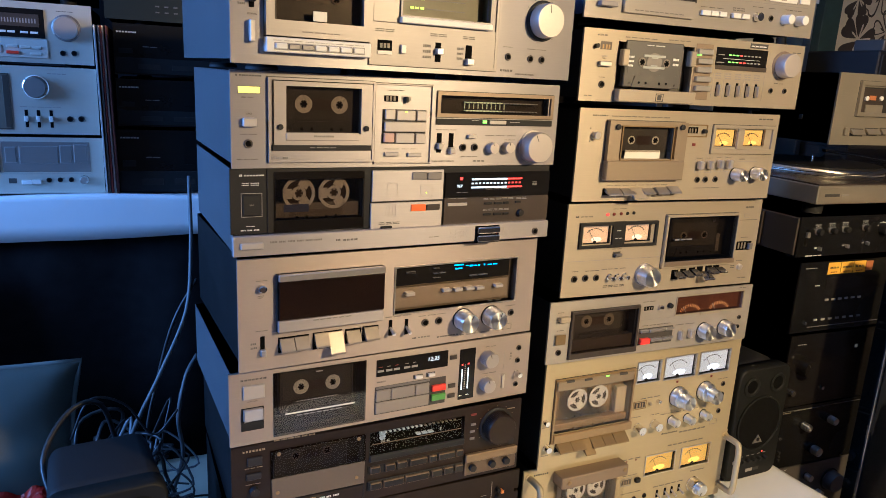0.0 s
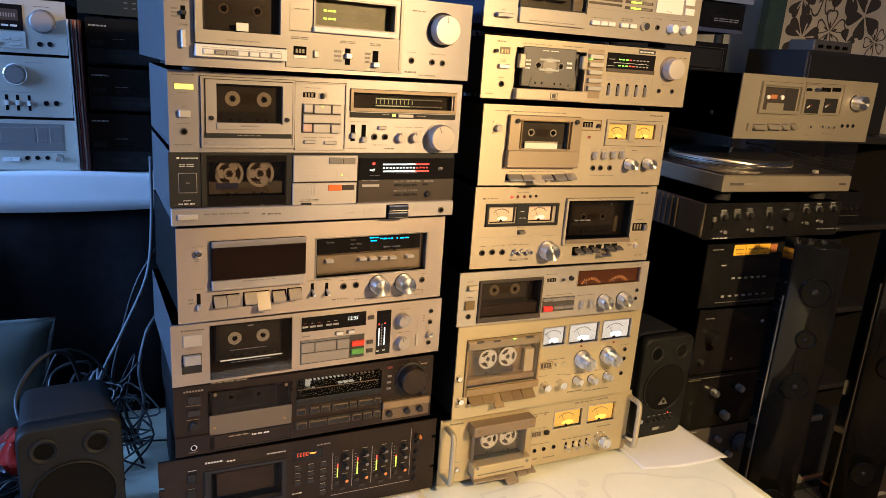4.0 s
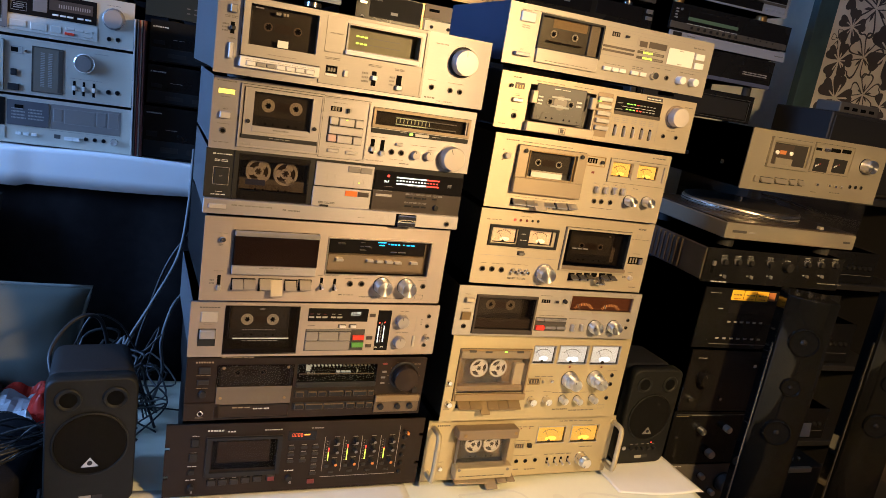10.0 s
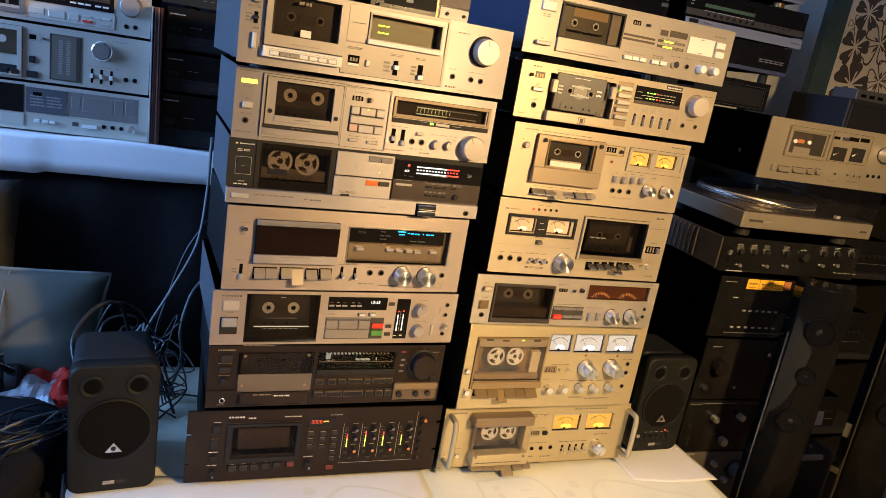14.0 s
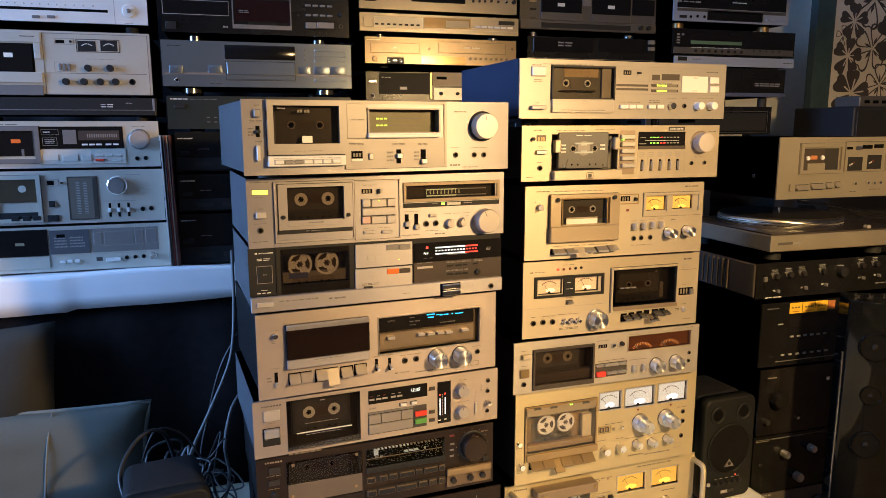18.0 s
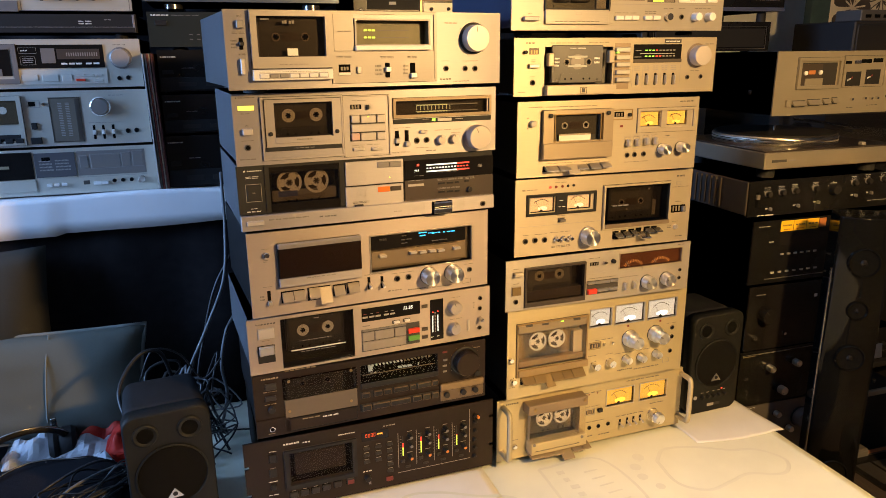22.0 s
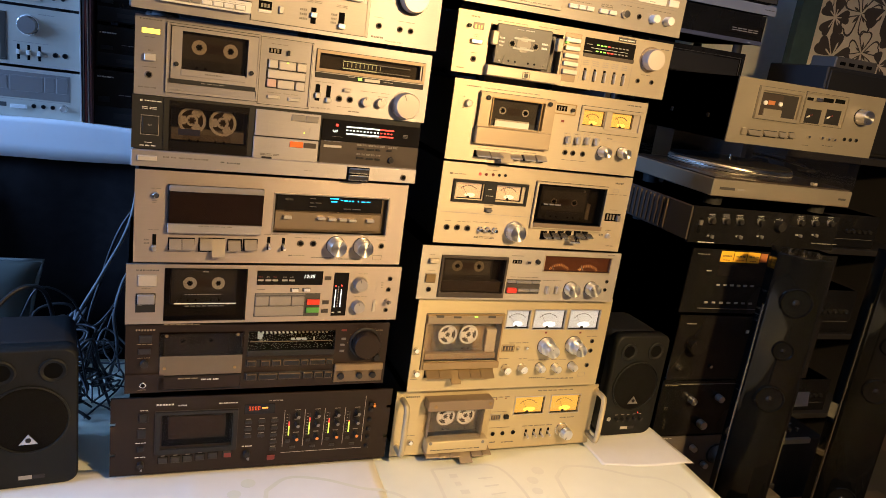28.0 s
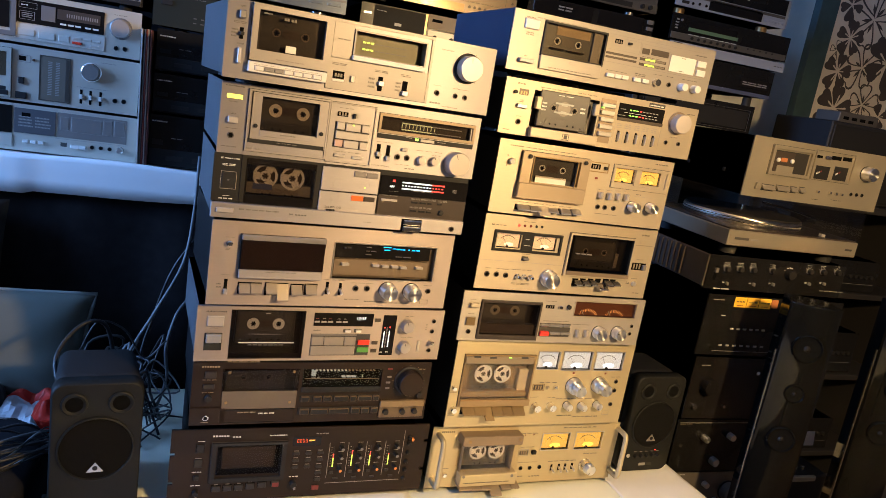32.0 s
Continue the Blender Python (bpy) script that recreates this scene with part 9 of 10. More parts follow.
# ---- active loudspeakers on the table ----
SPK = mat("black_ash_vinyl", (0.008, 0.0082, 0.009), 0.6, spec=0.3, grain=0.25, scale=500, bump=0.15)
SPK_FRONT = mat("black_moulded_front", (0.0085, 0.0088, 0.0078), 0.55, spec=0.2, grain=0.1, scale=300)
SPK_CLOTH = mat("speaker_grille_cloth", (0.006, 0.0058, 0.0055), 0.95, spec=0.05, grain=0.5, scale=900, bump=0.4)


def rounded_plate_bm(w, h, r, t, seg=6):
    """An upright plate with rounded corners, front at y=0, body behind it."""
    bm = bmesh.new()
    pts = []
    for cx, cz, a0 in ((w / 2 - r, h - r, 0), (-w / 2 + r, h - r, 90), (-w / 2 + r, r, 180), (w / 2 - r, r, 270)):
        for k in range(seg + 1):
            a = radians(a0 + 90 * k / seg)
            pts.append((cx + r * math.cos(a), cz + r * math.sin(a)))
    a = [bm.verts.new((x, 0.004, z)) for x, z in pts]
    b = [bm.verts.new((x, t, z)) for x, z in pts]
    c = [bm.verts.new((x * 0.955, 0.0, h / 2 + (z - h / 2) * 0.975)) for x, z in pts]
    n = len(pts)
    for i in range(n):
        j = (i + 1) % n
        bm.faces.new((a[i], a[j], b[j], b[i])).smooth = True
        bm.faces.new((c[i], c[j], a[j], a[i])).smooth = True
    bm.faces.new(c)
    bm.faces.new(b[::-1])
    bmesh.ops.recalc_face_normals(bm, faces=bm.faces)
    return bm


def monitor(x, y, z, turn, label, controls):
    s = thing("active_loudspeaker", pose(x, y, z, 0, 0, turn), label, "loudspeaker", "pair of small loudspeakers on the table")
    w, h = 0.143, 0.247
    part("baffle", rounded_plate_bm(w, h, 0.020, 0.03), SPK_FRONT, s)
    body = box_bm(-w / 2 + 0.002, 0.030, 0.002, w / 2 - 0.002, 0.165, h - 0.002, 0.020, 4)
    for v in body.verts:
        # the cabinet narrows a little towards the back
        v.co.x *= 1 - 0.07 * (v.co.y - 0.03) / 0.135
    part("cabinet", body, SPK, s)
    for u in (-0.036, 0.036):
        part("bass_port", moved(lathe_bm([(0.0210, 0.0), (0.0206, 0.0022), (0.0184, 0.0034), (0.0155, 0.0026), (0.0136, 0.0012)], 32, cap=False), u, 0, 0.210), SPK_FRONT, s)
        part("port_hole", moved(lathe_bm([(0.0139, 0.0), (0.0139, 0.0013)], 28), u, 0, 0.210), HOLE, s)
    part("grille_ring", moved(lathe_bm([(0.0605, 0.0), (0.0605, 0.003), (0.058, 0.004), (0.0565, 0.0015)], 48, cap=False), 0, 0, 0.125), SPK_FRONT, s)
    part("grille", moved(lathe_bm([(0.057, 0.0), (0.056, 0.0022), (0.03, 0.0036), (0.008, 0.004)], 48), 0, 0, 0.125), SPK_CLOTH, s)
    bm = bmesh.new()
    a = [bm.verts.new(p) for p in ((-0.0135, -0.005, 0.083), (0.0135, -0.005, 0.083), (0.0, -0.0052, 0.101))]
    bm.faces.new(a)
    ex = bmesh.ops.extrude_face_region(bm, geom=list(bm.faces))
    bmesh.ops.translate(bm, vec=(0, 0.0015, 0), verts=[g for g in ex["geom"] if isinstance(g, bmesh.types.BMVert)])
    bmesh.ops.recalc_face_normals(bm, faces=bm.faces)
    badge = part("badge", bm, CHROME_SOFT, s)
    part("badge_shape", moved(lathe_bm([(0.0042, 0.0), (0.0042, 0.0008)], 12), 0.0, -0.005, 0.0905), BLACK, badge)
    part("model_mark", box_bm(-0.015, -0.0006, 0.016, 0.004, 0.0002, 0.023), PRINT_GREY, s)
    part("model_mark", box_bm(0.006, -0.0006, 0.016, 0.022, 0.0002, 0.023), BLACK_KEY, s)
    if controls:
        for k in range(5):
            part("volume_knob", moved(lathe_bm([(0.0042, 0), (0.0036, 0.008), (0.003, 0.009)], 16), -0.032 + 0.016 * k, 0, 0.044), BLACK, s)
            part("knob_mark", box_bm(-0.036 + 0.016 * k, -0.0005, 0.053, -0.029 + 0.016 * k, 0.0002, 0.0542), PRINT_GREY, s)
        part("power_lamp", moved(lathe_bm([(0.0017, 0), (0.0017, 0.001)], 10), 0.024, 0, 0.057), LED_RED, s, "red power lamp")
        part("jack", moved(lathe_bm([(0.005, 0), (0.005, 0.0015), (0.0035, 0.002)], 16), -0.052, 0, 0.044), CHROME_SOFT, s)
    return s


monitor(0.060, 0.897, 0.508, 8, "small black active loudspeaker on the white cloth", False)
monitor(1.253, 0.980, 0.508, 3, "small black active loudspeaker with a red lamp, beside the stack", True)

# ---- tower loudspeakers ----
GLOSS_TOWER = mat("gloss_black_lacquer", (0.004, 0.0042, 0.004), 0.08, spec=0.2, rough_var=0.02)


def tower(x, y, top, turn, label):
    """A slender glossy column with a bowed front and four small drive units."""
    s = thing("tower_loudspeaker", pose(x, y, 0, 0, 0, turn), label, "loudspeaker", "slender tower loudspeakers")
    w, d, seg = 0.112, 0.075, 14
    bm = bmesh.new()
    prof = [(-w / 2 + w * k / seg, -0.016 * math.sin(math.pi * k / seg)) for k in range(seg + 1)] + [(w / 2 - 0.012, d), (-w / 2 + 0.004, d)]
    rings = []
    for z, s_ in ((0.02, 1.0), (top - 0.004, 1.0), (top, 0.985)):
        rings.append([bm.verts.new((px_ * s_, py_ * s_ if py_ < 0 else py_, z)) for px_, py_ in prof])
    n = len(prof)
    for a, b in zip(rings, rings[1:]):
        for i in range(n):
            f = bm.faces.new((a[i], a[(i + 1) % n], b[(i + 1) % n], b[i]))
            f.smooth = i < seg
    bm.faces.new(rings[-1])
    bm.faces.new(rings[0][::-1])
    bmesh.ops.recalc_face_normals(bm, faces=bm.faces)
    part("cabinet", bm, GLOSS_TOWER, s)
    part("plinth", box_bm(-0.09, -0.05, 0.0, 0.09, d + 0.03, 0.02, 0.004), GLOSS_TOWER, s)
    # bright strip standing in for the reflection along the glossy side
    part("side_reflection", box_bm(-w / 2 - 0.003, 0.002, 0.03, -w / 2 + 0.004, 0.010, top - 0.12, 0.001), CHROME_DARK, s)
    for z, r in ((top - 0.10, 0.030), (top - 0.21, 0.020), (top - 0.325, 0.028), (top - 0.62, 0.030)):
        ring = part("driver_ring", moved(lathe_bm([(r * 1.12, 0.010), (r * 1.12, 0.031), (r * 1.04, 0.034), (r * 0.96, 0.028)], 36, cap=False), 0, 0.013, z), GLOSS_TOWER, s)
        part("driver_cone", moved(lathe_bm([(r * 0.97, 0.029), (r * 0.45, 0.016), (r * 0.40, 0.020), (r * 0.2, 0.030), (r * 0.05, 0.032)], 36), 0, 0.013, z), GLOSS_TOWER, ring)
        part("dust_cap", moved(lathe_bm([(r * 0.40, 0.018), (r * 0.34, 0.026), (r * 0.2, 0.031), (r * 0.04, 0.033)], 24), 0, 0.013, z), GLOSS_BLACK, ring)
    return s


tower(1.517, 0.865, 0.988, -30, "slender gloss black tower loudspeaker beside the table")
tower(1.848, 0.88, 0.992, -30, "slender gloss black tower loudspeaker standing further back")

# ---- turntable under the side deck ----
def turntable():
    s = thing("turntable", pose(1.396, 1.055, 1.069), "champagne turntable under a clear dust cover on an amplifier", "turntable")
    w, d = 0.412, 0.36
    part("plinth", box_bm(0, 0, 0, w, d, 0.039, 0.002), AGED_CHAMPAGNE, s)
    part("plinth_top", box_bm(0.004, 0.004, 0.0388, w - 0.004, d - 0.004, 0.0425, 0.001), BROWN_PLASTIC, s)

    def turn_up(bm):
        bmesh.ops.rotate(bm, cent=(0, 0, 0), matrix=Matrix.Rotation(radians(-90), 3, "X"), verts=bm.verts)
        return bm

    p = part("platter", moved(turn_up(lathe_bm([(0.150, 0.0), (0.152, 0.004), (0.152, 0.018), (0.150, 0.021), (0.146, 0.022)], 64)), 0.185, 0.185, 0.0425), KNOB_ALU, s)
    for k in range(2):
        part("platter_rim_band", moved(turn_up(lathe_bm([(0.1526, 0.006 + 0.007 * k), (0.1526, 0.008 + 0.007 * k)], 64, cap=False)), 0.185, 0.185, 0.0425), CHROME_DARK, p)
    part("mat", moved(turn_up(lathe_bm([(0.147, 0), (0.147, 0.0035)], 56)), 0.185, 0.185, 0.0645), RUBBER, s)
    part("spindle", moved(turn_up(lathe_bm([(0.0036, 0), (0.003, 0.014)], 12)), 0.185, 0.185, 0.067), CHROME, s)
    part("arm_base", moved(turn_up(lathe_bm([(0.028, 0), (0.026, 0.022), (0.018, 0.030)], 28)), 0.365, 0.28, 0.0425), BLACK, s)
    arm = part("tonearm", tube_bm(spline([(0.365, 0.31, 0.080), (0.362, 0.20, 0.080), (0.345, 0.10, 0.078), (0.320, 0.070, 0.076)], 6), 0.0042, 10), CHROME, s)
    part("headshell", box_bm(0.300, 0.045, 0.070, 0.328, 0.078, 0.078, 0.002), BLACK, arm)
    part("speed_key", box_bm(0.300, 0.014, 0.0425, 0.312, 0.026, 0.050, 0.001), WHITE_PLASTIC, s)
    cov = part("dust_cover", well_bm(0.001, 0.0, w - 0.001, d, 0.080), COVER, s, "tinted clear dust cover")
    cov.matrix_basis = Matrix(((1, 0, 0, 0), (0, 1, 0, 0.001), (0, 0, 1, 0.0435), (0, 0, 0, 1))) @ Matrix.Rotation(radians(90), 4, "X") @ Matrix.Translation((0, 0, -d))
    part("maker_mark", box_bm(0.020, -0.0006, 0.016, 0.062, 0.0002, 0.022), PRINT, s)
    part("maker_mark", box_bm(0.068, -0.0006, 0.017, 0.090, 0.0002, 0.0205), PRINT_GREY, s)
    part("maker_mark", box_bm(0.372, -0.0006, 0.016, 0.395, 0.0002, 0.021), PRINT, s)
    for x in (0.05, w - 0.05):
        for y in (0.05, d - 0.05):
            part("foot", moved(turn_up(lathe_bm([(0.020, 0), (0.022, 0.026)], 20)), x, y, -0.026), RUBBER, s)


COVER = glass_mat("tinted_dust_cover", (0.88, 0.86, 0.83), 0.10, 0.03)
turntable()

# ---- far right: wall edge, door strip and flowered panel ----
DOOR_BLUE = mat("dark_teal_paint", (0.045, 0.085, 0.095), 0.5, grain=0.2, scale=30, stain=0.3)
RAW_WOOD = mat("worn_wood_edge", (0.52, 0.45, 0.36), 0.7, grain=0.35, scale=30, stretch=(1, 1, 0.15), bump=0.3, stain=0.3)
PAPER_FLOWER = mat("silver_grey_wallpaper", (0.70, 0.64, 0.55), 0.55, grain=0.06, scale=60, stain=0.12)
FLOWER_INK = mat("black_flower_print", (0.06, 0.05, 0.046), 0.5, grain=0.1, scale=120)
structure("trim", box_bm(2.545, 2.13, 0.0, 2.60, 2.20, 2.6, 0.004), RAW_WOOD, "worn raw wooden door frame strip")
structure("door_1", box_bm(2.602, 2.11, 0.0, 2.95, 2.15, 2.6, 0.003), DOOR_BLUE, "dark teal painted door standing open")
for z in (1.45, 1.78):
    part("hinge", box_bm(2.588, 2.118, z, 2.604, 2.129, z + 0.09, 0.002), CHROME_DARK, bpy.data.objects["door_1"])


def flower_bm(r, petals, width, filled, seed):
    """A flat printed flower of broad notched petals, solid or as outlines with strokes inside."""
    bm = bmesh.new()
    rng = random.Random(seed)
    turn = rng.uniform(0, 6.28)

    def plate(points, a):
        ca, sa = math.cos(a), math.sin(a)
        return [bm.verts.new((x * ca - y * sa, 0, x * sa + y * ca)) for x, y in points]

    for k in range(petals):
        a = turn + 2 * math.pi * k / petals + rng.uniform(-0.1, 0.1)
        ln = r * rng.uniform(0.85, 1.1)
        wide = width * rng.uniform(0.9, 1.15)
        half = [(0.10, 0.02), (0.25, 0.30), (0.45, 0.62), (0.65, 0.90), (0.80, 1.0), (0.92, 0.92), (0.99, 0.66), (1.0, 0.36), (0.95, 0.10)]
        pts = [(q * ln, -h * wide * ln) for q, h in half] + [(q * ln, h * wide * ln) for q, h in reversed(half)]
        if filled:
            bm.faces.new(plate(pts, a))
        else:
            cx = 0.58 * ln
            o, i_ = plate(pts, a), plate([(cx + (x - cx) * 0.86, y * 0.80) for x, y in pts], a)
            for m in range(len(o)):
                n = (m + 1) % len(o)
                bm.faces.new((o[m], o[n], i_[n], i_[m]))
            bm.faces.new(plate([(0.04 * ln, 0.0), (0.34 * ln, -0.05 * ln), (0.50 * ln, 0.0), (0.34 * ln, 0.05 * ln)], a + rng.uniform(-0.2, 0.2)))
    ex = bmesh.ops.extrude_face_region(bm, geom=list(bm.faces))
    bmesh.ops.translate(bm, vec=(0, -0.0012, 0), verts=[g for g in ex["geom"] if isinstance(g, bmesh.types.BMVert)])
    bmesh.ops.recalc_face_normals(bm, faces=bm.faces)
    return bm


def stamen_bm(r, seed):
    """Pale strokes left open in the heart of a solid flower."""
    bm = bmesh.new()
    rng = random.Random(seed)
    for k in range(5):
        a = rng.uniform(0, 0.5) + 2 * math.pi * k / 5
        ln, w = r * rng.uniform(0.35, 0.58), r * 0.035
        vs = [bm.verts.new((x * math.cos(a) - y * math.sin(a), 0, x * math.sin(a) + y * math.cos(a))) for x, y in ((0, -w * 0.5), (ln, -w), (ln * 1.12, 0), (ln, w), (0, w * 0.5))]
        bm.faces.new(vs)
    ex = bmesh.ops.extrude_face_region(bm, geom=list(bm.faces))
    bmesh.ops.translate(bm, vec=(0, -0.0006, 0), verts=[g for g in ex["geom"] if isinstance(g, bmesh.types.BMVert)])
    bmesh.ops.recalc_face_normals(bm, faces=bm.faces)
    return bm


def flower_panel():
    p = thing("flowered_panel", pose(2.372, 1.90, 0.0), "silver-grey panel with large black printed flowers", "panel")
    part("board", box_bm(0, 0, 0, 0.92, 0.03, 2.55, 0.002), PAPER_FLOWER, p)
    part("board_edge", box_bm(-0.082, -0.002, 0, 0.002, 0.032, 2.55, 0.001), DOOR_BLUE, p, "dark teal edge strip")
    for k, (u, v, r, n, fill) in enumerate(((0.093, 1.752, 0.068, 5, 1), (0.184, 1.836, 0.115, 5, 0), (0.060, 1.868, 0.060, 5, 1), (0.045, 1.70, 0.038, 4, 0), (0.075, 1.625, 0.072, 5, 1),
                                           (0.189, 1.656, 0.092, 5, 0), (0.306, 1.69, 0.105, 5, 1), (0.411, 1.593, 0.105, 5, 1), (0.105, 1.489, 0.098, 5, 1), (0.24, 1.521, 0.082, 5, 0), (0.34, 1.487, 0.048, 4, 1),
                                           (0.060, 1.365, 0.052, 5, 0), (0.125, 1.385, 0.040, 5, 0), (0.322, 1.855, 0.072, 5, 0), (0.495, 1.499, 0.062, 5, 0), (0.46, 1.76, 0.09, 5, 0), (0.47, 1.90, 0.07, 5, 1),
                                           (0.22, 1.36, 0.08, 5, 1), (0.36, 1.36, 0.08, 5, 0), (0.10, 1.24, 0.08, 5, 1))):
        f = part("printed_flower", moved(flower_bm(r, n, 0.34, fill, k), u, -0.0002 - 0.00008 * k, v), FLOWER_INK, p)
        if fill:
            part("pale_stroke", moved(stamen_bm(r, k), u, -0.0016 - 0.00008 * k, v), PAPER_FLOWER, f)


flower_panel()

# ---- dark box behind the side stack ----
def small_box():
    s = thing("black_loudspeaker_box", pose(2.08, 1.5, 1.17), "matt black box behind the side stack", "box")
    part("body", box_bm(0, 0, 0, 0.40, 0.25, 0.254, 0.004), BLACK_METAL, s)
    part("front", box_bm(0.01, -0.004, 0.01, 0.39, 0.002, 0.244, 0.002), BLACK, s)
    for x in (0.05, 0.11):
        part("screw", moved(lathe_bm([(0.004, 0), (0.004, 0.002)], 12), x, -0.004, 0.03), CHROME, s)
    g = thing("switch_box", pose(2.13, 1.53, 1.4245), "dark grey switch box with sockets on a black box", "switch box")
    part("body", box_bm(0, 0, 0, 0.17, 0.10, 0.034, 0.003), GREY_DARK, g)
    for k in range(4):
        part("socket", box_bm(0.018 + 0.036 * k, -0.002, 0.010, 0.040 + 0.036 * k, 0.001, 0.020, 0.001), HOLE, g)
    r = thing("side_rack", pose(0, 0, 0), "tall black shelf rack behind the towers", "rack")
    part("top_board", box_bm(1.96, 1.45, 1.145, 2.62, 1.82, 1.168, 0.002), RACK_BLACK, r)
    for z in (0.25, 0.55, 0.85):
        part("shelf", box_bm(1.98, 1.45, z, 2.60, 1.80, z + 0.02, 0.002), RACK_BLACK, r)
    for x in (1.96, 2.60):
        part("side_board", box_bm(x, 1.45, 0, x + 0.02, 1.82, 1.145, 0.002), RACK_BLACK, r)
    part("back_board", box_bm(1.98, 1.80, 0, 2.60, 1.815, 1.145), RACK_BLACK, r)
    for z, h in ((0.27, 0.12), (0.57, 0.15), (0.87, 0.11)):
        u = unit((2.0, 2.43, 1.47, z + 0.002, z + h), "hifi_component", "black hi-fi component in a dark rack", "hi-fi unit", BLACK_METAL, BLACK_SATIN, "components in the dark rack")
        u.box("display_glass", 40, h * 400, 260, h * 750, 1, GLOSS_BLACK, 0, 0.3)
        u.line(10, h * 250, 420, h * 250, ALU_DARK, 1.5)
        for k in range(5):
            u.knob(300 + 24 * k, h * 500, 7, 10, BLACK)
        u.feet(12, 2, 40)


small_box()


def card(m, w, h, label):
    ob = tagged(link_mesh("paper_card", box_bm(0, 0, 0, w, 0.0015, h), PAPER), label, "card", "paper cards on the shelf")
    ob.matrix_world = m
    return ob


def low_rack():
    """Low shelf on the floor past the towers with odd electronics on it."""
    r = thing("low_shelf", pose(0, 0, 0), "low dark shelf on the floor past the towers", "shelf")
    part("top_board", box_bm(1.60, 0.70, 0.165, 2.60, 1.44, 0.185, 0.002), RACK_BLACK, r)
    for x in (1.62, 2.56):
        for y in (0.74, 1.38):
            part("leg", box_bm(x, y, 0, x + 0.03, y + 0.03, 0.165), RACK_BLACK, r)
    c = Deck("cassette_recorder", 1.70, 0.78, 0.187, 0, 520, 62, 0.26, "flat brown-black cassette recorder lying on the low shelf", "cassette recorder", "")
    part("body", box_bm(0, 0, 0, 0.52, 0.27, 0.062, 0.006), BROWN_PLASTIC, c.ob)
    part("lid", box_bm(0.03, 0.10, 0.060, 0.19, 0.24, 0.066, 0.002), GLOSS_BLACK, c.ob)
    part("lid_window", box_bm(0.05, 0.12, 0.0655, 0.10, 0.21, 0.068, 0.001), DARK_WELL, c.ob)
    part("lid_window", box_bm(0.11, 0.12, 0.0655, 0.16, 0.21, 0.068, 0.001), DARK_WELL, c.ob)
    part("maker_mark", box_bm(0.25, 0.17, 0.0615, 0.31, 0.19, 0.0632), PRINT_WHITE, c.ob)
    part("model_mark", box_bm(0.24, 0.13, 0.0615, 0.33, 0.142, 0.0632), PRINT_GREY, c.ob)
    for k in range(9):
        part("key", box_bm(0.05 + 0.045 * k, 0.015, 0.060, 0.09 + 0.045 * k, 0.05, 0.070, 0.002), BLACK_KEY, c.ob)
    part("tuning_knob", moved(box_bm(0, 0, 0, 0.05, 0.04, 0.02, 0.006), 0.40, 0.15, 0.06), BLACK, c.ob)
    part("stripe", box_bm(0.06, 0.25, 0.0615, 0.30, 0.262, 0.0632), ORANGE_DULL, c.ob)
    t = thing("tape_control_box", pose(1.70, 1.02, 0.187), "small silver-grey box with two knobs on the low shelf", "control box")
    part("body", box_bm(0, 0, 0, 0.13, 0.12, 0.085, 0.004), ALU_SHADE, t)
    part("front", box_bm(0.004, -0.003, 0.004, 0.126, 0.001, 0.081, 0.001), ALU_DARK, t)
    for x in (0.04, 0.085):
        part("knob", moved(lathe_bm([(0.011, 0), (0.010, 0.014), (0.008, 0.016)], 20), x, -0.003, 0.025), CHROME_SOFT, t)
    s = thing("control_panel", pose(1.70, 1.10, 0.275, -24, 0, 0), "slanting grey control panel with small keys", "control panel")
    part("panel", box_bm(0, 0, 0, 0.13, 0.02, 0.24, 0.002), ALU_SHADE, s)
    for k in range(4):
        for j in range(2):
            part("key", box_bm(0.035 + 0.03 * j, -0.004, 0.10 + 0.027 * k, 0.055 + 0.03 * j, 0.001, 0.105 + 0.027 * k, 0.0005), PRINT_WHITE, s)
    m = thing("mixer", pose(1.84, 1.12, 0.187), "small dark mixer with shiny knobs on the low shelf", "mixer")
    part("body", box_bm(0, 0, 0, 0.20, 0.22, 0.20, 0.004), BLACK_METAL, m)
    part("ledge", box_bm(0.0, -0.012, 0.188, 0.14, 0.0, 0.204, 0.002), GREY_GOLD, m)
    for k in range(5):
        for j in range(2):
            kn = lathe_bm([(0.007, 0), (0.006, 0.014), (0.005, 0.015)], 14)
            bmesh.ops.rotate(kn, cent=(0, 0, 0), matrix=Matrix.Rotation(radians(-90), 3, "X"), verts=kn.verts)
            part("knob", moved(kn, 0.02 + 0.026 * k, 0.03 + 0.03 * j, 0.20), CHROME, m)
    card(pose(1.864, 1.125, 0.485, -8, 0, 0), 0.085, 0.042, "white paper card leaning on the mixer")
    card(pose(2.06, 1.463, 0.60, -4, 0, 0), 0.16, 0.045, "white paper strip on a dark shelf")


low_rack()

# ---- sofa corner at the left ----
SOFA = mat("dark_sofa_fabric", (0.016, 0.016, 0.018), 0.95, spec=0.1, grain=0.4, scale=300, bump=0.3)
# pillow and cushion colours darkened to stand in for the corner's shade
PILLOW = mat("shade_darkened_pillow_cotton", (0.085, 0.09, 0.074), 0.85, grain=0.06, scale=500, bump=0.15, stain=0.08)
BEIGE = mat("shade_darkened_beige_cushion", (0.022, 0.021, 0.015), 0.85, grain=0.08, scale=400, bump=0.2, stain=0.1)
PLASTIC_RED = mat("glossy_red_bag_print", (0.62, 0.035, 0.02), 0.3)
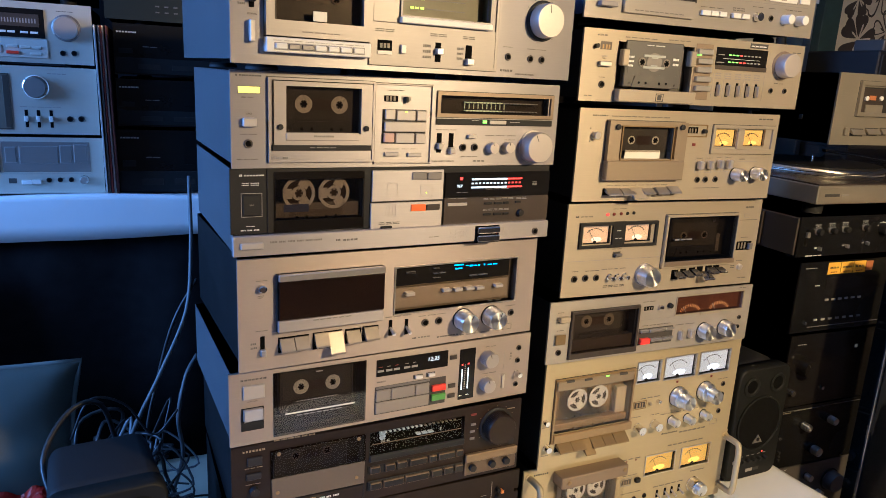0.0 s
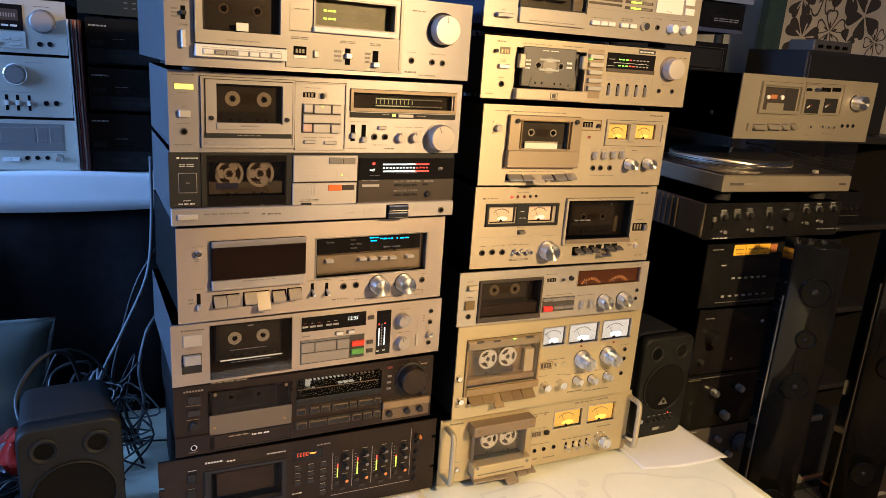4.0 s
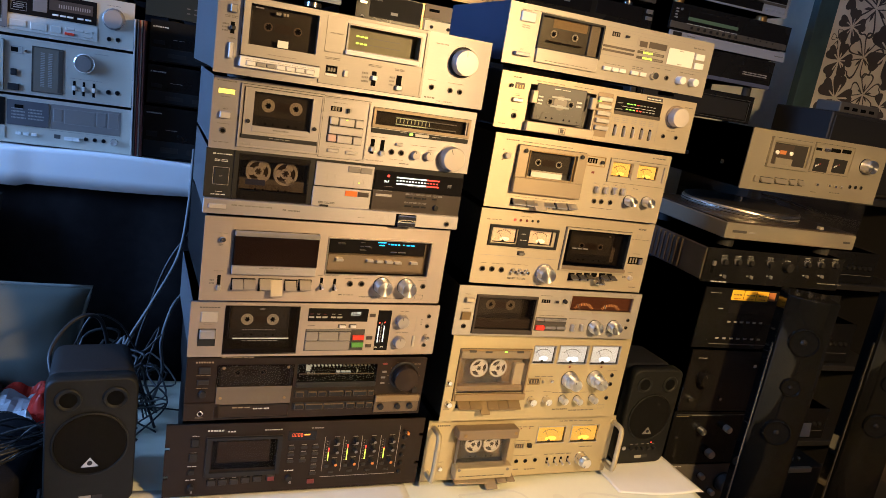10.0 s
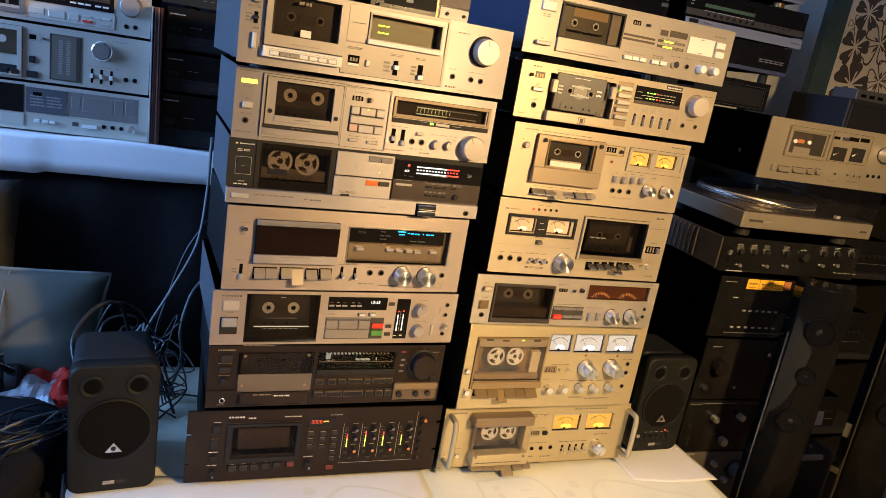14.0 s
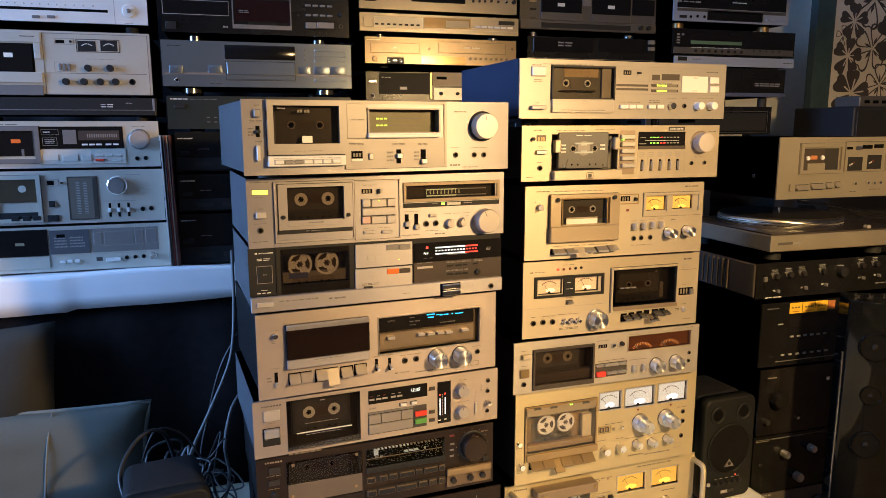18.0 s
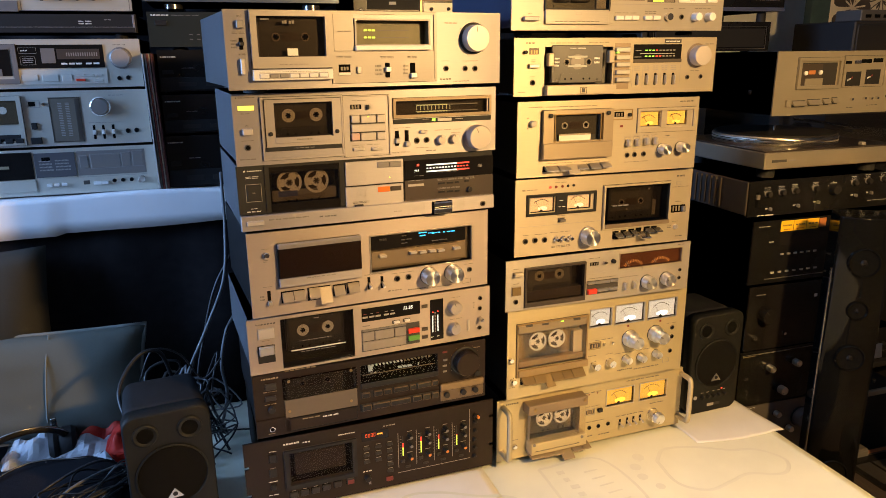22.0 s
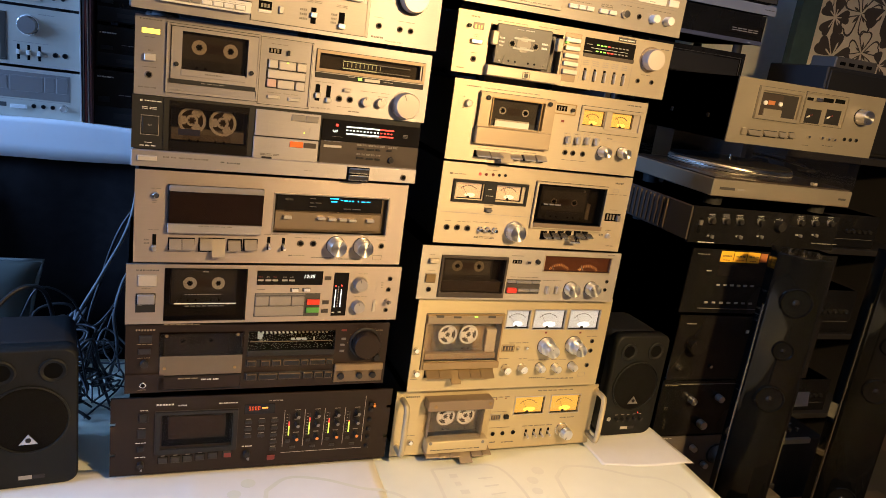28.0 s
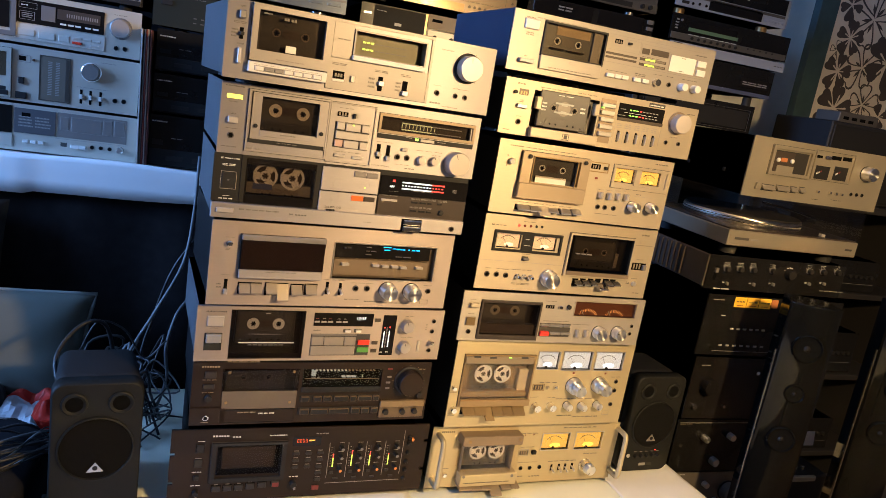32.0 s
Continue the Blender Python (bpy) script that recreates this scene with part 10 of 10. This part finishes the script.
PLASTIC_WHITE = mat("white_plastic_bag", (0.66, 0.68, 0.72), 0.35, grain=0.03, bump=0.1, scale=40)
CANVAS = mat("black_canvas", (0.008, 0.008, 0.010), 0.9, spec=0.1, grain=0.4, scale=400, bump=0.3)
CABLE_GREY = mat("grey_cable", (0.12, 0.125, 0.13), 0.5)
CABLE_BLACK = mat("black_cable", (0.012, 0.012, 0.013), 0.4)
LEATHER = mat("black_soft_leather", (0.012, 0.011, 0.011), 0.6, spec=0.2, grain=0.2, scale=200, bump=0.2)


def sofa():
    s = thing("sofa", pose(0, 0, 0), "dark fabric sofa standing beside the table", "sofa")
    part("seat", box_bm(-1.35, 0.35, 0.12, -0.03, 1.43, 0.485, 0.03, 3), SOFA, s)
    part("armrest", box_bm(-1.60, 0.35, 0.05, -1.36, 1.43, 0.68, 0.04, 3), SOFA, s)
    for x in (-1.3, -0.1):
        for y in (0.42, 1.36):
            part("leg", box_bm(x, y, 0, x + 0.05, y + 0.05, 0.12, 0.004), WOOD_DARK, s)


sofa()


def cushion(name, m, w, h, t, material, label, seed, piping=True):
    """A stuffed cushion: two bulging faces that meet in a seam."""
    c = thing(name, m, label, "cushion", "cushions on the sofa")
    n = 22
    bm = bmesh.new()
    top, bot = {}, {}
    for i in range(n + 1):
        for j in range(n + 1):
            u, v = 2 * i / n - 1, 2 * j / n - 1
            pinch = 1 - 0.05 * (1 - abs(u) ** 2) * abs(v) ** 3 - 0.0
            x, z = u * w / 2 * (1 - 0.06 * (1 - v * v) * abs(u)), v * h / 2 * (1 - 0.06 * (1 - u * u) * abs(v))
            b = t / 2 * ((1 - u ** 4) * (1 - v ** 4)) ** 0.55
            b += 0.006 * noise.noise((u * 2.2 + seed, v * 2.2, 0)) * (1 - max(abs(u), abs(v)) ** 6)
            top[i, j] = bm.verts.new((x, -b, z))
            bot[i, j] = bm.verts.new((x, b, z)) if 0 < i < n and 0 < j < n else top[i, j]
    for i in range(n):
        for j in range(n):
            bm.faces.new((top[i, j], top[i + 1, j], top[i + 1, j + 1], top[i, j + 1])).smooth = True
            q = (bot[i, j + 1], bot[i + 1, j + 1], bot[i + 1, j], bot[i, j])
            if len(set(q)) == 4 and bm.faces.get(q) is None:
                try:
                    bm.faces.new(q).smooth = True
                except ValueError:
                    pass
    part("cover", bm, material, c)
    if piping:
        def edge(k):
            a, b = divmod(k, 10)
            e = b / 5 - 1
            u, v = ((1, e), (-e, 1), (-1, -e), (e, -1))[a % 4]
            return (u * w / 2 * (1 - 0.06 * (1 - v * v) * abs(u)), 0, v * h / 2 * (1 - 0.06 * (1 - u * u) * abs(v)))
        part("piping", tube_bm([edge(k) for k in range(41)], 0.0045, 8), PILLOW_EDGE, c)
        part("seam", tube_bm(spline([(0.055, -t * 0.20, h * 0.47), (0.052, -t * 0.50, h * 0.2), (0.049, -t * 0.51, -h * 0.2), (0.047, -t * 0.20, -h * 0.47)], 5), 0.0022, 6), PILLOW_EDGE, c)
    return c


PILLOW_EDGE = mat("pale_pillow_piping", (0.15, 0.158, 0.14), 0.85)
cushion("pillow", pose(-0.262, 1.325, 0.645, -14, 2, 0), 0.50, 0.245, 0.09, PILLOW, "grey-white cotton pillow darkened for shade, pale piping, leaning on the drape", 1)
cushion("cushion", pose(-0.40, 1.40, 0.74, -8, 0, 0), 0.40, 0.40, 0.12, BEIGE, "beige cushion darkened for shade, leaning behind the pillow", 5, False)


def bag():
    """A crumpled shopping bag lying flat on the sofa."""
    s = thing("plastic_bag", pose(-0.17, 1.255, 0.49), "crumpled white and red plastic bag on the sofa", "bag")

    def sheet(x0, x1, y0, y1, amp, base, seed):
        bm = bmesh.new()
        n = 26
        g = {}
        for i in range(n + 1):
            for j in range(n + 1):
                x, y = x0 + (x1 - x0) * i / n, y0 + (y1 - y0) * j / n
                e = min(i, j, n - i, n - j) / n
                g[i, j] = bm.verts.new((x + 0.008 * noise.noise((y * 20, seed, 0)), y + 0.008 * noise.noise((x * 20, seed, 5)), base + amp * min(1, e * 6) * (0.6 + abs(noise.noise((x * 16, y * 16, seed))) * 1.6) + 0.25 * amp * noise.noise((x * 45, y * 45, seed))))
        for i in range(n):
            for j in range(n):
                bm.faces.new((g[i, j], g[i + 1, j], g[i + 1, j + 1], g[i, j + 1]))
        bmesh.ops.solidify(bm, geom=list(bm.faces), thickness=0.001)
        return bm

    part("bag_body", sheet(-0.15, 0.12, -0.14, 0.10, 0.055, 0.010, 1), PLASTIC_WHITE, s)
    part("red_print", sheet(-0.03, 0.125, -0.01, 0.075, 0.057, 0.013, 1.0), PLASTIC_RED, s, "glossy red printed part")
    part("red_print", sheet(0.06, 0.125, -0.10, -0.02, 0.060, 0.013, 1.0), PLASTIC_RED, s, "glossy red printed part")


bag()


def backpack():
    s = thing("backpack", pose(-0.22, 1.0, 0.485), "black canvas bag lying on the sofa under cables", "bag")
    bm = bmesh.new()
    bmesh.ops.create_uvsphere(bm, u_segments=32, v_segments=18, radius=1.0)
    for v in bm.verts:
        x, y, z = v.co
        k = lambda q: math.copysign(abs(q) ** 0.55, q)
        n = 1 + 0.05 * noise.noise(v.co * 2.2)
        v.co = (k(x) * 0.165 * n, k(y) * 0.19 * n, (k(z) * 0.5 + 0.5) * 0.072 * n)
    for f in bm.faces:
        f.smooth = True
    part("body", bm, CANVAS, s)
    part("strap", tube_bm(spline([(-0.12, 0.1, 0.068), (-0.05, 0.02, 0.080), (0.02, -0.05, 0.078), (0.10, -0.1, 0.068)], 6), 0.007, 8), CANVAS, s)
    part("zip", tube_bm(spline([(-0.14, -0.02, 0.060), (-0.03, 0.14, 0.076), (0.10, 0.16, 0.062)], 6), 0.002, 6), CHROME_DARK, s)


backpack()


def headphones():
    s = thing("headphones", pose(-0.262, 1.225, 0.545, 0, 0, 20), "large black headphones lying on the sofa", "headphones")
    arc = [(0.085 * math.cos(radians(a)), 0.0, 0.085 * math.sin(radians(a)) * 1.1) for a in range(0, 181, 15)]
    m = Matrix.Rotation(radians(38), 3, "X")
    band = part("headband", tube_bm(spline([m @ Vector(p) for p in arc], 3), 0.007, 10), LEATHER, s)
    part("band_wire", tube_bm(spline([m @ Vector((p[0] * 1.08, p[1], p[2] * 1.10)) for p in arc], 3), 0.0025, 8), CHROME_DARK, band)
    for sx in (-1, 1):
        bm = lathe_bm([(0.040, 0), (0.044, 0.010), (0.043, 0.026), (0.036, 0.034), (0.020, 0.038)], 30)
        bmesh.ops.rotate(bm, cent=(0, 0, 0), matrix=Matrix.Rotation(radians(80 * sx), 3, "Z"), verts=bm.verts)
        cup = part("ear_cup", moved(bm, 0.070 * sx, 0, -0.012), BLACK, s)
        bm = lathe_bm([(0.043, 0), (0.046, -0.008), (0.042, -0.018), (0.026, -0.018), (0.024, -0.006)], 30)
        bmesh.ops.rotate(bm, cent=(0, 0, 0), matrix=Matrix.Rotation(radians(80 * sx), 3, "Z"), verts=bm.verts)
        part("ear_pad", moved(bm, 0.070 * sx, 0, -0.012), LEATHER, cup)
        part("yoke", box_bm(0.066 * sx - 0.006, -0.004, 0.018, 0.066 * sx + 0.006, 0.004, 0.060, 0.002), CHROME_DARK, cup)
        part("cup_ring", moved(lathe_bm([(0.012, 0.0), (0.012, 0.002)], 18), 0.085 * sx, -0.03, -0.012), DARK_RED, cup)


headphones()


def cable(points, r, material, label, group="cables beside the table"):
    ob = link_mesh("cable", tube_bm(spline(points, 6), r, 7), material)
    return tagged(ob, label, "cable", group)


# thick leads dropping behind the left stack, and a tangle on the table corner
cable([(0.185, 1.29, 1.10), (0.183, 1.26, 0.98), (0.170, 1.22, 0.88), (0.125, 1.20, 0.78), (0.085, 1.19, 0.70), (0.050, 1.20, 0.60), (0.06, 1.24, 0.52)], 0.0034, CABLE_GREY, "thick grey lead hanging behind the stack")
cable([(0.185, 1.22, 0.80), (0.165, 1.20, 0.77), (0.150, 1.19, 0.70), (0.155, 1.20, 0.62), (0.13, 1.22, 0.52)], 0.0036, CABLE_GREY, "thick grey lead hanging behind the stack")
cable([(0.19, 1.24, 0.93), (0.15, 1.23, 0.86), (0.12, 1.22, 0.76), (0.10, 1.20, 0.66), (0.13, 1.18, 0.56), (0.15, 1.16, 0.512)], 0.003, CABLE_BLACK, "thin black lead hanging behind the stack")
cable([(-0.01, 1.16, 0.70), (0.02, 1.17, 0.76), (0.07, 1.18, 0.74), (0.11, 1.18, 0.68), (0.15, 1.18, 0.72)], 0.002, CABLE_BLACK, "thin black lead arching behind the loudspeaker")
rng = random.Random(7)
for k in range(17):
    x, y = rng.uniform(0.03, 0.17), rng.uniform(1.14, 1.29)
    pts = []
    for n in range(7):
        f = n / 6
        pts.append((x + rng.uniform(-0.05, 0.05), y + rng.uniform(-0.05, 0.05), 0.512 + max(0.0, math.sin(f * math.pi)) * rng.uniform(0.04, 0.20)))
        x = min(0.165, max(0.03, x + rng.uniform(-0.05, 0.05)))
        y = min(1.30, max(1.13, y + rng.uniform(-0.06, 0.06)))
    cable(pts, rng.choice((0.002, 0.0025, 0.0032)), CABLE_BLACK if rng.random() < 0.8 else CABLE_GREY, "tangled audio lead heaped on the table corner")
for k in range(16):
    a = rng.uniform(-0.34, -0.12)
    pts = [(a + rng.uniform(-0.02, 0.02), 0.80 + rng.uniform(-0.05, 0.05), 0.545 + rng.uniform(0, 0.02))]
    for n in range(1, 6):
        pts.append((a + 0.30 * n / 5 * rng.uniform(0.6, 1.0), 0.82 + 0.055 * n + rng.uniform(-0.03, 0.03), 0.565 + rng.uniform(0, 0.03) - 0.02 * (n == 5)))
    pts[-1] = (-0.03, min(1.12, pts[-1][1]), 0.53)
    cable(pts, rng.choice((0.0016, 0.002, 0.0026)), CABLE_BLACK if rng.random() < 0.86 else CABLE_GREY, "loose lead trailing over the canvas bag", "leads over the bag")
cable([(-0.005, 0.97, 0.68), (-0.03, 1.03, 0.74), (0.0, 1.09, 0.782), (0.04, 1.11, 0.778), (0.06, 1.12, 0.70)], 0.004, CABLE_BLACK, "black lead looped at the back of the loudspeaker")
cable([(-0.02, 0.80, 0.53), (0.0, 0.77, 0.512), (0.005, 0.80, 0.511), (-0.01, 0.85, 0.514), (-0.02, 0.92, 0.53)], 0.004, CABLE_BLACK, "black lead curled on the cloth by the loudspeaker")

# ---- pale prints on the oilcloth ----
PRINT_PALE = mat("pale_beige_cloth_print", (0.70, 0.70, 0.57), 0.42)


def sheet_height(x, y):
    return 0.5075 + 0.0014 * noise.noise((x * 6, y * 5, 0.3)) + 0.001 * noise.noise((x * 17, y * 13, 2.1)) + 0.0015 * math.exp(-(((x - 0.32) / 0.006) ** 2))


def cloth_print():
    cloth = bpy.data.objects["tablecloth"]

    def laid(bm):
        """Press a print flat onto the cloth or the sheet under it."""
        for f in bm.faces:
            f.smooth = False
        for v in bm.verts:
            x, y = v.co.x, v.co.y
            top = sheet_height(x, y) if x < 0.65 and y < 0.935 else cloth_height(x, y)
            v.co.z = top + (0.0005 if v.co.z > 0.5063 else 0.0002)
        return bm

    def ring(points, r):
        bm = tube_bm(spline(points, 7), r, 6)
        part("printed_outline", laid(bm), PRINT_PALE, cloth)

    def mark(x, y, w, h):
        part("printed_mark", laid(box_bm(x, y, z - 0.0004, x + w, y + h, z + 0.0001)), PRINT_PALE, cloth)

    z = 0.5063
    for k, w in enumerate((0.016, 0.012, 0.018, 0.014, 0.017, 0.013)):
        mark(0.79 + 0.003 * k, 0.86 - 0.026 * k, w, 0.012)
        mark(0.845 + 0.004 * k, 0.85 - 0.026 * k, 0.03, 0.004)
    ring([(0.76, 0.89, z), (0.90, 0.885, z), (0.91, 0.70, z), (0.775, 0.69, z), (0.76, 0.89, z)], 0.0036)
    for ox, oy, s in ((0.99, 0.79, 1.0), (0.42, 0.80, 1.0), (0.62, 0.42, 1.0), (1.12, 0.48, 0.9), (0.15, 0.50, 0.9)):
        ring([(ox + s * a, oy + s * b, z) for a, b in ((0.02, 0.05), (0.06, 0.085), (0.12, 0.075), (0.19, 0.04), (0.25, 0.02), (0.28, -0.03), (0.24, -0.07), (0.17, -0.05), (0.12, -0.06), (0.06, -0.07), (0.015, -0.03), (0.02, 0.05))], 0.0042)
        for k, (a, b) in enumerate(((-0.01, 0.075), (-0.035, 0.045), (-0.04, 0.01), (-0.025, -0.03))):
            dot = lathe_bm([(0.013 - 0.001 * k, 0), (0.013 - 0.001 * k, 0.0004)], 18)
            bmesh.ops.rotate(dot, cent=(0, 0, 0), matrix=Matrix.Rotation(radians(-90), 3, "X"), verts=dot.verts)
            part("printed_dot", laid(moved(dot, ox + s * a, oy + s * b, z - 0.0003)), PRINT_PALE, cloth)


cloth_print()


def paper_sheet():
    """A thin white sheet lying over the oilcloth in front of the dark recorder, its edge lying flat."""
    bm = bmesh.new()
    nx, ny = 40, 44
    g = {}
    for i in range(nx + 1):
        for j in range(ny + 1):
            u, v = i / nx, j / ny
            x = -0.014 + u * (0.664 + 0.012 * (1 - v))
            y = 0.168 + v * 0.772
            lay = max(0.0, (u - 0.93) / 0.07)
            z = (1 - lay) * sheet_height(x, y) + lay * (cloth_height(x, y) + 0.0009)
            g[i, j] = bm.verts.new((x, y, z))
    for i in range(nx):
        for j in range(ny):
            bm.faces.new((g[i, j], g[i + 1, j], g[i + 1, j + 1], g[i, j + 1])).smooth = True
    ob = link_mesh("paper_sheet", bm, SHEET)
    ob.modifiers.new("thickness", "SOLIDIFY").thickness = 0.0006
    return tagged(ob, "thin white sheet lying over the oilcloth", "paper sheet")


SHEET = mat("thin_white_sheet", (0.78, 0.765, 0.70), 0.55, grain=0.03, scale=25, bump=0.1, stain=0.08)
paper_sheet()


def spare_sheet():
    """A second thin sheet under the loudspeaker, its corner sticking out past the table's edge."""
    bm = bmesh.new()
    n = 24
    g = {}
    for i in range(n + 1):
        for j in range(n + 1):
            u, v = i / n, j / n
            x = 1.135 + u * (0.228 - 0.02 * v)
            y = 0.872 + v * 0.21 - 0.015 * math.sin(u * 2.6)
            g[i, j] = bm.verts.new((x, y, cloth_height(min(x, 1.33), y) + 0.0015 - 0.006 * max(0, x - 1.335) / 0.04))
    for i in range(n):
        for j in range(n):
            bm.faces.new((g[i, j], g[i + 1, j], g[i + 1, j + 1], g[i, j + 1])).smooth = True
    ob = link_mesh("paper_sheet", bm, SHEET)
    ob.modifiers.new("thickness", "SOLIDIFY").thickness = 0.0006
    return tagged(ob, "thin white sheet under the loudspeaker, jutting past the table edge", "paper sheet")


spare_sheet()

# ---- reading lamp beside the table ----
GLOW = mat("bulb_glass_lit", (1.0, 0.66, 0.32), 0.4, emit=14)
LAMP_METAL = mat("cream_lamp_enamel", (0.62, 0.58, 0.50), 0.4, grain=0.03, scale=200)


def lathe_up(profile, n=40):
    """A body turned about the upright axis from (radius, height) pairs."""
    bm = bmesh.new()
    rings = [[bm.verts.new((r * math.cos(2 * math.pi * k / n), r * math.sin(2 * math.pi * k / n), z)) for k in range(n)] for r, z in profile]
    for a, b in zip(rings, rings[1:] + rings[:1]):
        for k in range(n):
            bm.faces.new((a[k], a[(k + 1) % n], b[(k + 1) % n], b[k])).smooth = True
    bmesh.ops.recalc_face_normals(bm, faces=bm.faces)
    return bm


def reading_lamp():
    """A floor lamp whose dish hangs over the table's front edge."""
    x, y, z = LAMP_AT
    s = thing("floor_lamp", pose(x, y, 0), "lit floor lamp with a cream enamel dish beside the table", "lamp")
    bm = bmesh.new()
    bmesh.ops.create_uvsphere(bm, u_segments=20, v_segments=12, radius=0.035)
    for f in bm.faces:
        f.smooth = True
    bulb_part = part("bulb", moved(bm, 0, 0, z), GLOW, s)
    bulb_part.visible_shadow = False
    bm = lathe_up([(0.220, -0.009), (0.217, -0.007), (0.115, 0.085), (0.03, 0.112), (0.03, 0.116), (0.118, 0.089), (0.2215, -0.007)])
    part("reflector", moved(bm, 0, 0, z), LAMP_METAL, s)
    part("stem", tube_bm(spline([(0.12, -0.30, 0.03), (0.12, -0.30, 0.9), (0.11, -0.29, 1.55), (0.08, -0.24, z + 0.16), (0.02, -0.06, z + 0.17), (0.0, 0.0, z + 0.112)], 8), 0.009, 10), BLACK, s)
    part("base", moved(lathe_up([(0.14, 0.0), (0.14, 0.02), (0.03, 0.035), (0.001, 0.036), (0.001, 0.0)]), 0.12, -0.30, 0.0), BLACK, s)


reading_lamp()
